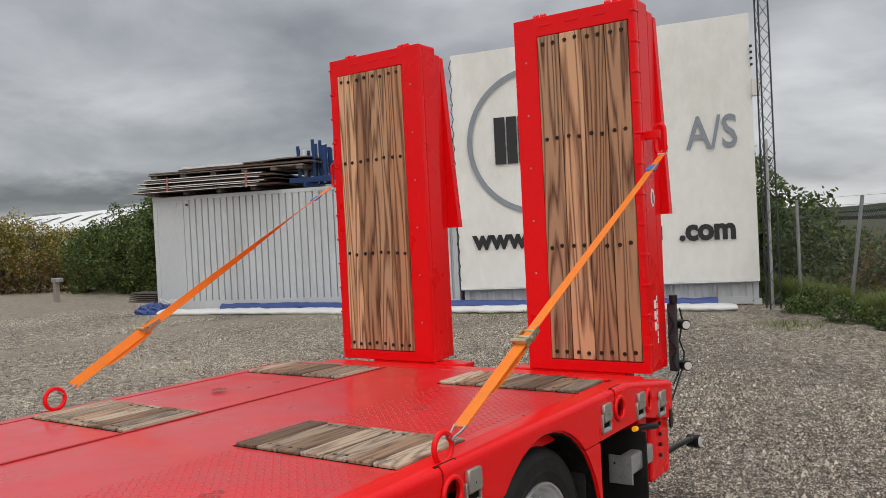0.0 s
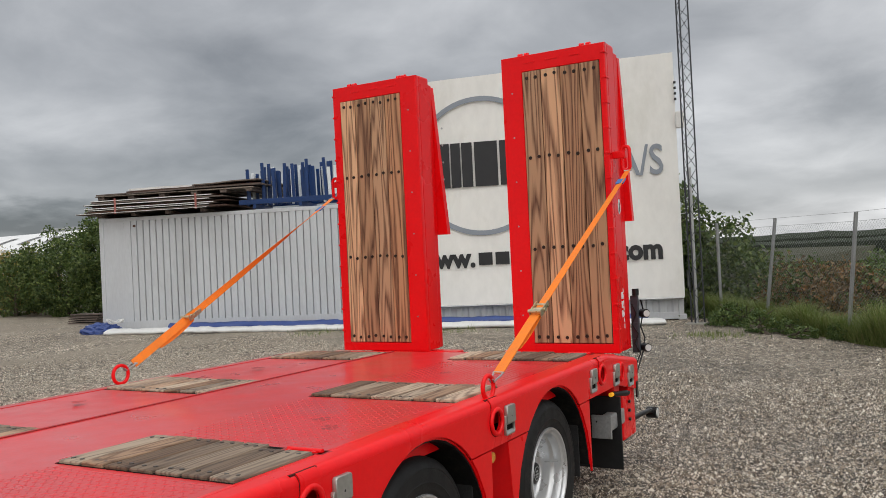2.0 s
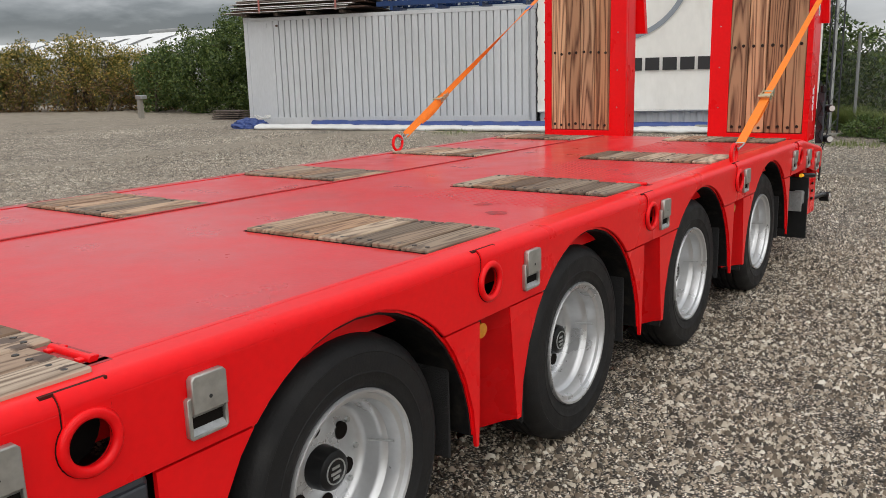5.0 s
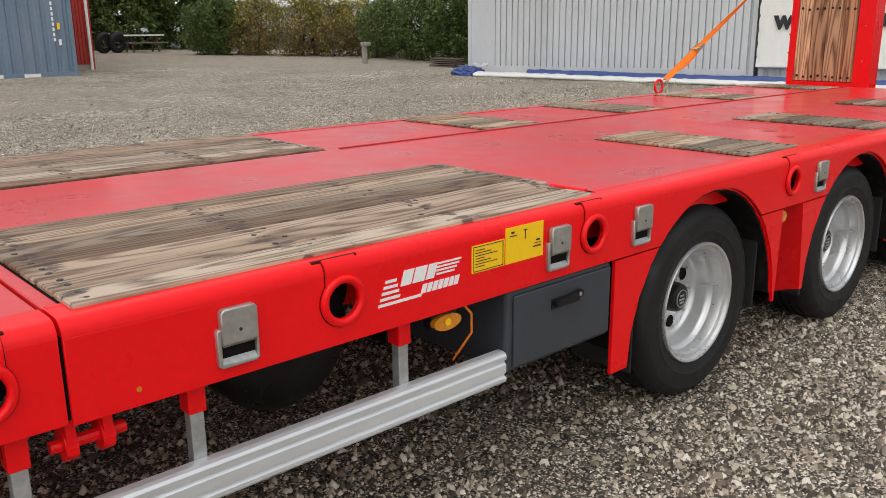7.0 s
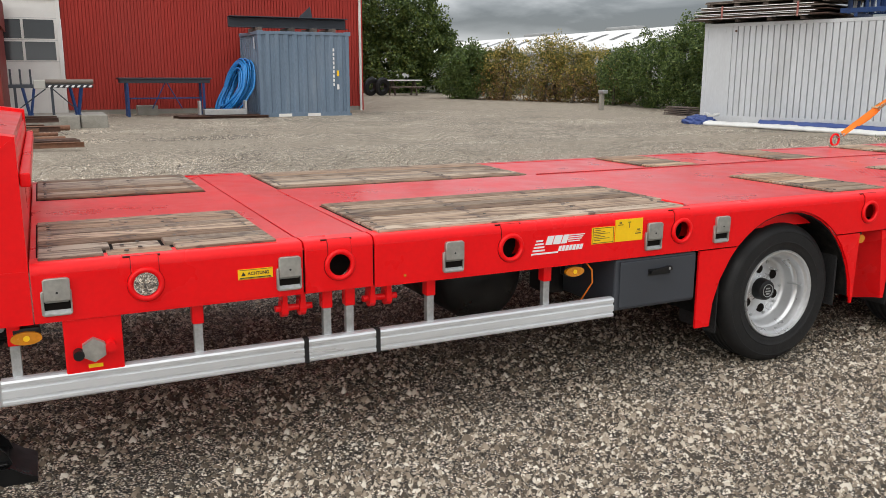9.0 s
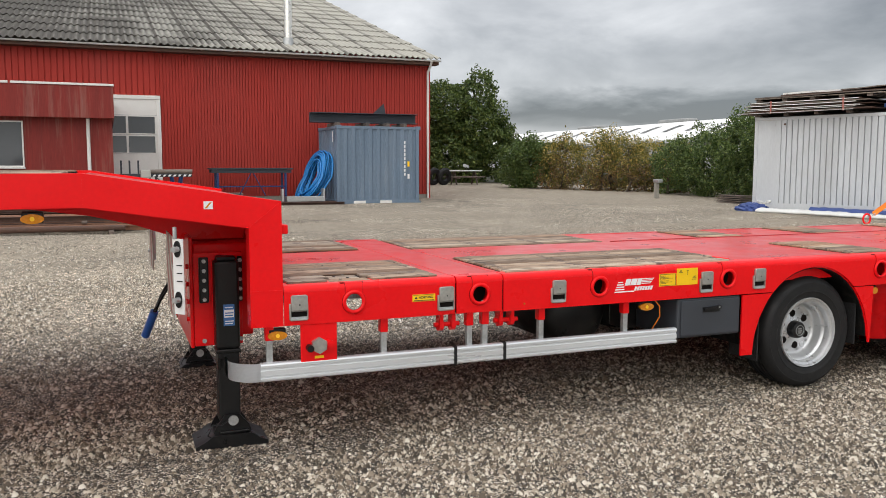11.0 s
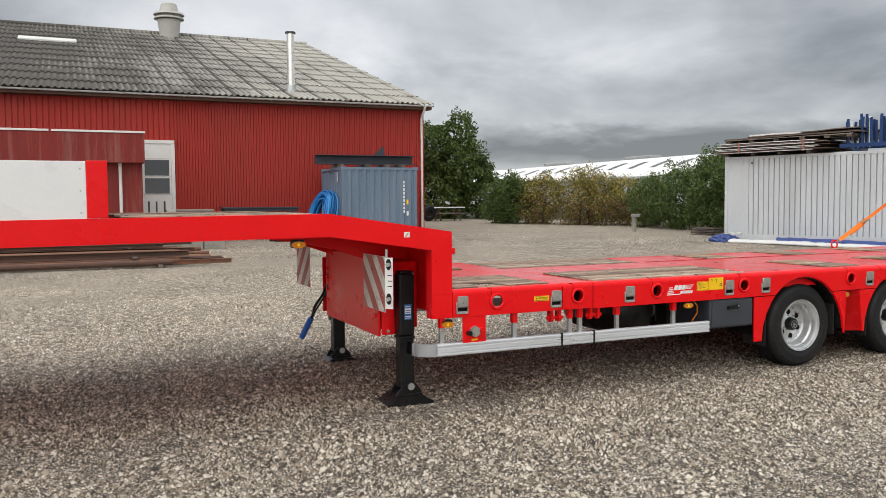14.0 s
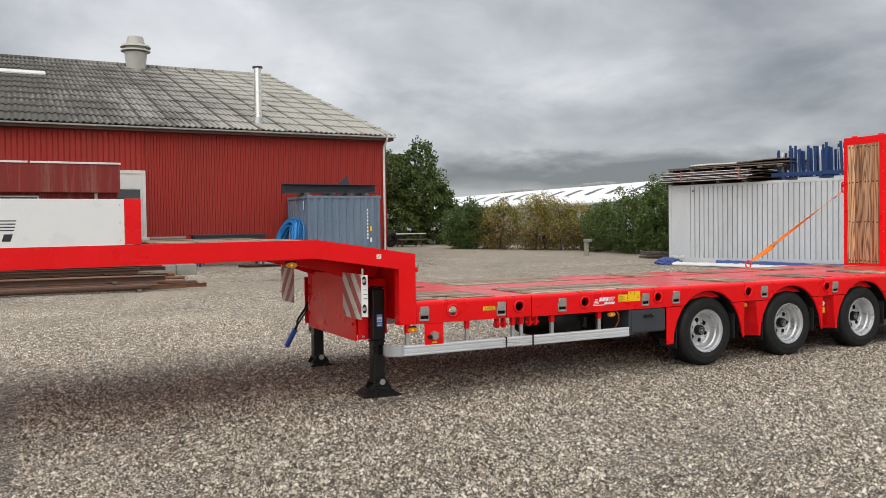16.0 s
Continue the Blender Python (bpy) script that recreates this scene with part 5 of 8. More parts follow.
for side in (1, -1):
    sg = None
    for y0, y1 in ((-4.775, -3.668), (-3.648, -3.352), (-3.332, -2.104)):
        sg = part("side_guard", prism([(flip(SIDE - 0.02 + a, side), b) for a, b in guard], "y", y0, y1), ALU, trailer, "ribbed aluminium side guard rail")
    for y in (-3.668, -3.352):
        part("guard_joint", box(*span(SIDE - 0.04, SIDE - 0.008, side), y, y + 0.02, 0.384, 0.49), RUBBER, trailer)
    # rounded front end that turns inwards
    bm = bmesh.new()
    k = 8
    pts = [(SIDE - 0.012 - 0.15 * (1 - math.cos(t)), -4.775 - 0.15 * math.sin(t)) for t in (math.pi / 2 * i / k for i in range(k + 1))]
    pts += [(SIDE - 0.27, -4.925)]
    prev = None
    for x, y in pts:
        cur = [bm.verts.new((flip(x, side), y, z)) for z in (0.388, 0.487)]
        if prev:
            bm.faces.new((prev[0], cur[0], cur[1], prev[1]))
        prev = cur
    bmesh.ops.solidify(bm, geom=list(bm.faces), thickness=0.008)
    part("guard_end", bm, ALU, trailer, smooth=50)
    for y in (-4.72, -4.08, -3.555, -3.455, -3.08, -2.475):
        p = part("guard_post", box(*span(SIDE - 0.075, SIDE - 0.043, side), y - 0.017, y + 0.017, 0.40, 0.655, 0.003), GALV, trailer, "galvanised side guard post")
        part("post_clamp", box(*span(SIDE - 0.085, SIDE - 0.036, side), y - 0.022, y + 0.022, 0.60, 0.684, 0.004), RED, p)
    # hinge lugs below the sliding joint
    for y in (-3.70, -3.32):
        bm = bmesh.new()
        for d in (-0.045, 0.03):
            box(*span(SIDE - 0.10, SIDE - 0.03, side), y + d, y + d + 0.02, 0.60, 0.684, bm=bm)
            rod((flip(SIDE - 0.065, side), y + d - 0.003, 0.615), (flip(SIDE - 0.065, side), y + d + 0.023, 0.615), 0.036, 16, bm)
        rod((flip(SIDE - 0.065, side), y - 0.07, 0.615), (flip(SIDE - 0.065, side), y + 0.085, 0.615), 0.014, 10, bm)
        part("hinge_lug", bm, RED, trailer, "red hinge lugs with pin")

# marker lamps, control plate, stickers, mark
def under_lamp(y, z, x=SIDE - 0.03):
    base = part("marker_lamp", box(x - 0.05, x - 0.005, y - 0.048, y + 0.048, z - 0.022, z + 0.036, 0.008), BLACK, trailer, "amber side marker lamp on a black base")
    poly = circle(y, z, 0.052, 18, rb=0.024)
    part("lens", prism(poly, "x", x - 0.008, x + 0.010, 0.004), AMBER, base)
    part("bulb_dot", rod((x + 0.0095, y, z), (x + 0.0115, y, z), 0.011, 12), STICKER_Y, base)


under_lamp(-4.68, 0.628)
under_lamp(-2.33, 0.636)
under_lamp(-5.83, 1.275, SIDE - 0.06)
tube_bm = tube([(SIDE - 0.05, -2.26, 0.68), (SIDE - 0.04, -2.22, 0.63), (SIDE - 0.06, -2.2, 0.56), (SIDE - 0.12, -2.22, 0.46)], 0.004, 6)
part("cable", tube_bm, ORANGE, trailer, "orange cable below the bed")

cp = part("control_plate", box(SIDE - 0.02, SIDE - 0.008, -4.56, -4.36, 0.468, 0.682, 0.004), RED, trailer, "red valve panel with knobs")
part("valve_body", prism(circle(-4.462, 0.565, 0.045, 6, start=math.pi / 2, end=2.5 * math.pi), "x", SIDE - 0.008, SIDE + 0.02, 0.004), ZINC, cp)
part("knob", rod((SIDE - 0.008, -4.515, 0.555), (SIDE + 0.035, -4.515, 0.555), 0.019, 14), BLACK, cp, "black push knob")
part("knob", rod((SIDE - 0.008, -4.405, 0.575), (SIDE + 0.035, -4.405, 0.575), 0.019, 14), RED, cp, "red push knob")
part("plate_label", box(SIDE - 0.0085, SIDE - 0.006, -4.485, -4.435, 0.492, 0.506), STICKER_Y, cp)

SX = SIDE + 0.0022
rot_side = Matrix(((0, 0, 1, 0), (1, 0, 0, 0), (0, 1, 0, 0), (0, 0, 0, 1)))


def on_side(y, z, x=SX):
    return Matrix.Translation((x, y, z)) @ rot_side


def side_label(y0, y1, z0, z1, label, bars):
    s = part("sticker", box(SIDE - 0.001, SX, y0, y1, z0, z1), STICKER_Y, trailer, label)
    for a, b, c, d in bars:
        part("printed_bar", box(SX, SX + 0.0008, y0 + a * (y1 - y0), y0 + b * (y1 - y0), z0 + c * (z1 - z0), z0 + d * (z1 - z0)), INK, s)
    return s


side_label(-2.258, -2.127, 0.766, 0.846, "yellow plate sticker with a black border and small print",
           [(0.04, 0.96, 0.93, 0.96), (0.04, 0.96, 0.04, 0.07), (0.04, 0.06, 0.04, 0.96), (0.94, 0.96, 0.04, 0.96)] + [(0.1, 0.1 + 0.2 * (i % 3 + 1.4), 0.8 - 0.1 * i, 0.83 - 0.1 * i) for i in range(7)])
side_label(-2.122, -1.958, 0.766, 0.874, "yellow instruction sticker with small drawings", [(0.1, 0.28, 0.74, 0.77), (0.14, 0.22, 0.82, 0.88), (0.5, 0.52, 0.6, 0.88), (0.46, 0.56, 0.84, 0.87), (0.72, 0.93, 0.3, 0.34), (0.75, 0.93, 0.4, 0.42), (0.8, 0.9, 0.47, 0.52)])
ach = side_label(-3.926, -3.789, 0.768, 0.809, "yellow warning sticker with a triangle", [(0.06, 0.94, 0.12, 0.2), (0.03, 0.97, 0.9, 0.94), (0.03, 0.97, 0.05, 0.08)])
lettering("ACHTUNG", 0.018, on_side(-3.888, 0.785, SX + 0.0008), INK, ach, extrude=0.0004, width=0.95)
part("triangle", prism([(-3.914, 0.783), (-3.896, 0.783), (-3.905, 0.799)], "x", SX, SX + 0.0008), INK, ach)
# white maker's mark drawn as slanted bars and blocks
mk = part("maker_mark", box(SX - 0.001, SX, -2.59, -2.588, 0.74, 0.742), STICKER_W, trailer, "white maker's mark of slanted stripes and blocks")


def slant(y0, y1, z0, z1, parent, mat=STICKER_W, lean=0.35, x=SX):
    d = lean * (z1 - z0)
    bm = prism([(y0, z0), (y1, z0), (y1 + d, z1), (y0 + d, z1)], "x", SIDE - 0.001, x)
    return part("mark_bar", bm, mat, parent)


def maker_mark(parent, y0, z0, w, h, mat=STICKER_W):
    """Stripes to both sides of three tall blocks, and a row of seven small blocks below."""
    for i in range(5):
        z = z0 + h * (0.06 + 0.17 * i)
        slant(y0 + w * (0.0 + 0.022 * i), y0 + w * ((0.50 if i == 0 else 0.26) - 0.012 * i), z, z + h * 0.085, parent, mat)
    for a, b in ((0.26, 0.38), (0.40, 0.54), (0.56, 0.66)):
        slant(y0 + w * a, y0 + w * b, z0 + h * 0.54, z0 + h, parent, mat)
    for i in range(4):
        z = z0 + h * (0.60 + 0.11 * i)
        slant(y0 + w * 0.69, y0 + w * (0.92 + 0.03 * i), z, z + h * 0.055, parent, mat)
    for i in range(7):
        slant(y0 + w * (0.50 + 0.068 * i), y0 + w * (0.552 + 0.068 * i), z0 + h * 0.14, z0 + h * 0.42, parent, mat)


maker_mark(mk, -2.592, 0.738, 0.29, 0.088)
part("reflector_dot", rod((SIDE, -3.22, 0.715), (SIDE + 0.003, -3.22, 0.715), 0.006, 10), AMBER, trailer, "small orange round reflector")

# gooseneck
GN = [(-9.2, 1.470), (-5.61, 1.493), (-4.652, 1.345), (-4.652, 0.682), (-4.822, 0.682), (-4.822, 1.207), (-5.61, 1.328), (-9.2, 1.298)]
for side in (1, -1):
    x0, x1 = span(SIDE - 0.11, SIDE, side)
    bm = prism(GN, "x", x0, x1, 0.020, segs=3)
    part("gooseneck_beam", bm, RED, trailer, smooth=40)
    # weld lines at the bend and the corner
    xa, xb = span(SIDE - 0.002, SIDE + 0.0025, side)
    for (ya, za), (yb, zb) in (((-5.61, 1.485), (-5.61, 1.335)), ((-4.66, 1.335), (-4.815, 1.212)), ((-4.655, 0.872), (-4.82, 0.872))):
        d = Vector((0, yb - ya, zb - za)).normalized().cross(Vector((1, 0, 0))) * 0.004
        bm = prism([(ya + d.y, za + d.z), (yb + d.y, zb + d.z), (yb - d.y, zb - d.z), (ya - d.y, za - d.z)], "x", xa, xb)
        part("weld_seam", bm, RED, trailer)
    # swan-neck webs between, curving down to the box
    x0, x1 = span(-2.42, -2.36, side)
    curve = [(-6.3, 1.305), (-5.9, 1.29), (-5.6, 1.25), (-5.35, 1.19), (-5.095, 1.10), (-4.75, 1.10), (-4.70, 1.30)]
    part("neck_web", prism(curve, "x", x0, x1, 0.004), RED, trailer)
part("neck_deck", box(XO, XI, -9.15, -5.62, 1.40, 1.462, 0.004), RED_DECK, trailer)
bm = prism([(-5.615, 1.40), (-5.615, 1.478), (-4.665, 1.328), (-4.665, 1.25)], "x", XO, XI)
part("neck_slope", bm, RED_DECK, trailer)
part("riser_wall", box(XO, XI, -4.72, -4.655, 0.70, 1.29, 0.004), RED, trailer)
part("riser_lip", box(XO, SIDE - 0.02, -4.65, -4.615, 1.17, 1.22, 0.006), RED, trailer)
part("neck_box", box(-3.40, -2.16, -5.06, -4.73, 0.55, 1.09, 0.01), RED, trailer, "red box-section base of the gooseneck")
part("box_front_plate", box(-3.56, -2.12, -5.085, -5.064, 0.50, 1.13, 0.006), RED, trailer)
for z in (0.66, 0.76, 0.86, 0.96):
    part("plate_bolt", rod((-3.50, -5.10, z), (-3.50, -5.083, z), 0.014, 8), RED, trailer)
    part("plate_bolt", rod((-2.18, -5.10, z), (-2.18, -5.083, z), 0.014, 8), RED, trailer)
for side in (1, -1):
    inlay(*span(-2.55, -1.80, side), -7.0, -5.70, WOOD_OLD, count=6, rows=(0.04, 0.6), seed=23 + side, z=1.484)
part("neck_ring", box(-1.80, -1.70, -6.40, -6.18, 1.462, 1.49, 0.008), RED, trailer, "red folded lashing eye")
part("sticker", box(SIDE + 0.0005, SIDE + 0.0025, -5.045, -5.0, 1.31, 1.35), STICKER_W, trailer, "small white diagram sticker")
part("printed_bar", prism([(-5.04, 1.315), (-5.03, 1.315), (-5.005, 1.345), (-5.015, 1.345)], "x", SIDE + 0.0025, SIDE + 0.0035), AMBER, trailer)

# side and rear boards on the gooseneck
hb = part("headboard_post", box(SIDE - 0.07, SIDE, -7.205, -7.08, 1.487, 1.852, 0.004), RED, trailer, "red corner post of the headboard box")
part("headboard_post", box(2 * CX - SIDE, 2 * CX - SIDE + 0.07, -7.205, -7.08, 1.487, 1.852, 0.004), RED, trailer, "red corner post of the headboard box")
board = part("side_board", box(SIDE - 0.03, SIDE - 0.004, -9.15, -7.207, 1.476, 1.848, 0.003), WHITE, trailer, "white side board with the maker's mark")
part("side_board", box(2 * CX - SIDE + 0.004, 2 * CX - SIDE + 0.03, -9.15, -7.207, 1.476, 1.848, 0.003), WHITE, trailer, "white side board")
part("rear_board", box(2 * CX - SIDE + 0.075, SIDE - 0.075, -7.125, -7.10, 1.476, 1.848, 0.003), ALU, trailer, "bare aluminium board across the neck")


def board_bar(y0, y1, z0, z1):
    part("mark_bar", prism([(y0, z0), (y1, z0), (y1 + 0.3 * (z1 - z0), z1), (y0 + 0.3 * (z1 - z0), z1)], "x", SIDE - 0.005, SIDE - 0.002), INK, board)


for i in range(6):
    board_bar(-8.50 + 0.085 * i, -8.44 + 0.085 * i, 1.525, 1.58)
for i, e in enumerate((-7.99, -7.985, -7.98, -7.975)):
    board_bar(-8.30, e, 1.605 + 0.024 * i, 1.613 + 0.024 * i)
for i in range(3):
    board_bar(-8.62 + 0.12 * i, -8.53 + 0.12 * i, 1.605, 1.70)
for y, z in ((-7.24, 1.52), (-7.24, 1.66), (-7.24, 1.80)):
    part("rivet", rod((SIDE - 0.005, y, z), (SIDE - 0.001, y, z), 0.006, 8), GALV, board)

# landing legs
for side in (1, -1):
    lx = flip(-2.03, side)
    leg = part("landing_leg", box(lx - 0.062, lx + 0.062, -4.963, -4.833, 0.515, 1.005, 0.014), BLACK, trailer, "black telescopic landing leg on a bolted plate")
    part("inner_tube", box(lx - 0.056, lx + 0.056, -4.957, -4.839, 0.10, 0.513, 0.010), BLACK, leg)
    part("tube_collar", box(lx - 0.064, lx + 0.064, -4.965, -4.831, 0.49, 0.512, 0.006), BLACK, leg)
    part("leg_head", box(lx - 0.05, lx + 0.05, -4.95, -4.845, 1.005, 1.03, 0.01), BLACK, leg)
    bm = prism([(-5.095, -0.028), (-4.70, -0.028), (-4.70, -0.008), (-4.745, 0.012), (-4.79, 0.045), (-5.0, 0.045), (-5.05, 0.012), (-5.095, -0.008)], "x", lx - 0.13, lx + 0.13, 0.006)
    part("foot", bm, BLACK, leg, "black rocking foot plate with turned-up ends", smooth=40)
    for d in (-0.085, 0.068):
        part("foot_cheek", prism([(-4.995, 0.045), (-4.785, 0.045), (-4.80, 0.085), (-4.85, 0.145), (-4.93, 0.145), (-4.975, 0.085)], "x", lx + d, lx + d + 0.017, 0.003), BLACK, leg)
    part("foot_step", box(lx - 0.11, lx + 0.11, -4.96, -4.80, 0.046, 0.06, 0.004), BLACK, leg)
    part("foot_pin", rod((lx - 0.10, -4.888, 0.118), (lx + 0.10, -4.888, 0.118), 0.020, 12), GALV, leg, "bright steel pivot pin")
    part("pin_head", rod((lx + 0.10, -4.888, 0.118), (lx + 0.112, -4.888, 0.118), 0.028, 12), GALV, leg)
    part("lock_wire", tube([(lx + 0.105, -4.90, 0.13), (lx + 0.11, -4.95, 0.10), (lx + 0.13, -5.0, 0.11), (lx + 0.12, -5.03, 0.05), (lx + 0.10, -4.99, 0.02), (lx + 0.12, -4.95, 0.03)], 0.004, 6), BLACK, leg, smooth=60)
    part("leg_label", box(*span(-2.03 + 0.0622, -2.03 + 0.064, side), -4.922, -4.862, 0.645, 0.765), BLUE_TAPE, leg, "blue and white rating label")
    part("label_field", box(*span(-2.03 + 0.064, -2.03 + 0.0648, side), -4.918, -4.866, 0.692, 0.735), STICKER_W, leg, "white field of the label")
    for i, z in enumerate((0.655, 0.668, 0.70, 0.714, 0.745)):
        part("printed_bar", box(*span(-2.03 + 0.0648, -2.03 + 0.0655, side), -4.915, -4.872 + 0.004 * (i % 2), z, z + 0.006), BLUE_TAPE if 0.69 < z < 0.73 else STICKER_W, leg)
    part("leg_mount", box(*span(-2.105, -2.093, side), -5.065, -4.80, 0.515, 1.045, 0.004), RED, trailer, "red mounting plate behind the landing leg")
    for yy, w in ((-5.012, 0.026), (-4.815, 0.014)):
        part("mount_flange", box(*span(-2.092, -2.06, side), yy - w, yy + w, 0.765, 1.02, 0.006), BLACK, trailer, "black bolted flange")
        for z in (0.785, 0.838, 0.892, 0.946, 1.0):
            part("mount_bolt", rod((flip(-2.06, side), yy, z), (flip(-2.046, side), yy, z), 0.0115, 6), GALV, trailer)
    for yy in (-5.015, -4.812):
        part("mount_bolt", rod((flip(-2.092, side), yy, 0.545), (flip(-2.078, side), yy, 0.545), 0.013, 6), GALV, trailer)
    # striped warning board on a swing bracket, with a clamp strip at its outer edge
    ax, bx, by = flip(-1.65, side), flip(-2.13, side), -5.198
    z0, z1 = 0.757, 1.172
    wb = part("warning_board", box(min(ax, bx), max(ax, bx), by - 0.003, by + 0.003, z0, z1, 0.001), BOARD_W, trailer, "red and white striped warning board, weathered")
    for i in range(-3, 3):
        # slanted stripes cut off at the board's edges
        pts = []
        k = 24
        for top in (0.0, 0.125):
            row = []
            for j in range(k + 1):
                u = j / k
                row.append((ax + (bx - ax) * u, min(z1 - 0.002, max(z0 + 0.002, z0 + 0.25 * i + 0.48 * u + top))))
            pts.append(row)
        bm = bmesh.new()
        for j in range(k):
            quad = [pts[0][j], pts[0][j + 1], pts[1][j + 1], pts[1][j]]
            if quad[3][1] - quad[0][1] < 1e-4 and quad[2][1] - quad[1][1] < 1e-4:
                continue
            for s in (-1, 1):
                bm.faces.new([bm.verts.new((x, by + s * 0.0036, z)) for x, z in quad])
        bmesh.ops.remove_doubles(bm, verts=bm.verts, dist=0.0003)
        if len(bm.faces):
            part("stripe", bm, REDLENS, wb)
        else:
            bm.free()
    m = Matrix.Translation((ax, by, 0)) @ Matrix.Rotation(radians(46 if side > 0 else 134), 4, "Z")
    strip = [part("edge_strip", box(0.0, 0.062, -0.004, 0.004, 0.785, 1.165, 0.002), WHITE, wb, "pale metal edge strip")]
    out = -1 if side > 0 else 1
    for z in (0.86, 1.115):
        strip.append(part("knob_plate", prism([(0.031 + 0.02 * math.cos(t), z + 0.042 * math.sin(t)) for t in (2 * math.pi * i / 14 for i in range(14))], "y", *sorted((out * 0.004, out * 0.012))), BLACK, wb))
        strip.append(part("knob", rod((0.036, out * 0.012, z), (0.036, out * 0.045, z), 0.0145, 12), GALV, wb, "bright round clamp knob"))
    for z in (0.95, 0.99, 1.03):
        strip.append(part("slot", box(0.022, 0.056, *sorted((out * 0.004, out * 0.006)), z, z + 0.006), INK, wb))
    strip.append(part("hinge_pin", rod((0.012, 0, 1.165), (0.012, 0, 1.225), 0.010, 8), GALV, wb))
    for o in strip:
        o.matrix_local = m
# air hose with its blue coil, hanging at the box
part("air_hose", tube([(-3.50, -5.08, 0.90), (-3.57, -5.06, 0.83), (-3.66, -5.09, 0.69), (-3.74, -5.14, 0.585), (-3.745, -5.155, 0.555), (-3.71, -5.17, 0.525), (-3.68, -5.19, 0.49), (-3.68, -5.205, 0.46)], 0.014, 8), BLACK, trailer, "black air hose", smooth=60)
part("air_hose", tube([(-3.50, -5.085, 0.80), (-3.56, -5.07, 0.74), (-3.62, -5.11, 0.64), (-3.66, -5.16, 0.55), (-3.68, -5.205, 0.46)], 0.009, 8), BLACK, trailer, "black air hose", smooth=60)
part("hose_grip", rod((-3.68, -5.205, 0.465), (-3.80, -5.27, 0.265), 0.030, 12), AIR_BLUE, trailer, "blue plastic grip of the air line", smooth=40)

# rear: tail beam, lamps, bumper, flap, hook
part("tail_beam", box(2 * CX - SIDE + 0.02, SIDE - 0.02, 4.49, 4.60, 0.52, 0.75, 0.01), RED, trailer)
part("tail_bracket", box(SIDE - 0.10, SIDE - 0.03, 4.37, 4.66, 0.275, 0.60, 0.012), RED, trailer)
part("tail_bracket", box(2 * CX - SIDE + 0.03, 2 * CX - SIDE + 0.10, 4.37, 4.66, 0.275, 0.60, 0.012), RED, trailer)
part("tail_strip", box(SIDE - 0.004, SIDE + 0.006, 4.60, 4.64, 0.53, 0.64, 0.003), BLACK, trailer, "black slotted strip at the tail corner")
part("tail_gusset", box(SIDE - 0.10, SIDE - 0.04, 4.235, 4.355, 0.52, 0.672, 0.01), RED, trailer)
for side in (1, -1):
    bb = part("bumper_beam", box(*span(-1.735, -1.665, side), 4.008, 4.37, 0.40, 0.50, 0.012), GALV, trailer, "galvanised under-run beam with a square end plate")
    part("end_plate", box(*span(-1.768, -1.640, side), 3.994, 4.007, 0.370, 0.516, 0.003), GALV, bb)
    # black dot drawn for the hole's shade
    part("plate_hole", rod((flip(-1.735, side), 3.9935, 0.475), (flip(-1.735, side), 3.9945, 0.475), 0.006, 8), INK, bb)
for side in (1, -1):
    part("mud_flap", box(*span(-1.98, -1.64, side), 4.20, 4.215, 0.13, 0.60, 0.005), RUBBER, trailer, "black rubber rear flap")
    for z in (0.40, 0.46, 0.52, 0.58):
        part("rail_bolt", rod((flip(SIDE - 0.03, side), 4.50, z), (flip(SIDE - 0.015, side), 4.50, z), 0.012, 6), BOLT, trailer)
lamp = part("tail_marker", rod((SIDE - 0.04, 4.2, 0.615), (SIDE + 0.01, 4.36, 0.60), 0.018, 12), BLACK, trailer, "rubber-arm marker lamp with an amber lens")
part("lens", rod((SIDE - 0.045, 4.175, 0.615), (SIDE - 0.039, 4.2, 0.615), 0.014, 14), AMBER_LIT, lamp, "glowing amber lens")
part("lamp_arm", tube([(SIDE - 0.1, 4.62, 0.34), (SIDE - 0.06, 4.85, 0.36), (SIDE - 0.05, 5.05, 0.355), (SIDE - 0.045, 5.14, 0.34)], 0.018, 8), BLACK, trailer, "black rubber arm with a round marker lamp at the tail", smooth=60)
end_lamp = part("arm_lamp", rod((SIDE - 0.085, 5.16, 0.325), (SIDE - 0.01, 5.15, 0.325), 0.042, 14), BLACK, trailer, "round black lamp housing")
part("lens", rod((SIDE - 0.01, 5.15, 0.325), (SIDE - 0.002, 5.15, 0.325), 0.032, 14), LAMPGLASS, end_lamp)
tl = part("tail_lamp_board", box(-1.775, -1.715, 4.985, 5.01, 0.79, 1.21, 0.008), PLASTIC, trailer, "black lamp board behind the ramp")
for z in (0.828, 1.078):
    w = part("work_lamp", rod((-1.705, 5.03, z), (-1.66, 4.99, z), 0.032, 14), BLACK, tl, "small round work lamp")
    part("lens", rod((-1.66, 4.99, z), (-1.655, 4.984, z), 0.024, 14), LAMPGLASS, w)
part("lamp_cap", rod((-1.735, 4.995, 1.21), (-1.735, 4.995, 1.26), 0.025, 12), BLACK, tl)
part("lamp_cable", tube([(-1.70, 5.0, 1.18), (-1.69, 5.02, 1.10), (-1.715, 5.02, 0.98), (-1.685, 5.01, 0.90), (-1.70, 5.0, 0.80), (-1.71, 4.9, 0.70), (-1.70, 4.72, 0.60)], 0.006, 6), BLACK, tl, smooth=60)
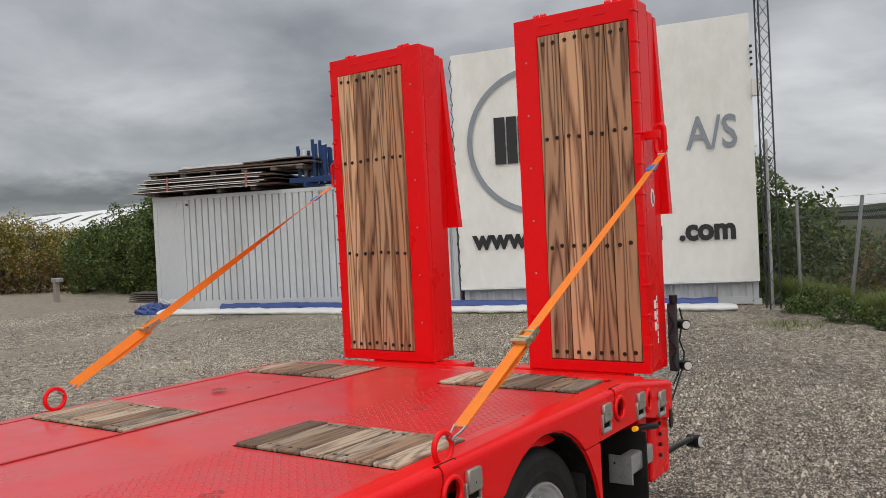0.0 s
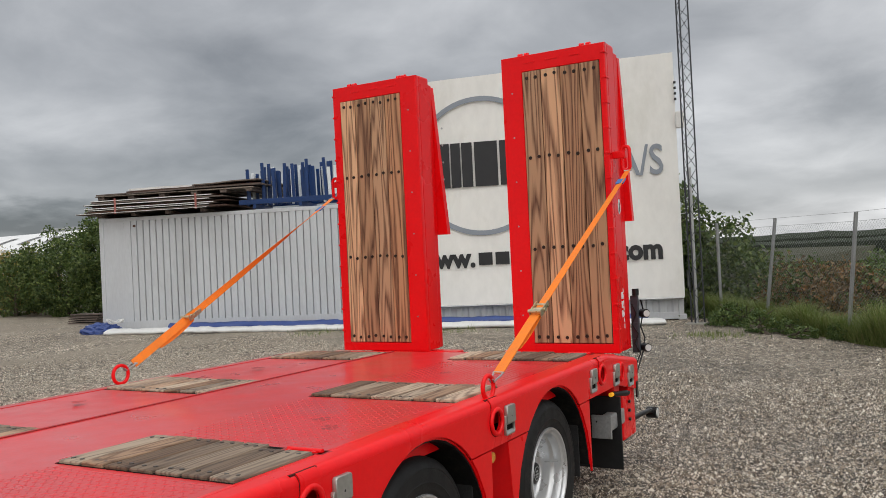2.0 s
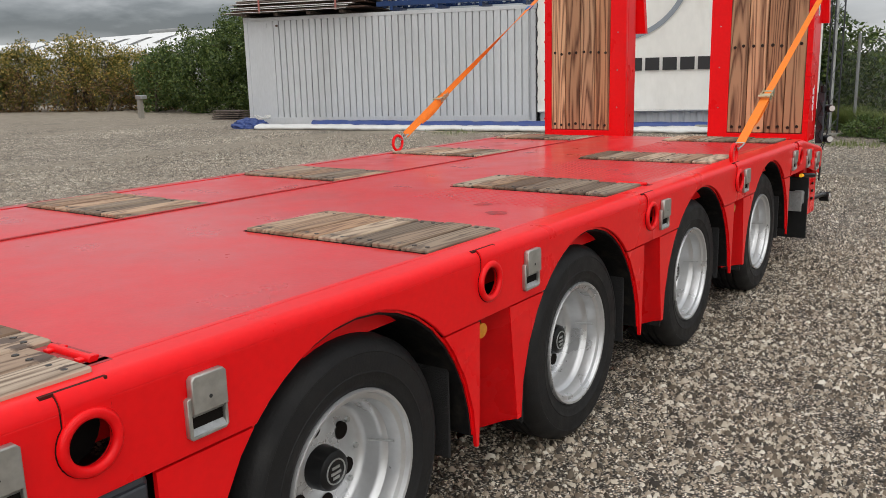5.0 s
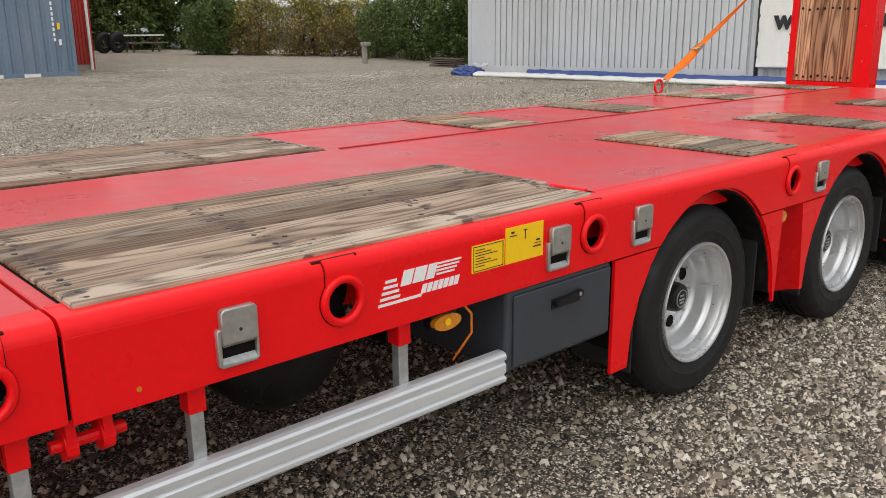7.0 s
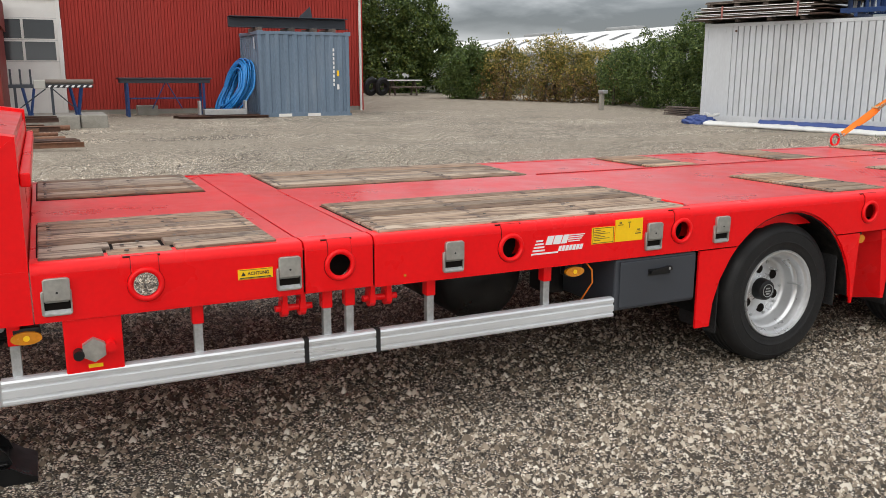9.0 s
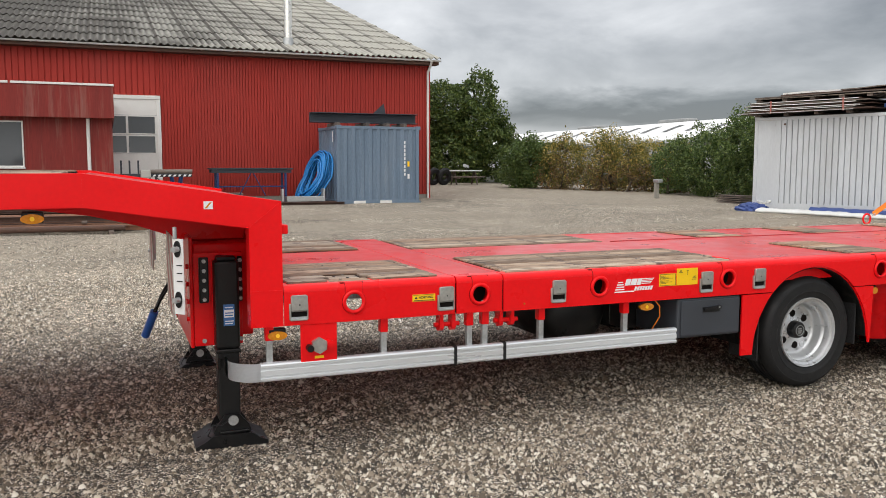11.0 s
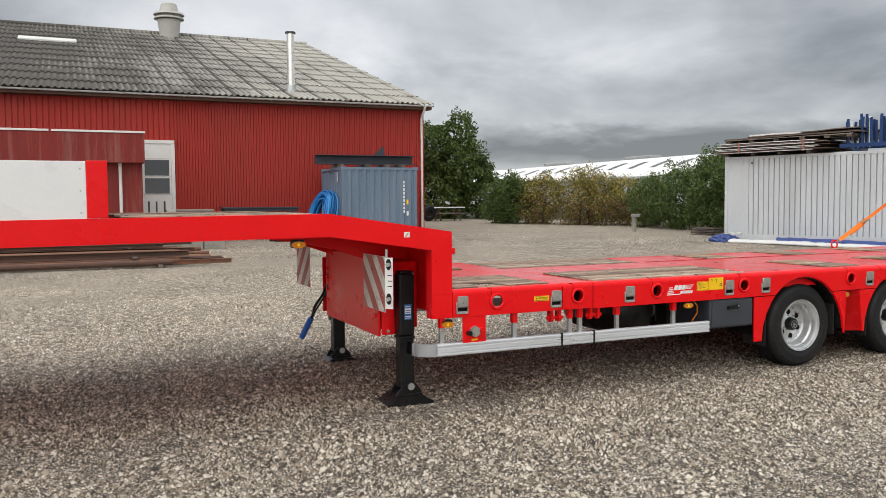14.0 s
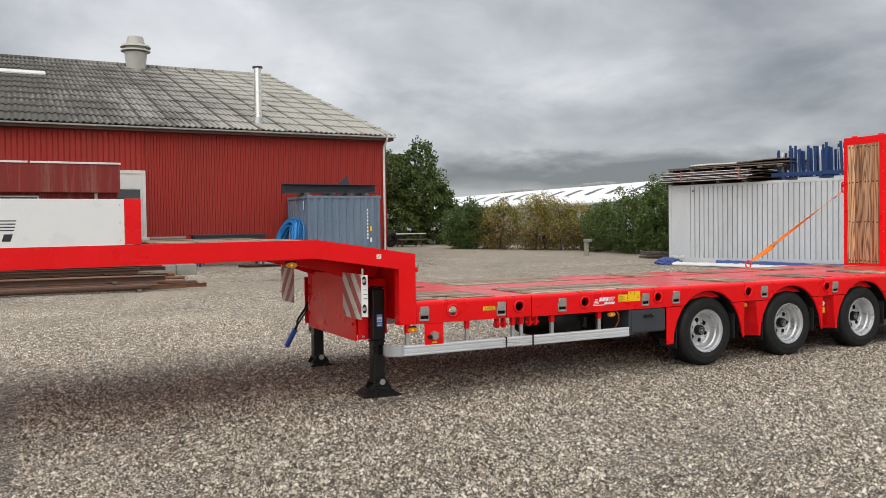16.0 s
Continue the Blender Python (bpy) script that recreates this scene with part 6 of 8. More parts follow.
part("lamp_cable", tube([(-1.76, 4.975, 1.15), (-1.73, 4.97, 1.08), (-1.765, 4.97, 1.0), (-1.72, 4.97, 0.93), (-1.75, 4.97, 0.86), (-1.71, 4.97, 0.79), (-1.73, 4.92, 0.72)], 0.005, 6), BLACK, tl, smooth=60)
for z in (0.85, 0.97, 1.09):
    part("lamp_cell", box(-1.768, -1.722, 4.978, 4.986, z - 0.045, z + 0.045, 0.004), PLASTIC, tl, "dark lamp cell")
for side in (1, -1):
    bx = flip(-2.35, side)
    part("hinge_block", box(bx - 0.36, bx + 0.42, 4.66, 4.80, 0.66, 0.822, 0.008), RED, trailer)
    part("ramp_hinge", rod((bx - 0.35, 4.66, 0.77), (bx + 0.5, 4.66, 0.77), 0.035, 14), RED, trailer)

# ramps
def ramp_at(x0, x1, wx0, wx1, outer):
    """A folded ramp standing up: hollow red frame, timber facing, folded flap behind. outer: +1 when its outer flank is at larger x."""
    y0, z0, z1 = 4.64, 0.825, 3.02
    w0, w1, wz0, wz1 = wx0, wx1, 0.892, 2.900
    frame_out = [(x0, z0), (x1, z0), (x1, z1), (x0, z1)]
    hole = [(w0, wz0), (w1, wz0), (w1, wz1), (w0, wz1)]
    r = part("ramp", plate(frame_out, [hole], "y", y0, y0 + 0.05, 0.006), RED, trailer, "red steel loading ramp folded upright, faced with timber", smooth=40)
    xo, xi = (x1, x0) if outer > 0 else (x0, x1)
    s = outer
    # flanks: upright cheeks with stiffening ribs
    for x, d in ((x0, 0.03), (x1 - 0.03, 0.03)):
        part("flank", box(x, x + d, y0 + 0.052, y0 + 0.205, z0 + 0.004, z1 - 0.004, 0.006), RED, r)
    part("backing", box(x0 + 0.03, x1 - 0.03, y0 + 0.10, y0 + 0.19, z0 + 0.01, z1 - 0.01), RED, r)
    part("top_cap", box(x0 + 0.002, x1 - 0.002, y0 + 0.052, y0 + 0.205, z1 - 0.03, z1 + 0.004, 0.008), RED, r)
    for i in range(12):
        z = z0 + 0.16 + i * 0.178
        a, b = sorted((xo - s * 0.028, xo + s * 0.006))
        part("rib", box(a, b, y0 - 0.006, y0 + 0.06, z, z + 0.014, 0.003), RED, r)
    # folded half behind
    a, b = sorted((xo - s * 0.01, xi + s * 0.05)) if outer > 0 else (x0 + 0.02, x1 - 0.04)
    part("folded_half", box(a, b, y0 + 0.232, y0 + 0.325, z0 + 0.0, z1 - 0.03, 0.008), RED, r)
    # near-black filler gives the space between the halves its shade
    part("fold_gap", box(x0 + 0.05, x1 - 0.05, y0 + 0.206, y0 + 0.231, z0 + 0.03, z1 - 0.06), GAP_SHADE, r, "dark filler painting the shade between the folded halves")
    # the flap's free edge runs slantwise and stands past the ramp's flank
    free = [(-1.86, 2.97), (-1.775, 2.97), (-1.722, 1.76), (-1.86, 1.76)] if outer > 0 else [(-3.50, 2.98), (-3.37, 2.98), (-3.268, 1.75), (-3.50, 1.75)]
    part("folded_flap", prism(free, "y", y0 + 0.328, y0 + 0.378, 0.008), RED, r)
    inner = x1 if outer < 0 else x0
    for z in (2.2, 2.34, 2.48, 2.62):
        bx0 = inner + 0.052 if outer < 0 else inner - 0.055
        part("flap_bolt", rod((bx0, y0 + 0.30, z), (bx0 + 0.008, y0 + 0.30, z), 0.008, 6), GALV, r)
    # cast slots and top pins
    for i in range(3):
        c = x0 + (x1 - x0) * (0.28 + 0.22 * i)
        part("slot", box(c - 0.045, c + 0.045, y0 - 0.004, y0 + 0.002, z1 - 0.06, z1 - 0.05, 0.001), RED, r)
    for c in (0.2, 0.8):
        cx = x0 + (x1 - x0) * c
        for d in (-0.025, 0.025):
            part("top_pin", rod((cx + d - 0.015, y0 + 0.06, z1 + 0.01), (cx + d + 0.015, y0 + 0.06, z1 + 0.01), 0.022, 10), RED, r)
    for i in range(6):
        z = 1.1 + i * 0.33
        xx = (w0 + x0) / 2 if (w0 - x0) > (x1 - w1) else (w1 + x1) / 2
        part("rivet", rod((xx, y0 - 0.004, z), (xx, y0, z), 0.006, 8), GALV, r)
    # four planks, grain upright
    # near-black sheet paints the shade between the ramp planks
    part("timber_backing", box(w0 - 0.004, w1 + 0.004, y0 + 0.03, y0 + 0.045, wz0 - 0.004, wz1 + 0.004), GAP_SHADE, r)
    w = (w1 - w0) / 4
    rr = random.Random(int(x0 * 100))
    for i in range(4):
        p = plank(r, 0, w - 0.006, 0, wz1 - wz0 - 0.008, 0, 0.028, WOOD_NEW)
        p.rotation_euler = (radians(90), 0, 0)
        p.location = (w0 + (i + 0.5) * w, y0 + 0.008 + rr.uniform(0, 0.004), (wz0 + wz1) / 2)
        for z in (wz0 + 0.05, wz0 + 0.70, wz0 + 1.37, wz1 - 0.05):
            for u in (0.27, 0.73):
                b = bolt(r, w0 + (i + u) * w, y0 - 0.0065, z + rr.uniform(-0.008, 0.008))
                b.rotation_euler = (radians(90), 0, 0)
                b.scale = (1.5, 1.5, 2.0)
    # oblong lashing loop on the outer flank
    hx = xo + s * 0.085
    loop = [(hx + 0.028 * math.cos(t), y0 + 0.10, 2.195 + (0.055 if math.sin(t) > 0 else -0.055) + 0.03 * math.sin(t)) for t in (2 * math.pi * (i + 0.5) / 16 for i in range(16))]
    part("lashing_loop", tube(loop, 0.013, 8, closed=True), RED, r, smooth=60)
    part("loop_lug", box(min(xo, hx) - 0.004, max(xo, hx) - 0.0, y0 + 0.085, y0 + 0.115, 2.20, 2.25, 0.005), RED, r)
    return r


near_ramp = ramp_at(-2.565, -1.765, -2.402, -1.808, 1)
ramp_at(-4.128, -3.318, -4.055, -3.468, -1)
part("sticker", prism(circle(4.80, 1.86, 0.028, 16, rb=0.055), "x", -1.7648, -1.7625), STICKER_W, near_ramp, "oval white no-standing sticker")
part("printed_bar", box(-1.7625, -1.7615, 4.792, 4.808, 1.825, 1.89), INK, near_ramp)
for i in range(7):
    part("mark_bar", box(-1.7648, -1.7625, 4.785, 4.797, 0.99 + 0.042 * i, 1.022 + 0.042 * i), STICKER_W, near_ramp)
for i in range(3):
    part("mark_bar", box(-1.7648, -1.7625, 4.745, 4.775, 1.07 + 0.065 * i, 1.12 + 0.065 * i), STICKER_W, near_ramp)

# standing lashing rings on the deck
for side in (1, -1):
    rx = flip(-1.692, side)
    bm = tube([(rx, 2.42 + 0.02 * s, DECK - 0.01) if k == 0 else (rx, 2.40 + 0.055 * math.cos(t), DECK + 0.045 + 0.055 * math.sin(t)) for k, (t, s) in enumerate([(2 * math.pi * i / 18 - math.pi / 2, 0) for i in range(18)])], 0.011, 8, closed=True)
    part("deck_ring", bm, RED, trailer, "red steel lashing ring standing on the deck", smooth=60)

# ---- ratchet straps ----
def strap(a, b, t_ratchet, label, turn=0.0):
    st = empty("ratchet_strap", label, "strap", "straps holding the ramps")
    a, b = Vector(a), Vector(b)
    d = (b - a).normalized()
    u = Vector((1, 0, 0)) - Vector((1, 0, 0)).dot(d) * d
    u.normalize()
    n = u.cross(d)

    def ribbon(p, q, w, th, twist=0.0, sag=0.0, k=14, base=0.0):
        bm = bmesh.new()
        prev = None
        for i in range(k + 1):
            f = i / k
            c = p.lerp(q, f) - Vector((0, 0, sag * 4 * f * (1 - f)))
            ang = base + twist * f
            uu = u * math.cos(ang) + n * math.sin(ang)
            nn = n * math.cos(ang) - u * math.sin(ang)
            cur = [bm.verts.new(c + uu * sx * w / 2 + nn * sy * th / 2) for sx, sy in ((-1, -1), (1, -1), (1, 1), (-1, 1))]
            if prev:
                for j in range(4):
                    bm.faces.new((prev[j], prev[(j + 1) % 4], cur[(j + 1) % 4], cur[j]))
            else:
                bm.faces.new(cur)
            prev = cur
        bm.faces.new(prev[::-1])
        return bm

    m = a.lerp(b, t_ratchet)
    part("webbing", ribbon(a + d * 0.06, m, 0.052, 0.006, base=turn), ORANGE, st, "doubled orange webbing", smooth=30)
    part("webbing", ribbon(m, b - d * 0.06, 0.045, 0.003, twist=(0.25 if a.x > CX else -2.13), base=turn), ORANGE, st, smooth=30)
    part("webbing_tail", ribbon(a.lerp(b, t_ratchet * 0.45) - n * 0.012, m - n * 0.012, 0.05, 0.004, sag=0.015, base=turn), ORANGE, st, "loose orange webbing tail", smooth=30)
    part("label_sleeve", ribbon(b - d * 0.30, b - d * 0.22, 0.055, 0.008, twist=0.02), BLUE_TAPE, st, "blue label sleeve")
    rat = bmesh.new()
    for s in (-1, 1):
        c0, c1 = m - d * 0.055 + u * s * 0.031, m + d * 0.07 + u * s * 0.031
        quad = [c0 - n * 0.012, c1 - n * 0.012, c1 + n * 0.016, c0 + n * 0.022]
        o = u * 0.002
        vs = [rat.verts.new(q + o * k) for k in (-1, 1) for q in quad]
        for f in ((0, 1, 2, 3), (7, 6, 5, 4), (0, 4, 5, 1), (1, 5, 6, 2), (2, 6, 7, 3), (3, 7, 4, 0)):
            rat.faces.new([vs[i] for i in f])
    rod(m - u * 0.040, m + u * 0.040, 0.012, 10, rat)
    rod(m + d * 0.05 - u * 0.034, m + d * 0.05 + u * 0.034, 0.008, 8, rat)
    rod(m - d * 0.05 + n * 0.02 - u * 0.036, m - d * 0.05 + n * 0.02 + u * 0.036, 0.010, 8, rat)
    part("ratchet", rat, BRASS, st, "yellow-zinc ratchet tensioner")
    for p, q in ((a, a + d * 0.065), (b, b - d * 0.065)):
        bm = bmesh.new()
        e = (q - p).normalized()
        for s in (-1, 1):
            tube([q + u * s * 0.024, q + u * s * 0.02 - e * 0.03, p + u * s * 0.011 + e * 0.01, p + u * s * 0.009 - e * 0.012, p + u * s * 0.009 - e * 0.018 + n * 0.02], 0.0045, 6, bm)
        rod(q - u * 0.028, q + u * 0.028, 0.005, 6, bm)
        part("hook", bm, GALV, st, "bent wire hook", smooth=60)


strap((-1.688, 2.45, 0.965), (-1.665, 4.78, 2.135), 0.245, "orange ratchet strap from the deck ring to the ramp")
strap((2 * CX + 1.688, 2.45, 0.965), (-4.25, 4.78, 2.135), 0.24, "orange ratchet strap, twisted, from deck ring to ramp", -1.05)

# ---- the yard's far side ----
YP, YA = Vector((-17.3, 12.75, 0)), radians(18.5)
YARD = Matrix.Translation(YP) @ Matrix.Rotation(YA, 4, "Z")  # u along the container row, v away from the yard


def wave_wall(u0, u1, z0, z1, y, pitch=0.28, depth=0.036, flat=0.35, axis="x", bm=None, groove=False):
    """Trapezoid sheet along u, as one strip from z0 to z1; the ribs stand towards smaller y."""
    bm = bm or bmesh.new()
    pts = []
    u = u0
    k = 0
    while u < u1:
        for f, d in (((0.0, 0), (0.13, 0), (0.17, -depth), (0.96, -depth)) if groove else ((0.0, 0), (flat, 0), (0.5, -depth), (0.5 + flat, -depth))):
            if u + f * pitch < u1:
                pts.append((u + f * pitch, y + d))
        u += pitch
    pts.append((u1, y))
    prev = None
    for a, b in pts:
        co = ((a, b, z0), (a, b, z1)) if axis == "x" else ((b, a, z0), (b, a, z1))
        cur = [bm.verts.new(c) for c in co]
        if prev:
            bm.faces.new((prev[0], cur[0], cur[1], prev[1]))
        prev = cur
    return bm


def container(name, label, m, length, depth, height, paint, pitch=0.28, rib=0.036, flat_ends=0.0, group="", groove=False):
    """Corrugated walls in a frame of corner posts and rails; u along the front, v back, z up."""
    c = empty(name, label, "container", group)
    c.matrix_world = m
    h = height
    sides = bmesh.new()
    wave_wall(0.10 + flat_ends, length - 0.1, 0.16, h - 0.10, 0.028 + rib * 0.7 if groove else 0.045, pitch, rib, bm=sides, groove=groove)
    part("front_wall", sides, paint, c)
    bm = wave_wall(0.10, length - 0.1, 0.16, h - 0.10, depth - 0.03, pitch, 0.03)
    part("back_wall", bm, paint, c)
    for x, s in ((0.03, 1), (length - 0.03, -1)):
        bm = wave_wall(0.10, depth - 0.1, 0.16, h - 0.10, x + s * 0.04, pitch, s * 0.035, axis="y")
        part("end_wall", bm, paint, c)
    part("roof", box(0.02, length - 0.02, 0.02, depth - 0.02, h - 0.06, h - 0.02), paint, c)
    part("floor", box(0.02, length - 0.02, 0.03, depth - 0.03, 0.10, 0.16), paint, c)
    for x in (0, length - 0.11):
        for y in (0, depth - 0.11):
            part("corner_post", box(x, x + 0.11, y, y + 0.11, 0.12, h - 0.12, 0.008), paint, c)
            for z in (0, h - 0.118):
                part("corner_casting", box(x - 0.006, x + 0.165, y - 0.006, y + 0.165, z, z + 0.118, 0.01), paint, c)
    for y in (0.0, depth - 0.07):
        part("top_rail", box(0.11, length - 0.11, y, y + 0.07, h - 0.11, h - 0.02, 0.008), paint, c)
        part("bottom_rail", box(0.11, length - 0.11, y, y + 0.06, 0.02, 0.17, 0.008), paint, c)
    for x in (0.0, length - 0.07):
        part("top_rail", box(x, x + 0.07, 0.11, depth - 0.11, h - 0.11, h - 0.02, 0.008), paint, c)
        part("bottom_rail", box(x, x + 0.06, 0.11, depth - 0.11, 0.02, 0.17, 0.008), paint, c)
    return c


GCZ = 0.13
grey = container("shipping_container", "light grey corrugated storage container with scuffed paint", YARD @ Matrix.Translation((0, 0, GCZ)), 7.66, 2.44, 2.86, CONT_GREY, pitch=0.171, rib=0.055, flat_ends=0.72, groove=True)
part("flat_panel", box(0.10, 0.83, 0.02, 0.045, 0.16, 2.76), CONT_GREY, grey)
part("base_strip", box(0.11, 7.5, -0.012, 0.0, 0.03, 0.30, 0.004), CONT_GREY, grey)
part("label_plate", box(0.55, 0.66, 0.006, 0.02, 2.58, 2.70, 0.004), CONT_GREY, grey)
part("lift_eye", rod((0.95, -0.02, 2.62), (0.95, 0.02, 2.62), 0.03, 10), RUST, grey)
base = container("shipping_container", "blue-grey container beneath the white tarpaulin hall", YARD @ Matrix.Translation((7.76, 0.04, 0.02)), 6.06, 2.44, 2.55, CONT_GREY, pitch=0.28)
for u in (2.2, 4.35, 5.2):
    part("lock_bar", box(u, u + 0.05, -0.04, -0.006, 0.05, 0.50, 0.004), GALV, base)

# tarpaulin hall: its end wall hangs before the containers
hall = empty("tarpaulin_hall", "white tarpaulin storage hall with printed lettering, over containers", "storage hall")
hall.matrix_world = YARD


def tarp_sheet():
    bm = bmesh.new()
    r = random.Random(4)
    nx, nz = 60, 44
    grid = []
    for i in range(nx + 1):
        row = []
        for j in range(nz + 1):
            u, w = i / nx, j / nz
            top = 5.60 + 0.20 * u
            z = 0.50 + (top - 0.50) * w
            y = -0.07 + 0.018 * noise.noise((u * 7, w * 2, 1)) + 0.012 * noise.noise((u * 22, w * 5, 7)) - 0.01 * math.sin(w * math.pi)
            if j == 0:
                z += 0.015 * math.sin(i * 2.1)
            row.append(bm.verts.new((7.71 + 6.13 * u, y, z)))
        grid.append(row)
    for i in range(nx):
        for j in range(nz):
            bm.faces.new((grid[i][j], grid[i + 1][j], grid[i + 1][j + 1], grid[i][j + 1]))
    part("end_wall", bm, TARP, hall, "white tarpaulin end wall, slightly stained", smooth=80)


tarp_sheet()
part("side_wall", box(13.80, 13.84, -0.02, 9.0, 0.50, 5.76, 0.01), TARP, hall)
part("side_wall", box(7.715, 7.75, -0.02, 9.0, 2.60, 5.58, 0.01), TARP, hall)
part("roof", prism([(7.715, 5.56), (13.84, 5.76), (13.84, 5.80), (7.715, 5.60)], "y", -0.03, 9.0), TARP, hall)
part("hem_tube", rod((7.75, -0.10, 0.50), (13.80, -0.10, 0.50), 0.022, 8), GALV, hall)
part("edge_rope", tube([(7.70 + 0.025 * (-1) ** i, -0.09, 5.5 - i * 0.16) for i in range(31)], 0.009, 5), INK, hall, "black zig-zag lacing rope")
part("junction_box", box(13.83, 14.0, -0.16, -0.04, 4.15, 4.50, 0.01), WHITE_TRIM, hall, "white electrical box")
for i in range(4):
    part("insulator", box(13.82, 13.87, -0.14, -0.10, 4.75 + 0.12 * i, 4.80 + 0.12 * i, 0.004), INK, hall)


def on_hall(u, z, y=-0.118):
    return Matrix.Translation((u, y, z)) @ Matrix.Rotation(radians(90), 4, "X")


cu_, cz_, r0, r1 = 9.58, 3.63, 1.455, 1.565
bm2 = plate(circle(cu_, cz_, r1, 64), [circle(cu_, cz_, r0, 64)], "y", -0.122, -0.118, 0.0005)
part("printed_ring", bm2, GREY_INK, hall, "large grey printed ring")
# the company's mark as plain dark blocks
for a, b in ((8.62, 8.86), (8.89, 9.11), (9.14, 9.38), (9.43, 9.95), (10.0, 10.5), (10.7, 11.25), (11.35, 11.9)):
    part("mark_block", box(a, b, -0.121, -0.118, 3.17, 4.17), INK, hall, "plain black block of the printed mark")
lettering("A/S", 0.92, on_hall(12.56, 3.20), GREY_INK, hall, "printed_letters", width=0.76, label="grey printed letters", bold=0.012)
lettering("www.", 0.58, on_hall(8.06, 1.38), INK, hall, "printed_letters", width=0.93, label="black printed letters", bold=0.045)
for i in range(7):
    part("mark_block", box(9.42 + 0.38 * i, 9.73 + 0.38 * i, -0.121, -0.118, 1.40, 1.68), INK, hall, "plain black block of the printed address")
lettering(".com", 0.60, on_hall(12.34, 1.38), INK, hall, "printed_letters", width=0.92, label="black printed letters", bold=0.045)

# rolled tarpaulins at the foot of the containers
for u0, u1, v, z, mat, r, label in ((0.75, 13.3, -0.86, 0.30, TARP_WHITE, 0.27, "long dirty white tarpaulin spread flat on the gravel"), (2.0, 13.0, -0.36, 0.75, TARP_BLUE, 0.17, "folded blue tarpaulin along the containers")):
    bm = bmesh.new()
    rr = random.Random(int(u0 * 10))
    k = max(6, int((u1 - u0) * 8))
    pts = []
    for i in range(k + 1):
        u = u0 + (u1 - u0) * i / k
        w = YARD @ Vector((u, v + 0.12 * noise.noise((u * 0.9, v, 0)), 0))
        pts.append((w.x, w.y, ground_z(w.x, w.y) + r * 0.55 + 0.02 * noise.noise((u * 3, v, 2))))
    tube(pts, r, 14, bm)
    for vert in bm.verts:
        vert.co.z = max(vert.co.z, ground_z(vert.co.x, vert.co.y) - 0.01)
        g = ground_z(vert.co.x, vert.co.y)
        vert.co.z = g + (vert.co.z - g) * z
        vert.co += Vector((1, 1, 0.6)) * 0.035 * noise.noise(vert.co * 3.0) + Vector((0.6, 0.6, 0.8)) * 0.02 * noise.noise(vert.co * 9.0)
    tagged(part("rolled_tarpaulin", bm, mat, None, smooth=80), label, "tarpaulin")
# bunched blue sheet with a white rope at the container's corner
bm = bmesh.new()
bmesh.ops.create_icosphere(bm, subdivisions=5, radius=1.0)
spot = YARD @ Vector((0.32, -0.55, 0))
spot.z = ground_z(spot.x, spot.y)
for v in bm.verts:
    fold = 1 + 0.28 * abs(noise.noise(v.co * 2.2)) - 0.30 * abs(noise.noise(v.co * 5.0 + Vector((3, 1, 2))))
    c = Vector((v.co.x * 0.52, v.co.y * 0.30, max(-0.05, v.co.z * 0.24))) * fold
    v.co = spot + Matrix.Rotation(YA, 3, "Z") @ c
bunch = part("bunched_tarpaulin", bm, TARP_BLUE, None, smooth=80)
tagged(bunch, "bunched blue tarpaulin on the gravel at the container corner", "tarpaulin")
rope = [spot + Vector((0.35 + 0.22 * math.cos(t) * (1 + 0.2 * math.sin(3.3 * t)), 0.1 + 0.12 * math.sin(t), 0.27 + 0.05 * math.sin(2.1 * t))) for t in (0.35 * i for i in range(60))]
tagged(part("rope", tube(rope, 0.012, 6), TARP_WHITE, None, smooth=60), "coil of white rope on the blue tarpaulin", "rope")
for k, (du, l, h, mat) in enumerate(((0, 0.7, 0.16, CONCRETE), (0.9, 1.0, 0.09, WHITE_TRIM))):
    p = YARD @ Vector((11.3 + du, -0.8, 0))
    b = part("paving_block", box(0, l, 0, 0.4, 0, h, 0.02), mat, None)
    b.matrix_world = Matrix.Translation((p.x, p.y, ground_z(p.x, p.y) - 0.01)) @ Matrix.Rotation(YA, 4, "Z")
    tagged(b, "pale concrete block lying on the gravel by the hall", "block")

# boards piled on the container
GT = GCZ + 2.865


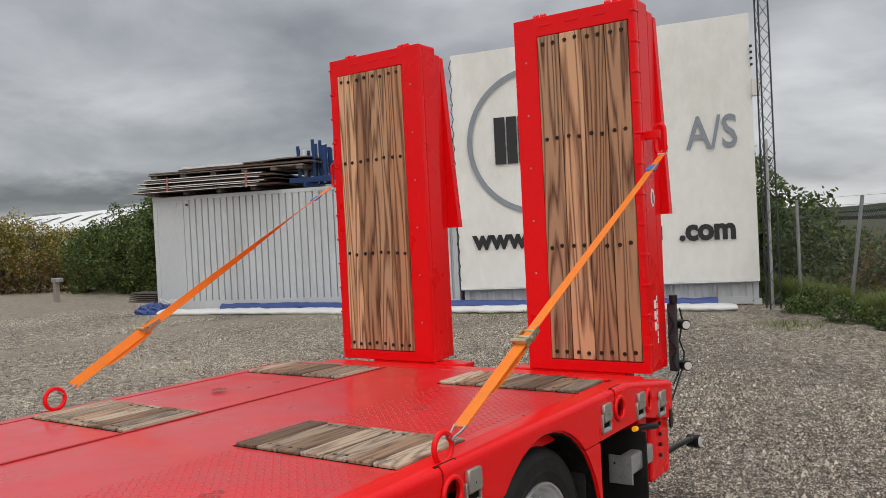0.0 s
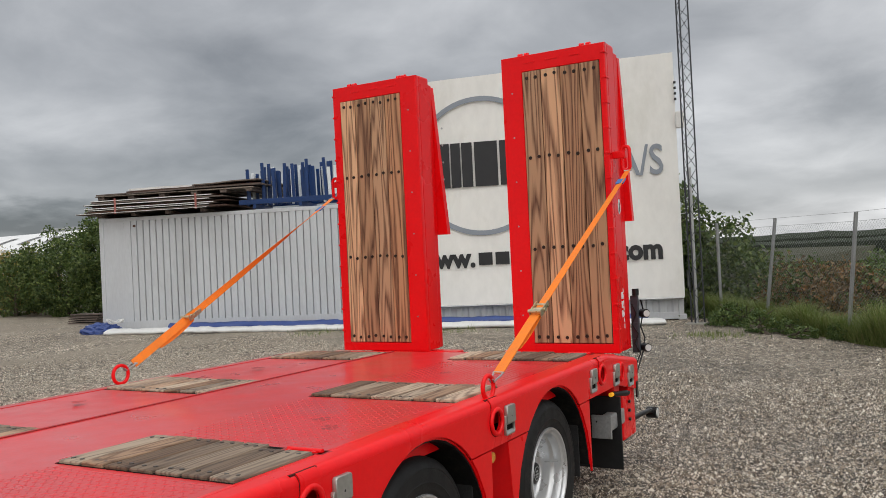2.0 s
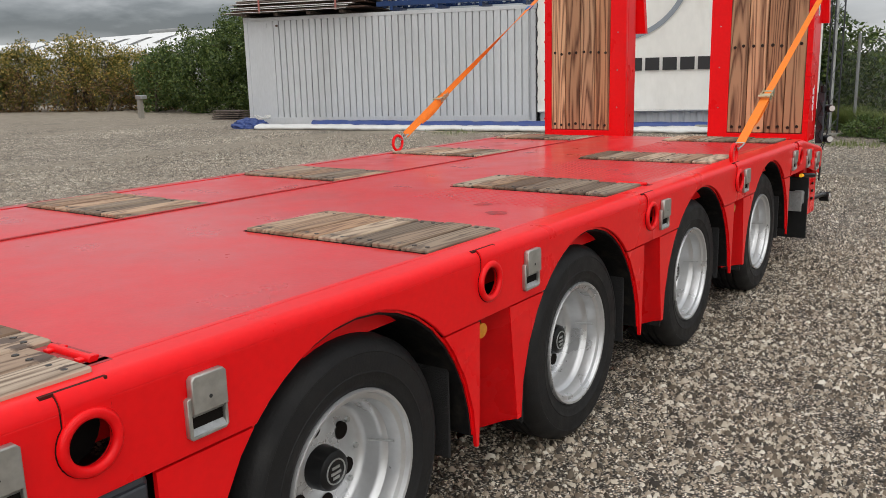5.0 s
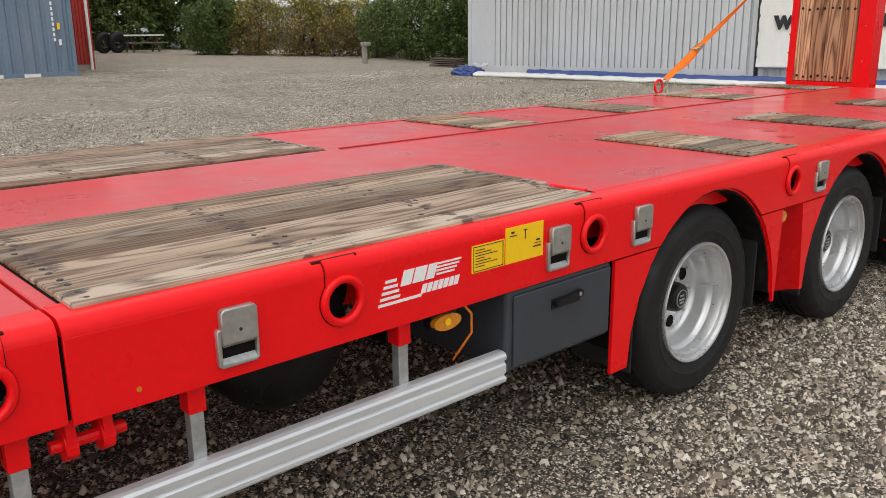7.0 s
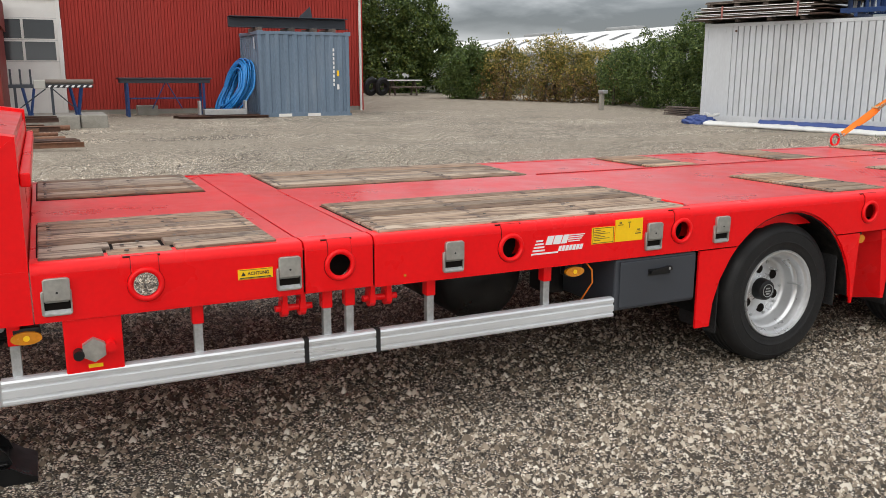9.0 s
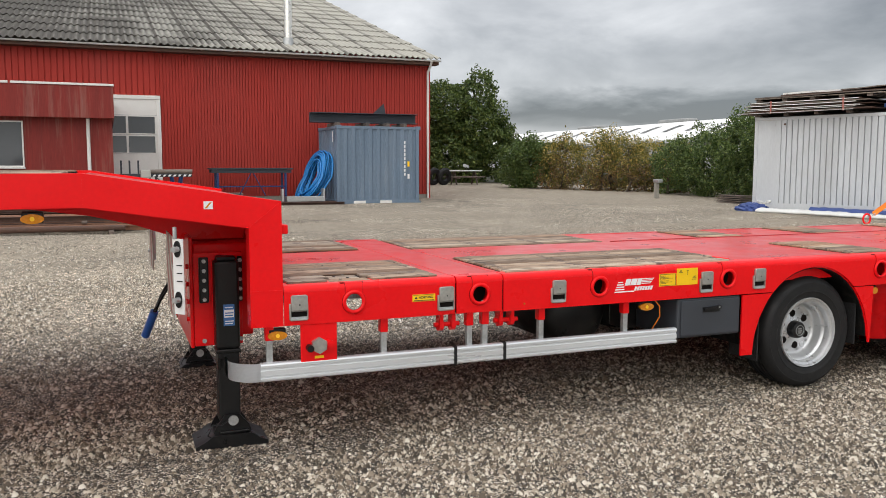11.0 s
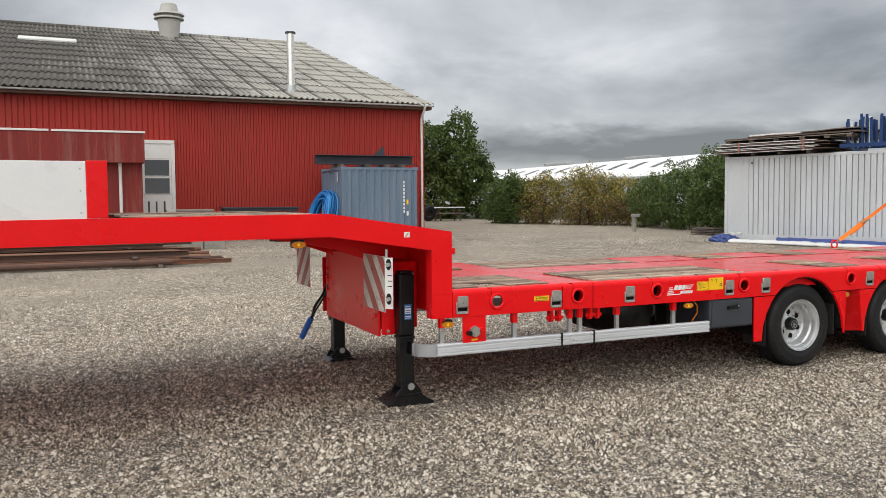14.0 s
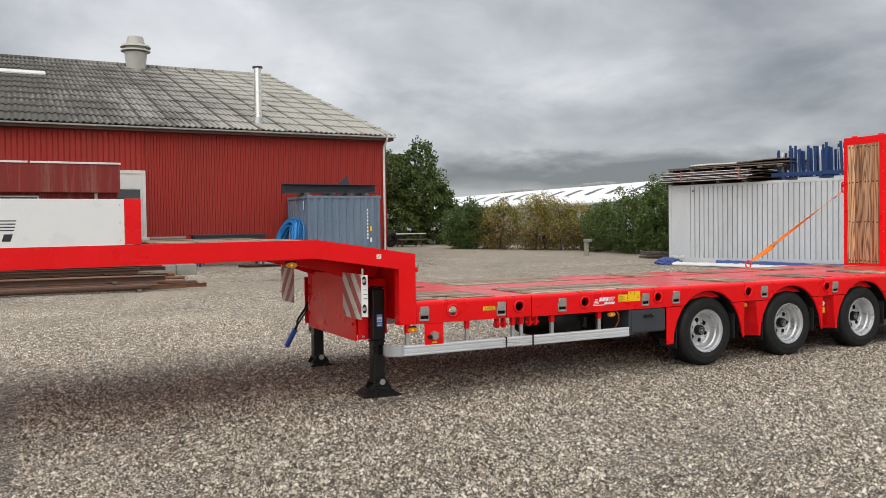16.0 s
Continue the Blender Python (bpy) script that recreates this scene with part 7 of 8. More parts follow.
def board_stack():
    """Thin form panels with pale edges, strapped in bundles, a layer of pallets over them and odd sheets on top."""
    r = random.Random(8)
    s = empty("board_stack", "stack of weathered form panels and pallets strapped on the container roof", "board stack")
    s.matrix_world = YARD @ Matrix.Translation((0, 0, GT))

    def sheet(name, u0, u1, z, th, mat, edge=None, rise=0.0, y0=-0.2, label=""):
        bm = bmesh.new()
        kk, prev, ph = 12, None, r.uniform(0, 6)
        for i in range(kk + 1):
            f = i / kk
            dz = z + rise * f + 0.008 * math.sin(f * 8 + ph) * f * (1 - f) * 4
            cur = [bm.verts.new((u0 + (u1 - u0) * f, y, dz + d)) for y, d in ((y0 + 0.02 * math.sin(f * 5 + ph), 0), (2.25, 0), (2.25, th), (y0 + 0.02 * math.sin(f * 5 + ph), th))]
            if prev:
                for j in range(4):
                    bm.faces.new((prev[j], prev[(j + 1) % 4], cur[(j + 1) % 4], cur[j]))
            else:
                bm.faces.new(cur)
            prev = cur
        bm.faces.new(prev[::-1])
        o = part(name, bm, mat, s, label)
        if edge is not None:
            part("panel_edge", box(u0 + 0.02, u1 - 0.02, y0 - 0.035, y0 - 0.021, z + 0.004, z + th - 0.003), edge, o, "pale worn panel edge")
        return o

    for u in (0.05, 0.95, 1.85, 2.75):
        part("bearer", box(u, u + 0.11, -0.12, 2.2, 0.0, 0.075, 0.006), WOOD_DARK, s)
    sheet("board", -0.42, 3.05, 0.078, 0.018, WOOD_DARK, WHITE_TRIM, rise=0.03, y0=-0.30)
    z = 0.115
    for k in range(7):
        th = r.choice((0.022, 0.026, 0.030))
        sheet("board", -0.12 + r.uniform(-0.12, 0.14), 3.35 + r.uniform(-0.3, 0.35), z, th, WOOD_DARK if k % 3 else RUST, WHITE_TRIM if k in (1, 2, 4, 6) else None, rise=r.uniform(-0.01, 0.012), y0=-0.22 + r.uniform(-0.05, 0.06))
        z += th + 0.017
    for u in (0.62, 2.72):
        part("strap_band", box(u, u + 0.05, -0.31, -0.302, 0.06, z + 0.01), STRAP_PINK, s, "faded red strap round the bundle")
    # pallets: a deck over dark gaps between blocks
    for k, u in enumerate((0.10, 0.90, 1.72, 2.55, 3.30, 3.95)):
        part("pallet_block", box(u, u + 0.16, -0.15, 2.1, z + 0.002, z + 0.075, 0.004), WOOD_DARK, s)
    part("pallet_board", box(0.05, 2.2, -0.2, 2.15, z + 0.077, z + 0.10, 0.004), WOOD_GREY, s, "grey weathered pallet boards")
    part("pallet_board", box(2.24, 4.15, -0.17, 2.15, z + 0.08, z + 0.105, 0.004), WOOD_GREY, s, "grey weathered pallet boards")
    z += 0.108
    sheet("board", 0.08, 4.35, z, 0.03, WOOD_DARK, None, rise=0.035)
    sheet("board", 0.85, 4.25, z + 0.045, 0.028, RUST, None, rise=0.02, y0=-0.12)
    sheet("top_sheet", 0.9, 3.1, z + 0.085, 0.05, WHITE_TRIM, None, rise=0.012, y0=-0.08, label="pale sheet on top of the stack")
    sheet("board", 2.6, 4.28, z + 0.10, 0.028, WOOD_DARK, None, rise=0.045, y0=-0.18)


board_stack()


def post_rack():
    r = random.Random(3)
    s = empty("post_rack", "dark blue rack of upright steel posts on the container roof", "rack")
    s.matrix_world = YARD @ Matrix.Translation((0, 0, GT))
    part("rack_beam", box(3.7, 7.5, 0.0, 0.07, 0.10, 0.22, 0.006), BLUE_STEEL, s)
    part("rack_beam", box(4.0, 7.5, 1.0, 1.07, 0.10, 0.22, 0.006), BLUE_STEEL, s)
    for u in (4.05, 5.2, 6.3, 7.35):
        part("rack_foot", box(u, u + 0.08, 0.0, 1.07, 0.0, 0.10, 0.004), BLUE_STEEL, s)
    for i in range(72):
        u = 3.75 + 3.7 * i / 71 + r.uniform(-0.03, 0.03)
        h = r.uniform(0.78, 1.02) if i > 7 else r.uniform(0.72, 0.9)
        v = r.choice((0.12, 0.3, 0.5, 0.7))
        p = part("post", box(-0.036, 0.036, -0.02, 0.02, 0, h, 0.004), BLUE_LIGHT if r.random() < 0.3 else BLUE_STEEL, s)
        p.matrix_local = Matrix.Translation((u, v, 0.10)) @ Matrix.Rotation(r.uniform(-0.05, 0.03), 4, "Y")


post_rack()

# lattice mast
def mast():
    p = Vector((-3.72, 16.15, 0))
    s = empty("lattice_mast", "slender dark steel lattice mast beside the white hall", "mast")
    s.location = (p.x, p.y, ground_z(p.x, p.y) - 0.02)
    w, h = 0.15, 15.0
    legs = [(w * math.cos(t), w * math.sin(t)) for t in (0.5, 0.5 + 2.094, 0.5 + 4.189)]
    for a, b in legs:
        part("leg", rod((a, b, 0), (a * 0.8, b * 0.8, h), 0.017, 6), MAST, s)
    for i in range(3):
        bm = bmesh.new()
        (a, b), (c, d) = legs[i], legs[(i + 1) % 3]
        z, k = 0.1, 0
        while z < h - 0.3:
            f, g = 1 - 0.2 * z / h, 1 - 0.2 * (z + 0.28) / h
            p0, p1 = (a * f, b * f, z), (c * g, d * g, z + 0.28)
            if k % 2:
                p0, p1 = (c * f, d * f, z), (a * g, b * g, z + 0.28)
            rod(p0, p1, 0.007, 4, bm)
            z += 0.28
            k += 1
        part("lattice", bm, MAST, s)
    part("foot_plate", box(-0.2, 0.2, -0.2, 0.2, 0, 0.05, 0.005), CONCRETE, s)
    part("pipe", rod((0.0, -0.02, 0), (0.0, -0.02, 3.2), 0.035, 10), GALV, s, "grey conduit pipe")
    return s


mast()

# fence with leaning posts
FP = [Vector((-4.4, 18.6)), Vector((-3.45, 17.3)), Vector((-2.40, 16.0)), Vector((-0.85, 13.75)), Vector((0.75, 11.4)), Vector((2.4, 9.1)), Vector((4.1, 6.8))]


def fence_ground(x, y):
    past = 0.80 * x + 0.59 * y - 12.5
    return ground_z(x, y) - (min(3.0, 0.14 * past) if past > 0 else 0)


fence = empty("mesh_fence", "grey chain-link fence on leaning tube posts", "fence")
LEAN_DX = (0.0, 0.0, 0.28, 0.22, 0.25, 0.2, 0.1)
for p, dx in zip(FP, LEAN_DX):
    z = fence_ground(p.x, p.y)
    part("fence_post", rod((p.x, p.y, z - 0.1), (p.x + dx, p.y - 0.05, z + 2.05), 0.032, 8), FENCE, fence)
for i in range(len(FP) - 1):
    a, b = FP[i], FP[i + 1]
    za, zb = fence_ground(a.x, a.y), fence_ground(b.x, b.y)
    L = (b - a).length
    bm = bmesh.new()
    hgt, st = 1.85, 0.075

    def at(u, w):
        f = u / L
        dx = (LEAN_DX[i] * (1 - f) + LEAN_DX[i + 1] * f) * w / 2.05
        q = a.lerp(b, f)
        return Vector((q.x + dx, q.y - 0.025 * w, za * (1 - f) + zb * f + w + 0.05))

    u = -hgt
    while u < L:
        for s in (1, -1):
            p0, p1 = (u, 0.0), (u + hgt, hgt)
            if p0[0] < 0:
                p0 = (0.0, -u)
            if p1[0] > L:
                p1 = (L, L - u)
            if s < 0:
                p0, p1 = (L - p0[0], p0[1]), (L - p1[0], p1[1])
            A, B = at(*p0), at(*p1)
            n = Vector((0, 0, 0.0022))
            vs = [bm.verts.new(v) for v in (A - n, B - n, B + n, A + n)]
            bm.faces.new(vs)
        u += st
    o = part("wire_mesh", bm, FENCE, fence)
    tagged(o, kind="stuff")
    for w in (0.02, 1.85, 2.0):
        part("tension_wire", rod(at(0, w), at(L, w), 0.003, 4), FENCE, fence)


# grass and weeds along the fence
def blades(name, label, region, count, h0, h1, mat, seed, width=0.006):
    r = np.random.default_rng(seed)
    pts, faces = [], []
    for i in range(count):
        x, y = region(r)
        z = fence_ground(x, y) - 0.01
        h, a, lean = r.uniform(h0, h1) * (0.95 + 0.9 * noise.noise((x * 1.6, y * 1.6, 5.0))), r.uniform(0, 6.283), r.uniform(0.1, 0.9)
        dx, dy = math.cos(a), math.sin(a)
        k = len(pts)
        wx, wy = -dy * width, dx * width
        pts += [(x - wx, y - wy, z), (x + wx, y + wy, z), (x + dx * lean * h * 0.4 + wx * 0.7, y + dy * lean * h * 0.4 + wy * 0.7, z + h * 0.6), (x + dx * lean * h * 0.4 - wx * 0.7, y + dy * lean * h * 0.4 - wy * 0.7, z + h * 0.6), (x + dx * lean * h, y + dy * lean * h, z + h)]
        faces += [(k, k + 1, k + 2, k + 3), (k + 3, k + 2, k + 4)]
    me = bpy.data.meshes.new(name)
    me.from_pydata(pts, [], faces)
    tagged(obj(name, me, mat), label, "grass", kind="stuff")


def along_fence(r):
    f = r.uniform(0, 1) ** 0.9 * 5.5
    i = min(5, int(f))
    p = FP[i].lerp(FP[i + 1], f - i)
    d = (FP[i + 1] - FP[i]).normalized()
    off = abs(r.normal(0, 0.6)) - 0.30 + 0.15 * math.sin(f * 7)
    return p.x - (-d.y) * -off * 1.0, p.y - d.x * off


def tuft(cx, cy, s):
    return lambda r: (cx + r.normal(0, s), cy + r.normal(0, s))


blades("grass", "long green and straw-coloured grass along the fence", along_fence, 52000, 0.10, 0.50, GRASS, 3, 0.004)
for k, (cx, cy, s, c) in enumerate(((-2.9, 13.9, 0.3, 260), (-11.0, 13.4, 0.4, 200), (-8.2, 14.0, 0.4, 150))):
    blades("weeds", "sparse low weeds in the gravel", tuft(cx, cy, s), c, 0.03, 0.12, GRASS, 40 + k)

# ---- bushes and trees ----
def foliage(name, label, blobs, leaves, leaf, mat, seed, trunk=None, category="bush", leaf_w=0.6):
    """Leaves scattered over clumps (x, y, z, rx, ry, rz), ragged at the outline; limbs inside."""
    r = np.random.default_rng(seed)
    thing = empty(name, label, category)
    bs = np.array(blobs, float)
    vol = bs[:, 3] * bs[:, 4] * bs[:, 5]
    pick = r.choice(len(bs), leaves, p=vol / vol.sum())
    d = r.normal(size=(leaves, 3))
    d /= np.linalg.norm(d, axis=1)[:, None]
    rad = r.uniform(0.45, 1.0, leaves) ** 0.5
    c = bs[pick]
    wob = np.array([1 + 0.38 * noise.noise((p[0] * 2.1 + q[0], p[1] * 2.1 + q[1], p[2] * 2.1 + q[2])) + 0.22 * noise.noise((p[0] * 5.5, p[1] * 5.5 + q[0], p[2] * 5.5)) for p, q in zip(d, c)])
    pos = c[:, :3] + d * c[:, 3:] * (rad * wob)[:, None]
    keep = np.array([noise.noise((p[0] * 1.3, p[1] * 1.3, p[2] * 1.6)) > -0.27 for p in pos])
    zmin = np.array([ground_z(p[0], p[1]) + 0.03 for p in pos])
    pos, zmin = pos[keep], zmin[keep]
    pos[:, 2] = np.maximum(pos[:, 2], zmin)
    k = len(pos)
    u = r.normal(size=(k, 3))
    u /= np.linalg.norm(u, axis=1)[:, None]
    v = np.cross(u, r.normal(size=(k, 3)))
    v /= np.linalg.norm(v, axis=1)[:, None]
    s = leaf * r.uniform(0.6, 1.4, k)[:, None]
    pts = np.stack((pos - u * s, pos + v * s * leaf_w - u * s * 0.1, pos + u * s, pos - v * s * leaf_w - u * s * 0.1), 1).reshape(-1, 3)
    me = bpy.data.meshes.new("crown")
    me.from_pydata(pts.tolist(), [], np.arange(4 * k).reshape(-1, 4).tolist())
    tagged(obj("crown", me, mat, thing), kind="stuff")
    bm = bmesh.new()
    rr = random.Random(seed)
    for b in blobs:
        gx, gy = (trunk[0], trunk[1]) if trunk else (b[0] + rr.uniform(-0.3, 0.3), b[1] + rr.uniform(-0.3, 0.3))
        gz = ground_z(gx, gy) - 0.05
        top = Vector((b[0], b[1], b[2] + 0.4 * b[5]))
        midp = Vector((gx, gy, gz)).lerp(top, 0.5) + Vector((rr.uniform(-0.2, 0.2), rr.uniform(-0.2, 0.2), 0))
        rod((gx, gy, gz), midp, 0.06, 6, bm, 0.04)
        rod(midp, top, 0.04, 6, bm, 0.012)
        for _ in range(5):
            rod(midp.lerp(top, rr.random()), top + Vector((rr.uniform(-1, 1) * b[3] * 0.8, rr.uniform(-1, 1) * b[4] * 0.8, rr.uniform(-0.5, 0.6) * b[5])), 0.018, 5, bm, 0.006)
    if len(blobs) > 5 and not trunk:
        tagged(part("undergrowth", bm, BARK, thing), kind="stuff")
    else:
        part("trunk", bm, BARK, thing)
    return thing


def hedge_blobs(p, q, n, h0, h1, w, seed):
    r = random.Random(seed)
    out = []
    for i in range(n):
        f = (i + 0.5) / n
        x, y = p[0] + (q[0] - p[0]) * f + r.uniform(-0.3, 0.3), p[1] + (q[1] - p[1]) * f + r.uniform(-0.3, 0.3)
        h = h0 + (h1 - h0) * f + r.uniform(-0.35, 0.35)
        g = ground_z(x, y)
        out.append((x, y, g + h * 0.5, w * r.uniform(0.8, 1.2), w * r.uniform(0.8, 1.2), h * 0.55))
    return out


# tree at the building's corner, hedge, and bushes behind the container
foliage("tree", "dense green broadleaf tree at the corner of the red building",
        [(-42.65, 13.52, 1.83, 2.13, 2.13, 1.97), (-42.16, 14.74, 3.54, 2.02, 1.91, 1.85), (-43.02, 13.03, 4.76, 1.68, 1.8, 1.74), (-42.29, 14.86, 5.74, 1.12, 1.12, 1.39), (-41.68, 15.96, 2.32, 1.35, 1.46, 1.74), (-43.75, 12.06, 3.54, 1.57, 1.57, 2.09), (-44.36, 10.59, 3.78, 1.8, 1.8, 2.55)], 90000, 0.08, LEAF_TREE, 1, trunk=(-42.6, 13.6), category="tree")
foliage("bush", "leafy green bush at the hedge's end", hedge_blobs((-34.5, 12.8), (-33.3, 14.4), 3, 2.6, 2.5, 1.0, 2), 16000, 0.055, LEAF, 2)
foliage("hedge", "yellowing autumn hedge with bare brown twigs below", hedge_blobs((-33.0, 14.4), (-27.6, 18.2), 7, 2.45, 2.25, 1.05, 3), 56000, 0.040, LEAF_AUTUMN, 3, category="hedge")
foliage("hedge", "brown twiggy lower part of the hedge", [(b[0] + 0.45, b[1] - 0.35, b[2] - 0.45, b[3], b[4], b[5] * 0.75) for b in hedge_blobs((-33.0, 14.4), (-27.6, 18.2), 7, 2.2, 2.0, 0.85, 3)], 8000, 0.045, LEAF_BROWN, 31, category="hedge")
foliage("bush", "dense dark green bush beside the grey container", hedge_blobs((-26.9, 17.2), (-20.2, 16.9), 6, 2.3, 3.25, 1.25, 4), 74000, 0.045, LEAF_DARK, 4)
foliage("bush", "dark green shrubs by the mast and fence", [(-5.2, 19.0, 1.4, 1.1, 1.1, 1.5), (-4.7, 18.6, 2.0, 0.8, 0.8, 1.2), (-3.9, 18.9, 1.2, 1.0, 0.9, 1.2), (-3.2, 18.9, 0.6, 1.2, 1.0, 0.9)], 18000, 0.055, LEAF_DARK, 5)


def scrub_blobs(count, seed, top):
    """Low growth on the falling ground past the fence."""
    r = random.Random(seed)
    out = []
    for _ in range(count):
        f = r.uniform(0.2, 5.9)
        i = int(f)
        p = FP[i].lerp(FP[i + 1], f - i)
        d = (FP[i + 1] - FP[i]).normalized()
        off = r.uniform(0.9, 9.0)
        x, y = p.x - d.y * off, p.y + d.x * off
        g = fence_ground(x, y)
        h = max(0.35, (top - 0.075 * off) * r.uniform(0.75, 1.15) - g)
        w = r.uniform(0.6, 1.2)
        out.append((x, y, g + h * 0.45, w, w, h * 0.58))
    return out


r_weed = random.Random(8)
weeds = []
for i in range(26):
    f = 0.4 + 5.2 * i / 26 + r_weed.uniform(-0.1, 0.1)
    k = min(5, int(f))
    q, d = FP[k].lerp(FP[k + 1], f - k), (FP[k + 1] - FP[k]).normalized()
    off = r_weed.uniform(-0.25, 0.75)
    x, y, h = q.x + d.y * off, q.y - d.x * off, r_weed.uniform(0.12, 0.30)
    weeds.append((x, y, fence_ground(x, y) + h * 0.5, r_weed.uniform(0.2, 0.4), r_weed.uniform(0.2, 0.4), h))
foliage("weeds", "leafy green weeds at the foot of the fence", weeds, 26000, 0.022, LEAF, 9, category="weeds")
foliage("bush", "tangled green scrub beyond the fence", scrub_blobs(46, 6, 1.30), 72000, 0.048, LEAF, 6)
foliage("bush", "dry brown weeds beyond the fence", scrub_blobs(28, 16, 1.15), 45000, 0.04, LEAF_BROWN, 16)

# ---- distance ----
def treeline(name, label, d, a0, a1, h, seed, mat):
    pts, faces = [], []
    n = 260
    for i in range(n + 1):
        a = radians(a0 + (a1 - a0) * i / n)
        hh = (h if h > 0 else 1.6) * (0.72 + 0.16 * noise.noise((i * 0.13, seed, 0)) + 0.22 * abs(noise.noise((i * 0.9, seed, 4)))) + min(0.0, h) * 1.9
        x, y = d * math.cos(a), d * math.sin(a)
        pts += [(x, y, -6), (x * 0.995, y * 0.995, hh * 0.6), (x, y, hh)]
        if i:
            k = 3 * i
            faces += [(k - 3, k, k + 1, k - 2), (k - 2, k + 1, k + 2, k - 1)]
    me = bpy.data.meshes.new(name)
    me.from_pydata(pts, [], faces)
    tagged(obj(name, me, mat), label, "woodland", kind="structure")


FAR_GREEN = material("far_woodland", (0.035, 0.045, 0.03), 0.95, vary=0.3, scale=0.05, fine=0.6, bump=0.0)
FAR_FIELD = material("far_field", (0.06, 0.062, 0.036), 0.95, vary=0.3, scale=0.02, fine=0.2, bump=0.0)
treeline("backdrop", "far dark line of woods on the horizon", 620, 40, 190, 12.0, 1.0, FAR_GREEN)
treeline("backdrop", "dark hedgerows and low woods across the fields", 300, 55, 120, 3.6, 3.0, FAR_GREEN)
treeline("backdrop", "nearer brown scrub beyond the fence", 90, 58, 112, -0.9, 7.0, FAR_FIELD)

# long white-roofed hall behind the hedge, its ridge along x
fh = empty("factory_hall", "long low hall with a white curved roof and roof lights", "hall")
fh.matrix_world = Matrix.Translation((-95, 53.5, 0)) @ Matrix.Rotation(radians(-90), 4, "Z")


def hall_roof(x):
    return 4.0 + 2.3 * math.sin(math.pi * (x + 9) / 18) ** 0.8


arc = [(-9.0, 3.8)] + [(-9.0 + 18.0 * i / 18, hall_roof(min(8.999, -9.0 + 18.0 * i / 18))) for i in range(19)] + [(9.0, 3.8)]
part("roof", prism(arc, "y", -48, 46), FAR_ROOF, fh, smooth=30)
part("wall", box(-8.8, 8.8, -47.8, 45.8, -1, 3.8), FAR_WALL, fh)
part("eaves_gutter", box(9.0, 9.12, -48, 46, 3.72, 3.95), CONT_GREY, fh)
for i in range(25):
    y = -44 + i * 3.6
    bm = bmesh.new()
    prev = None
    for k in range(7):
        x = 7.3 - 2.2 * k / 6
        cur = [bm.verts.new((x, yy, hall_roof(x) + 0.03)) for yy in (y, y + 0.85)]
        if prev:
            bm.faces.new((prev[0], cur[0], cur[1], prev[1]))
        prev = cur
    bmesh.ops.solidify(bm, geom=list(bm.faces), thickness=0.04)
    part("roof_light", bm, ROOF_GLASS, fh, "grey curved roof light")
for y in (-24, 1, 18.5):
    part("roof_vent", box(-0.8, 0.8, y, y + 5.2, 6.2, 6.68, 0.2), ROOF_GLASS, fh, "long grey ridge vent")

# ---- red building ----
WX, Y1, Y0, EAVE = -26.2, 5.62, -34.0, 5.36
bld = empty("building", "large red sheet-clad farm hall with a weathered fibre-cement roof", "building")
GZ = 0.33
bm = wave_wall(Y0, -3.795, GZ + 0.15, EAVE, WX - 0.02, pitch=0.18, depth=-0.034, axis="y", groove=True)
part("wall", bm, WALL_RED, bld, "red profiled steel wall")
bm = wave_wall(-3.79, Y1, GZ + 0.15, EAVE, WX - 0.014, pitch=0.098, depth=-0.026, axis="y", groove=True)
part("wall", bm, WALL_RED_B, bld, "narrow-ribbed red steel wall")
part("wall", box(WX - 36, WX - 0.05, Y1 - 0.06, Y1 - 0.02, 0.1, EAVE), WALL_RED, bld)
part("gable", prism([(WX - 0.05, EAVE), (WX - 36, EAVE), (WX - 18, 10.8)], "y", Y1 - 0.06, Y1 - 0.02), WALL_RED, bld)
part("plinth", box(WX - 0.3, WX + 0.0, Y0, Y1 - 0.01, 0.1, GZ + 0.17), CONCRETE, bld)
part("corner_trim", box(WX - 0.02, WX + 0.045, Y1 - 0.05, Y1 + 0.01, GZ, EAVE, 0.004), WALL_RED, bld)
SLOPE = (10.85 - EAVE) / 18.3


def roof_sheets():
    bm = bmesh.new()
    pitch, amp = 0.208, 0.034
    rows = 12
    run = 18.4
    k = 5
    us = [Y0 - 0.3 + pitch * i / k for i in range(int((Y1 + 0.28 - (Y0 - 0.3)) / pitch * k) + 1)]
    last = None
    for r in range(rows):
        d0, d1 = run * r / rows - 0.04, run * (r + 1) / rows - 0.04
        line = []
        for u in us:
            w = amp * math.cos(2 * math.pi * u / pitch) + 0.024 * (1 - ((u - Y0) / 1.04) % 1.0)
            x0, z0, x1, z1 = WX + 0.42 - d0, EAVE + 0.0 + d0 * SLOPE + w, WX + 0.42 - d1, EAVE + 0.0 + d1 * SLOPE + w * 0.9
            line.append([bm.verts.new((x0, u, z0)) if last is None else last[len(line)][2], bm.verts.new((x0 + 0.05, u, z0 + 0.022)), bm.verts.new((x1, u, z1))])
        for a, b in zip(line, line[1:]):
            bm.faces.new((a[0], b[0], b[1], a[1]))
            bm.faces.new((a[1], b[1], b[2], a[2]))
        last = line
    part("roof", bm, ROOF, bld, "grey corrugated fibre-cement roof with moss", smooth=50)


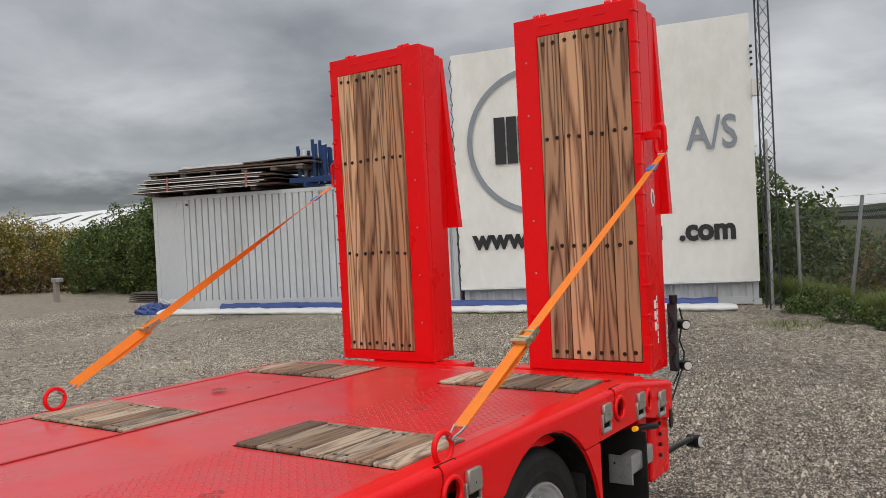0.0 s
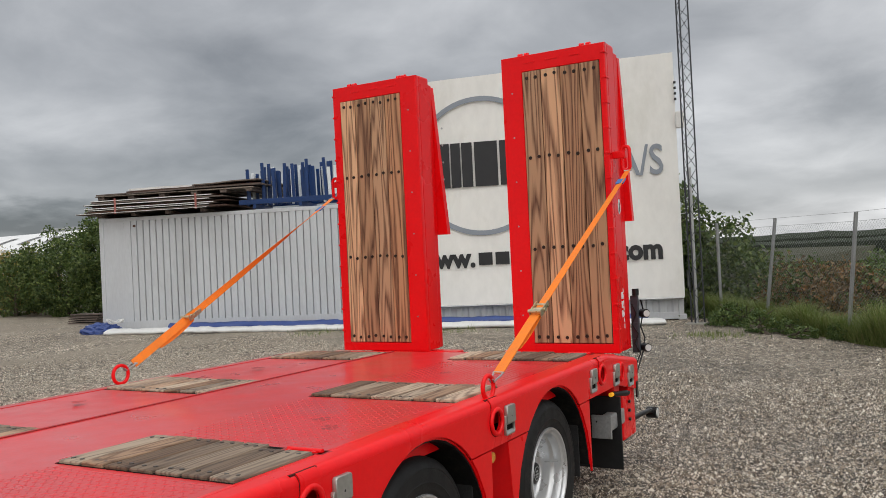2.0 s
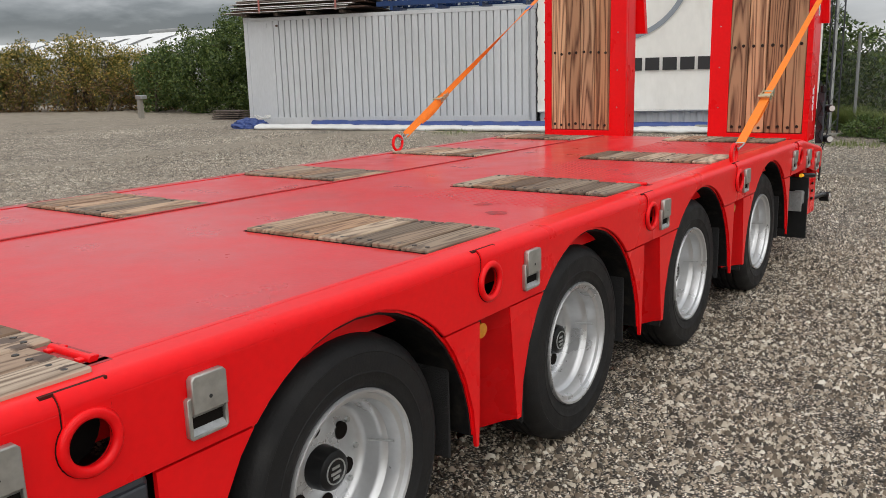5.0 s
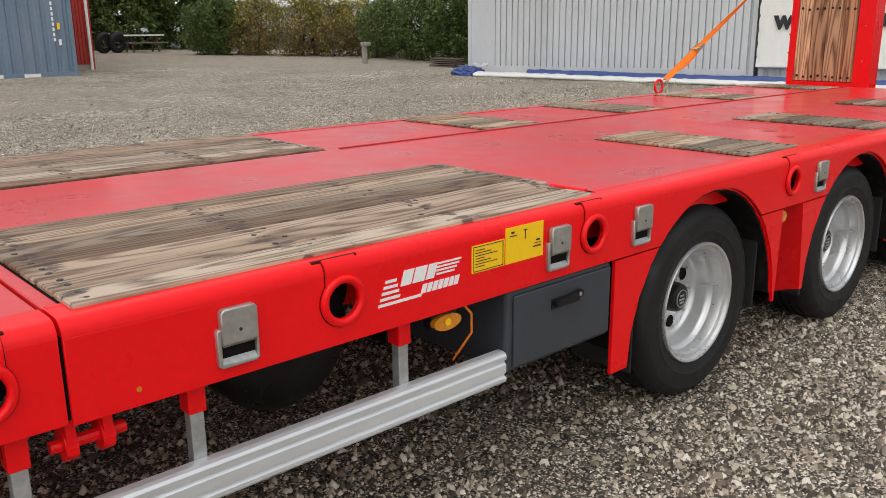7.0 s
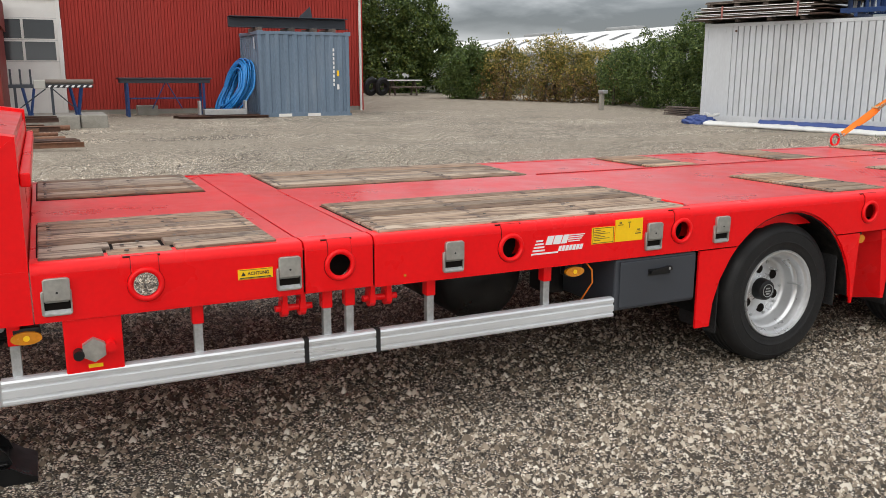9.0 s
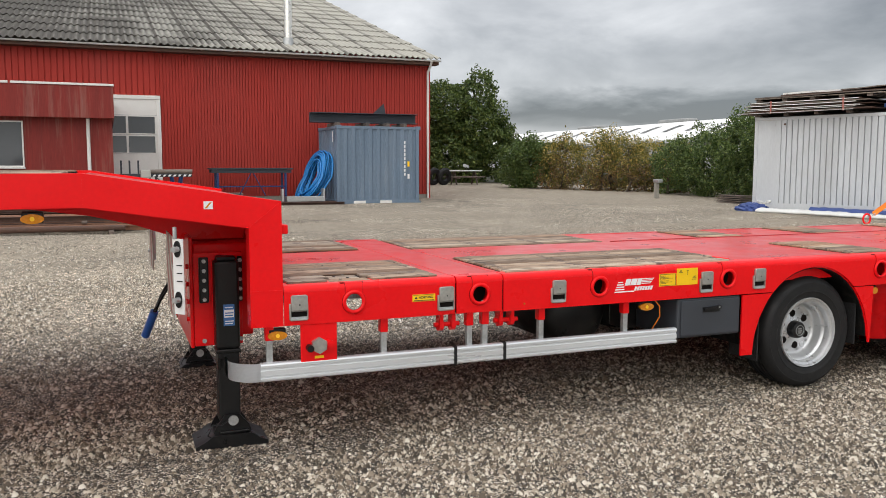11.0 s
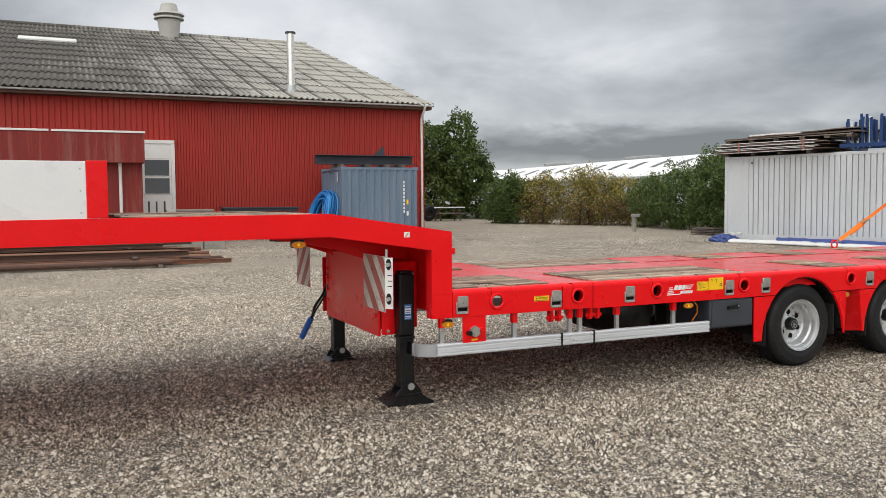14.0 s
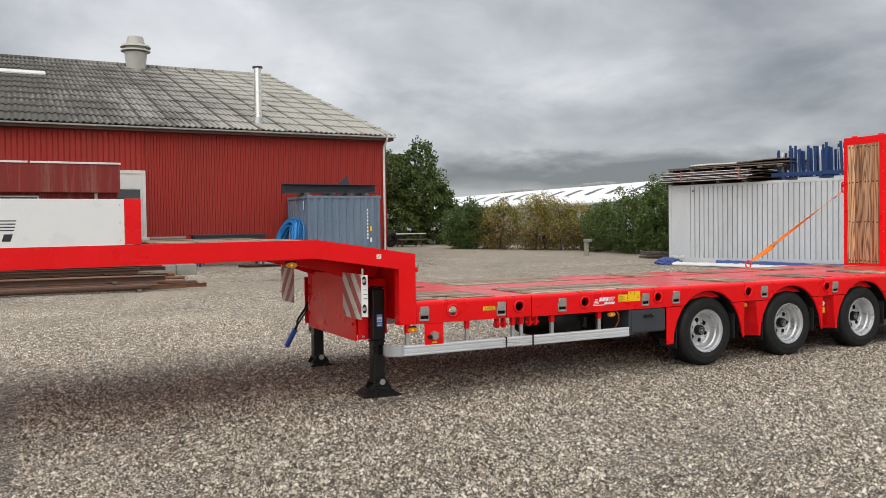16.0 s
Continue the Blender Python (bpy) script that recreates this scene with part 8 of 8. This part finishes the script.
roof_sheets()
part("roof_back", prism([(WX - 17.9, 10.85), (WX - 36.5, EAVE - 0.05), (WX - 36.5, EAVE - 0.15), (WX - 17.9, 10.75)], "y", Y0, Y1 + 0.2), ROOF, bld)
part("ridge_cap", rod((WX - 17.95, Y0, 10.86), (WX - 17.95, Y1 + 0.28, 10.86), 0.16, 10), ROOF, bld)
for u0, u1, d in ((-9.0, -6.6, 11.8), (-24.0, -21.5, 11.8)):
    part("skylight", prism([(WX + 0.42 - d, EAVE + 0.095 + d * SLOPE), (WX + 0.42 - d - 0.95, EAVE + 0.095 + (d + 0.95) * SLOPE), (WX + 0.42 - d - 0.95, EAVE + 0.03 + (d + 0.95) * SLOPE), (WX + 0.42 - d, EAVE + 0.03 + d * SLOPE)], "y", u0, u1), SKYLIGHT, bld, "pale translucent roof sheet")
part("soffit", box(WX, WX + 0.43, Y0, Y1 + 0.2, EAVE - 0.20, EAVE - 0.075), RUST, bld, "dark eaves board")
for i in range(40):
    part("gutter_bracket", box(WX + 0.435, WX + 0.562, Y0 + 0.5 + i, Y0 + 0.53 + i, EAVE - 0.112, EAVE - 0.10), WHITE_TRIM, bld)
bm = bmesh.new()
k = 8
prev = None
for i in range(k + 1):
    t = math.pi + math.pi * i / k
    cur = [bm.verts.new((WX + 0.50 + 0.058 * math.cos(t), y, EAVE - 0.045 + 0.058 * math.sin(t))) for y in (Y0, Y1 + 0.25)]
    if prev:
        bm.faces.new((prev[0], cur[0], cur[1], prev[1]))
    prev = cur
bmesh.ops.solidify(bm, geom=list(bm.faces), thickness=0.006)
part("gutter", bm, WHITE_TRIM, bld, "white half-round gutter", smooth=60)
part("downpipe", tube([(WX + 0.53, Y1 - 0.12, EAVE - 0.10), (WX + 0.40, Y1 - 0.11, EAVE - 0.24), (WX + 0.12, Y1 - 0.10, EAVE - 0.42), (WX + 0.09, Y1 - 0.10, EAVE - 0.6), (WX + 0.09, Y1 - 0.10, GZ)], 0.045, 10), WHITE_TRIM, bld, "white downpipe", smooth=60)
# flue and roof cowl
cxx, cyy = WX - 1.15, 0.67
zf = EAVE + 1.55 * SLOPE
fl = part("flue", rod((cxx, cyy, zf - 0.2), (cxx, cyy, 8.02), 0.14, 18), STAINLESS, bld, "bright stainless steel flue", smooth=40)
part("flue_collar", rod((cxx, cyy, zf - 0.25), (cxx, cyy, zf + 0.22), 0.24, 16, None, 0.17), GALV, fl, smooth=40)
part("flue_cap", rod((cxx, cyy, 8.0), (cxx, cyy, 8.06), 0.20, 18), MAST, fl, smooth=40)
part("flue_band", rod((cxx, cyy, 6.95), (cxx, cyy, 6.97), 0.137, 18), GALV, fl)
vx, vy, vz = WX - 16.8, -1.93, 10.45
bm = bmesh.new()
for r0, z0, r1, z1 in ((0.46, -0.2, 0.60, 0.95), (0.78, 1.0, 0.76, 1.08), (0.56, 1.08, 0.56, 1.22), (0.80, 1.22, 0.74, 1.33), (0.52, 1.33, 0.40, 1.80)):
    rod((vx, vy, vz + z0), (vx, vy, vz + z1), r0, 24, bm, r1)
part("roof_cowl", bm, CREAM, bld, "cream ventilation cowl on the ridge", smooth=40)

# white sectional door
dr = part("garage_door", box(WX + 0.03, WX + 0.07, -6.6, -3.92, GZ + 0.05, 3.66), WHITE_TRIM, bld, "white sectional door with window panes")
for y0, y1, z0, z1 in ((-3.92, -3.80, GZ, 3.658), (-6.7, -6.6, GZ, 3.658), (-6.7, -3.80, 3.66, 3.78)):
    part("door_frame", box(WX + 0.02, WX + 0.11, y0, y1, z0, z1, 0.005), WHITE_TRIM, dr)
for z0, z1 in ((2.56, 3.10), (1.94, 2.47)):
    for y0, y1 in ((-4.80, -3.99), (-5.68, -4.87), (-6.5, -5.75)):
        part("pane", box(WX + 0.07, WX + 0.078, y0, y1, z0, z1), PANE, dr)
        part("pane_frame", plate([(y0 - 0.03, z0 - 0.03), (y1 + 0.03, z0 - 0.03), (y1 + 0.03, z1 + 0.03), (y0 - 0.03, z1 + 0.03)], [[(y0, z0), (y1, z0), (y1, z1), (y0, z1)]], "x", WX + 0.07, WX + 0.09, 0.003), WHITE_TRIM, dr)
for z in (1.28, 1.90, 2.515, 3.14):
    part("panel_joint", box(WX + 0.069, WX + 0.074, -6.6, -3.92, z, z + 0.012), GALV, dr)

# flat-roofed extension
LX, LY1, LY0 = -20.3, -5.27, -16.0
ext = empty("extension", "low red flat-roofed extension with a rust-streaked fascia", "building")
part("wall", box(LX - 0.45, LX - 0.35, LY0, LY1 - 0.05, 0.15, 2.75), WALL_RED2, ext)
part("wall", box(WX + 0.12, LX - 0.36, LY1 - 0.16, LY1 - 0.06, 0.15, 2.75), WALL_RED2, ext)
part("fascia", box(LX - 0.05, LX, LY0, LY1, 2.72, 3.53, 0.01), WALL_RED2, ext, "rust-streaked red fascia")
part("fascia", box(WX + 0.12, LX - 0.052, LY1 - 0.05, LY1, 2.72, 3.53, 0.01), WALL_RED2, ext)
part("soffit", box(WX + 0.12, LX - 0.06, LY0, LY1 - 0.06, 2.74, 2.80), WALL_RED2, ext)
part("roof", box(WX + 0.12, LX - 0.06, LY0, LY1 - 0.06, 3.40, 3.48), ROOF, ext)
for y0, y1 in ((LY0, -7.66), (-7.60, LY1 + 0.02)):
    part("edge_trim", box(LX - 0.10, LX + 0.03, y0, y1, 3.53, 3.585, 0.006), WHITE_TRIM, ext, "white metal roof edge")
part("downpipe", rod((LX - 0.31, -5.90, 0.2), (LX - 0.31, -5.90, 2.72), 0.045, 10), WHITE_TRIM, ext, "white downpipe")
wz0, wz1 = 1.52, 2.60
for y0, y1 in ((-8.50, -7.43), (-11.0, -9.9)):
    wd = part("window", plate([(y0 - 0.035, wz0 - 0.035), (y1 + 0.035, wz0 - 0.035), (y1 + 0.035, wz1 + 0.035), (y0 - 0.035, wz1 + 0.035)], [[(y0, wz0), (y1, wz0), (y1, wz1), (y0, wz1)]], "x", LX - 0.36, LX - 0.30, 0.004), WHITE_TRIM, ext, "white-framed window")
    part("pane", box(LX - 0.347, LX - 0.335, y0, y1, wz0, wz1), PANE, wd)
    part("window_sill", box(LX - 0.345, LX - 0.27, y0 - 0.05, y1 + 0.05, wz0 - 0.075, wz0 - 0.04, 0.005), WHITE_TRIM, wd)

# ---- blue container and what stands along the wall ----
BM = Matrix.Translation((-23.4, 1.36, 0.25)) @ Matrix.Rotation(radians(90), 4, "Z")
bc = container("shipping_container", "faded blue ten-foot steel container with scuffed markings", BM, 2.81, 2.44, 2.57, CONT_BLUE, pitch=0.28, rib=0.04)
for i in range(9):
    part("marking", box(2.28, 2.33, -0.005, 0.0, 0.95 + 0.13 * i, 1.04 + 0.13 * i), STICKER_W, bc, "worn white marking")
part("marking", box(2.40, 2.47, -0.005, 0.0, 1.25, 1.42), STICKER_Y, bc, "small yellow mark")
part("marking", box(2.40, 2.47, -0.005, 0.0, 0.85, 1.0), STICKER_W, bc)
for a, b in ((0.55, 0.95), (1.45, 1.85)):
    part("fork_pocket", box(a, b, -0.012, 0.001, 0.025, 0.14, 0.004), WHITE_TRIM, bc, "pale plate over the fork pocket")
part("marking", box(-0.006, -0.002, 0.45, 0.52, 2.05, 2.38), STICKER_W, bc)

st = empty("steel_channel", "dark steel channel section lying across the container roof", "steel beam")
part("beam", box(-24.6, -24.5, 0.75, 4.45, 2.97, 3.24, 0.008), DARK_STEEL, st)
part("beam_flange", box(-24.6, -24.25, 0.75, 4.45, 2.94, 2.965, 0.004), DARK_STEEL, st)
part("beam_flange", box(-24.6, -24.25, 0.75, 4.45, 3.245, 3.27, 0.004), DARK_STEEL, st)
part("gusset", prism([(2.9, 3.275), (3.35, 3.275), (3.28, 3.62)], "x", -24.45, -24.43), DARK_STEEL, st)
for y in (1.5, 2.5, 3.2, 3.8):
    s = part("bearer", box(-25.2, -23.9, y, y + 0.12, 2.826, 2.936, 0.004), WOOD_DARK, None)
    tagged(s, "dark timber bearer on the container roof", "timber", "bearers under the channel")

# coil of blue hose leaning on the container's end
loops = []
r = random.Random(6)
for i in range(22):
    tilt, rr, ox, oy = r.uniform(-0.20, 0.20), r.uniform(0.52, 0.78), r.uniform(-0.30, 0.28), r.uniform(-0.16, 0.2)
    lean = r.uniform(0.12, 0.34)
    pts = []
    for j in range(26):
        t = 2 * math.pi * j / 26
        a, b = rr * 0.78 * math.cos(t + tilt), rr * 1.08 * math.sin(t)
        pts.append((-24.45 + ox + a * 1.15, 0.92 + oy - 0.45 * max(0.0, -b) * (0.5 + lean) + b * 0.25 + a * 0.25, 1.18 + b + r.uniform(-0.01, 0.01)))
    loops.append(pts)
lowest = min(p[2] for q in loops for p in q) - 0.03
coil = empty("hose_coil", "big bright blue plastic hose coil leaning on the container", "hose")
for q in loops:
    part("loop", tube([(x, min(y, 1.315), z + 0.31 - lowest) for x, y, z in q], 0.030, 6, closed=True), BLUE_HOSE, coil, smooth=80)


def steel_table(x0, x1, y0, y1, top, z0, label, leg_mat, top_mat):
    t = empty("steel_table", label, "table", "work tables at the red wall")
    part("tabletop", box(x0, x1, y0, y1, top - 0.05, top, 0.006), top_mat, t)
    part("apron", box(x0 + 0.05, x0 + 0.1, y0 + 0.05, y1 - 0.05, top - 0.16, top - 0.052, 0.004), top_mat, t)
    part("apron", box(x1 - 0.1, x1 - 0.05, y0 + 0.05, y1 - 0.05, top - 0.16, top - 0.052, 0.004), top_mat, t)
    for x in (x0 + 0.07, x1 - 0.13):
        for y in (y0 + 0.2, y1 - 0.28):
            part("leg", box(x, x + 0.07, y, y + 0.07, z0, top - 0.05, 0.004), leg_mat, t)
    part("stretcher", box(x1 - 0.12, x1 - 0.09, y0 + 0.25, y1 - 0.25, top - 0.62, top - 0.58, 0.004), leg_mat, t)
    bm = rod((x1 - 0.1, y0 + 0.9, top - 0.9), (x1 - 0.1, (y0 + y1) / 2, top - 0.1), 0.018, 6)
    rod((x1 - 0.1, y1 - 0.9, top - 0.9), (x1 - 0.1, (y0 + y1) / 2, top - 0.1), 0.018, 6, bm)
    part("brace", bm, leg_mat, t)
    return t


steel_table(-25.4, -24.6, -2.45, 0.2, 1.45, 0.31, "dark steel work table with blue legs against the red wall", BLUE_STEEL, DARK_STEEL)
rb = empty("roller_bench", "pipe bench on blue trestle legs standing on concrete", "work bench")
bx0, bx1, bz = -21.75, -21.0, 1.30
for x in (bx0, bx1 - 0.06):
    part("rail", box(x, x + 0.06, -5.2, -3.35, bz - 0.08, bz, 0.004), DARK_STEEL, rb)
for y in (-4.78, -3.72):
    for x in (bx0 + 0.03, bx1 - 0.05):
        for d in (-0.13, 0.13):
            part("trestle_leg", rod((x, y + d, bz - 0.07), (x, y + 0.02 * (1 if d > 0 else -1), 0.585), 0.032, 6), BLUE_STEEL, rb)
        part("trestle_foot", box(x - 0.05, x + 0.05, y - 0.07, y + 0.07, 0.57, 0.59), BLUE_STEEL, rb)
for y in (-5.1, -4.3):
    part("leg", box(bx1 - 0.07, bx1 - 0.01, y, y + 0.06, 0.572, bz - 0.08, 0.004), DARK_STEEL, rb)
part("brace", rod((bx1 - 0.03, -5.05, 0.7), (bx1 - 0.03, -4.4, bz - 0.1), 0.015, 6), DARK_STEEL, rb)
part("brace", rod((bx1 - 0.03, -3.8, 0.75), (bx1 - 0.03, -4.25, bz - 0.1), 0.015, 6), DARK_STEEL, rb)
for y in (-5.16, -4.95, -4.73):
    part("stake", box(bx1 - 0.06, bx1, y, y + 0.045, bz, 1.66, 0.004), DARK_STEEL, rb)
part("clamp_head", box(bx1 - 0.35, bx1 + 0.02, -4.66, -4.40, bz - 0.10, bz + 0.11, 0.02), CREAM, rb, "yellowed clamp head")
bar = part("edge_bar", box(bx1 + 0.002, bx1 + 0.03, -4.38, -3.33, bz - 0.07, bz - 0.015, 0.003), INK, rb, "black and white striped edge bar")
for i in range(8):
    y = -4.36 + 0.13 * i
    part("stripe", prism([(y, bz - 0.068), (y + 0.06, bz - 0.068), (y + 0.10, bz - 0.017), (y + 0.04, bz - 0.017)], "x", bx1 + 0.030, bx1 + 0.033), STICKER_W, bar)
tagged(part("pipe", rod((bx1 - 0.10, -4.40, bz + 0.062), (bx1 - 0.10, -3.32, bz + 0.062), 0.06, 16), RUST_GREY, None, smooth=40), "grey-brown steel pipe lying on the bench", "pipe")
for y0, y1, x1 in ((-5.2, -3.72, -20.62), (-3.70, -3.08, -20.70)):
    bm = box(-22.4, x1, y0, y1, 0.12, 0.57, 0.035)
    for v in bm.verts:
        v.co += Vector((1, 1, 1)) * 0.02 * noise.noise(v.co * 2.3)
        v.co.z = min(v.co.z, 0.57)
    tagged(part("concrete_block", bm, CONCRETE, None), "stained concrete block with moss under the bench", "concrete block")
tagged(part("concrete_block", box(-25.9, -25.5, -1.9, -1.3, 0.3, 0.62, 0.02), CONCRETE, None), "small concrete block at the foot of the wall", "concrete block")


def beam_stack(x0, x1, y0, y1, z, rows, n, label, seed):
    r = random.Random(seed)
    s = empty("beam_stack", label, "steel stack")
    zz = z
    for j in range(rows):
        h = 0.09
        w = (x1 - x0) / n
        for i in range(n):
            a = x0 + w * i + r.uniform(0, 0.03)
            ya, yb = y0 + r.uniform(-0.5, 0.4), y1 + r.uniform(-0.5, 0.5)
            bm = bmesh.new()
            box(a, a + w * 0.8, ya, yb, zz, zz + 0.015, bm=bm)
            box(a, a + w * 0.8, ya, yb, zz + h - 0.015, zz + h, bm=bm)
            box(a + w * 0.35, a + w * 0.45, ya, yb, zz + 0.015, zz + h - 0.015, bm=bm)
            part("beam", bm, RUST, s)
        zz += h + 0.004
        if j < rows - 1:
            for y in (y0 + 0.6, (y0 + y1) / 2, y1 - 0.6):
                part("bearer", box(x0, x1, y, y + 0.08, zz, zz + 0.05, 0.004), WOOD_DARK, s)
            zz += 0.054


beam_stack(-24.2, -23.0, -0.9, 1.3, 0.29, 1, 5, "rusty steel beams lying flat before the wall", 2)


def loose_beams(label, seed, rows):
    """Long rusty sections lying side by side, none quite straight with the next, on timber bearers."""
    r = random.Random(seed)
    s = empty("beam_stack", label, "steel stack")
    for x0, x1, y0, y1, z, n in rows:
        for y in (y0 + 1.0, (y0 + y1) / 2, y1 - 1.2):
            part("bearer", box(x0, x1, y, y + 0.10, ground_z(x0, y) - 0.02 if z < 0.1 else z + ground_z(x0, y) - 0.05, ground_z(x0, y) + z, 0.006), WOOD_DARK, s)
        for i in range(n):
            w, h = r.uniform(0.07, 0.15), r.uniform(0.07, 0.13)
            cx = x0 + (x1 - x0) * (i + 0.5) / n + r.uniform(-0.03, 0.03)
            ya, yb, skew = y0 + r.uniform(-0.8, 0.8), y1 + r.uniform(-0.9, 0.5), r.uniform(-0.006, 0.006)
            g = ground_z(cx, y0) + z + 0.002
            kind = r.random()
            bm = bmesh.new()
            if kind < 0.35:
                rod((cx, ya, g + h / 2), (cx, yb, g + h / 2), h / 2, 12, bm)
            else:
                box(cx - w / 2, cx + w / 2, ya, yb, g, g + 0.012, bm=bm)
                box(cx - w / 2, cx + w / 2, ya, yb, g + h - 0.012, g + h, bm=bm)
                side_x = cx if kind < 0.7 else cx - w / 2 + 0.006
                box(side_x - 0.006, side_x + 0.006, ya, yb, g + 0.012, g + h - 0.012, bm=bm)
            for v in bm.verts:
                v.co.x += skew * (v.co.y - y0)
            part("beam", bm, r.choice((RUST, RUST, RUST_BRIGHT, RUST_BRIGHT)), s)


loose_beams("long rusty steel sections and tubes lying on the gravel", 5, ((-16.6, -15.0, -15.0, -4.3, 0.05, 9), (-16.5, -15.4, -14.0, -4.8, 0.22, 5), (-20.1, -18.2, -15.0, -4.4, 0.06, 8), (-20.0, -18.5, -14.0, -4.7, 0.24, 6)))
part_w = part("plank_end", box(-23.5, -23.2, -0.3, 0.9, 0.40, 0.56, 0.01), GALV, None)
tagged(part_w, "pale steel offcut lying on the beams", "offcut")
for y0, y1 in ((-0.45, -0.39), (0.86, 0.92)):
    part("upright", box(-23.48, -23.22, y0, y1, 0.40, 0.80, 0.01), GALV, part_w)

# trailer frame and picnic table by the hedge, stub post
pt = empty("bench_table", "weathered grey timber bench table by the hedge", "table")
pt.location = (-38.3, 12.2, ground_z(-38.3, 12.2))
part("tabletop", box(-0.4, 0.4, -0.95, 0.95, 0.72, 0.78, 0.01), WHITE_TRIM, pt)
for y in (-0.6, 0.6):
    part("leg", prism([(-0.35, 0), (-0.27, 0), (0.05, 0.72), (-0.05, 0.72)], "y", y, y + 0.06), WOOD_DARK, pt)
    part("leg", prism([(0.35, 0), (0.27, 0), (-0.05, 0.72), (0.05, 0.72)], "y", y + 0.07, y + 0.13), WOOD_DARK, pt)
for x in (-0.75, 0.55):
    part("bench", box(x, x + 0.22, -0.95, 0.95, 0.40, 0.45, 0.008), WOOD_DARK, pt)
part("bench_bearer", box(-0.75, 0.75, -0.55, -0.49, 0.34, 0.40), WOOD_DARK, pt)
part("bench_bearer", box(-0.75, 0.75, 0.6, 0.66, 0.34, 0.40), WOOD_DARK, pt)
for k, y in enumerate((10.4, 11.0)):
    bm = lathe([(0.22, 0.1), (0.40, 0.11), (0.46, 0.05), (0.46, -0.05), (0.40, -0.11), (0.22, -0.1)], 24)
    o = part("old_tyre", bm, RUBBER, None, smooth=40)
    o.matrix_world = pose(-38.0, y, ground_z(-38, y) + 0.45, 0, 12, 20)
    tagged(o, "old worn tyre standing by the hedge", "tyre", "old tyres by the hedge")
sp = empty("stub_post", "short grey post with a small cap and sign", "post")
sp.location = (-23.55, 13.83, ground_z(-23.55, 13.83))
part("post", box(-0.07, 0.07, -0.07, 0.07, -0.02, 0.62, 0.01), CONCRETE, sp)
part("cap", box(-0.10, 0.22, -0.10, 0.12, 0.60, 0.72, 0.02), GALV, sp)
pal = empty("pallet_pile", "grey timber offcuts piled beside the bush", "timber pile")
pal.location = (-20.2, 14.6, ground_z(-20.2, 14.6))
for i in range(5):
    part("board", box(-0.6, 0.6, -0.25 + 0.02 * i, 0.25, 0.06 * i, 0.06 * i + 0.035, 0.004), WOOD_DARK, pal)

build_stones()
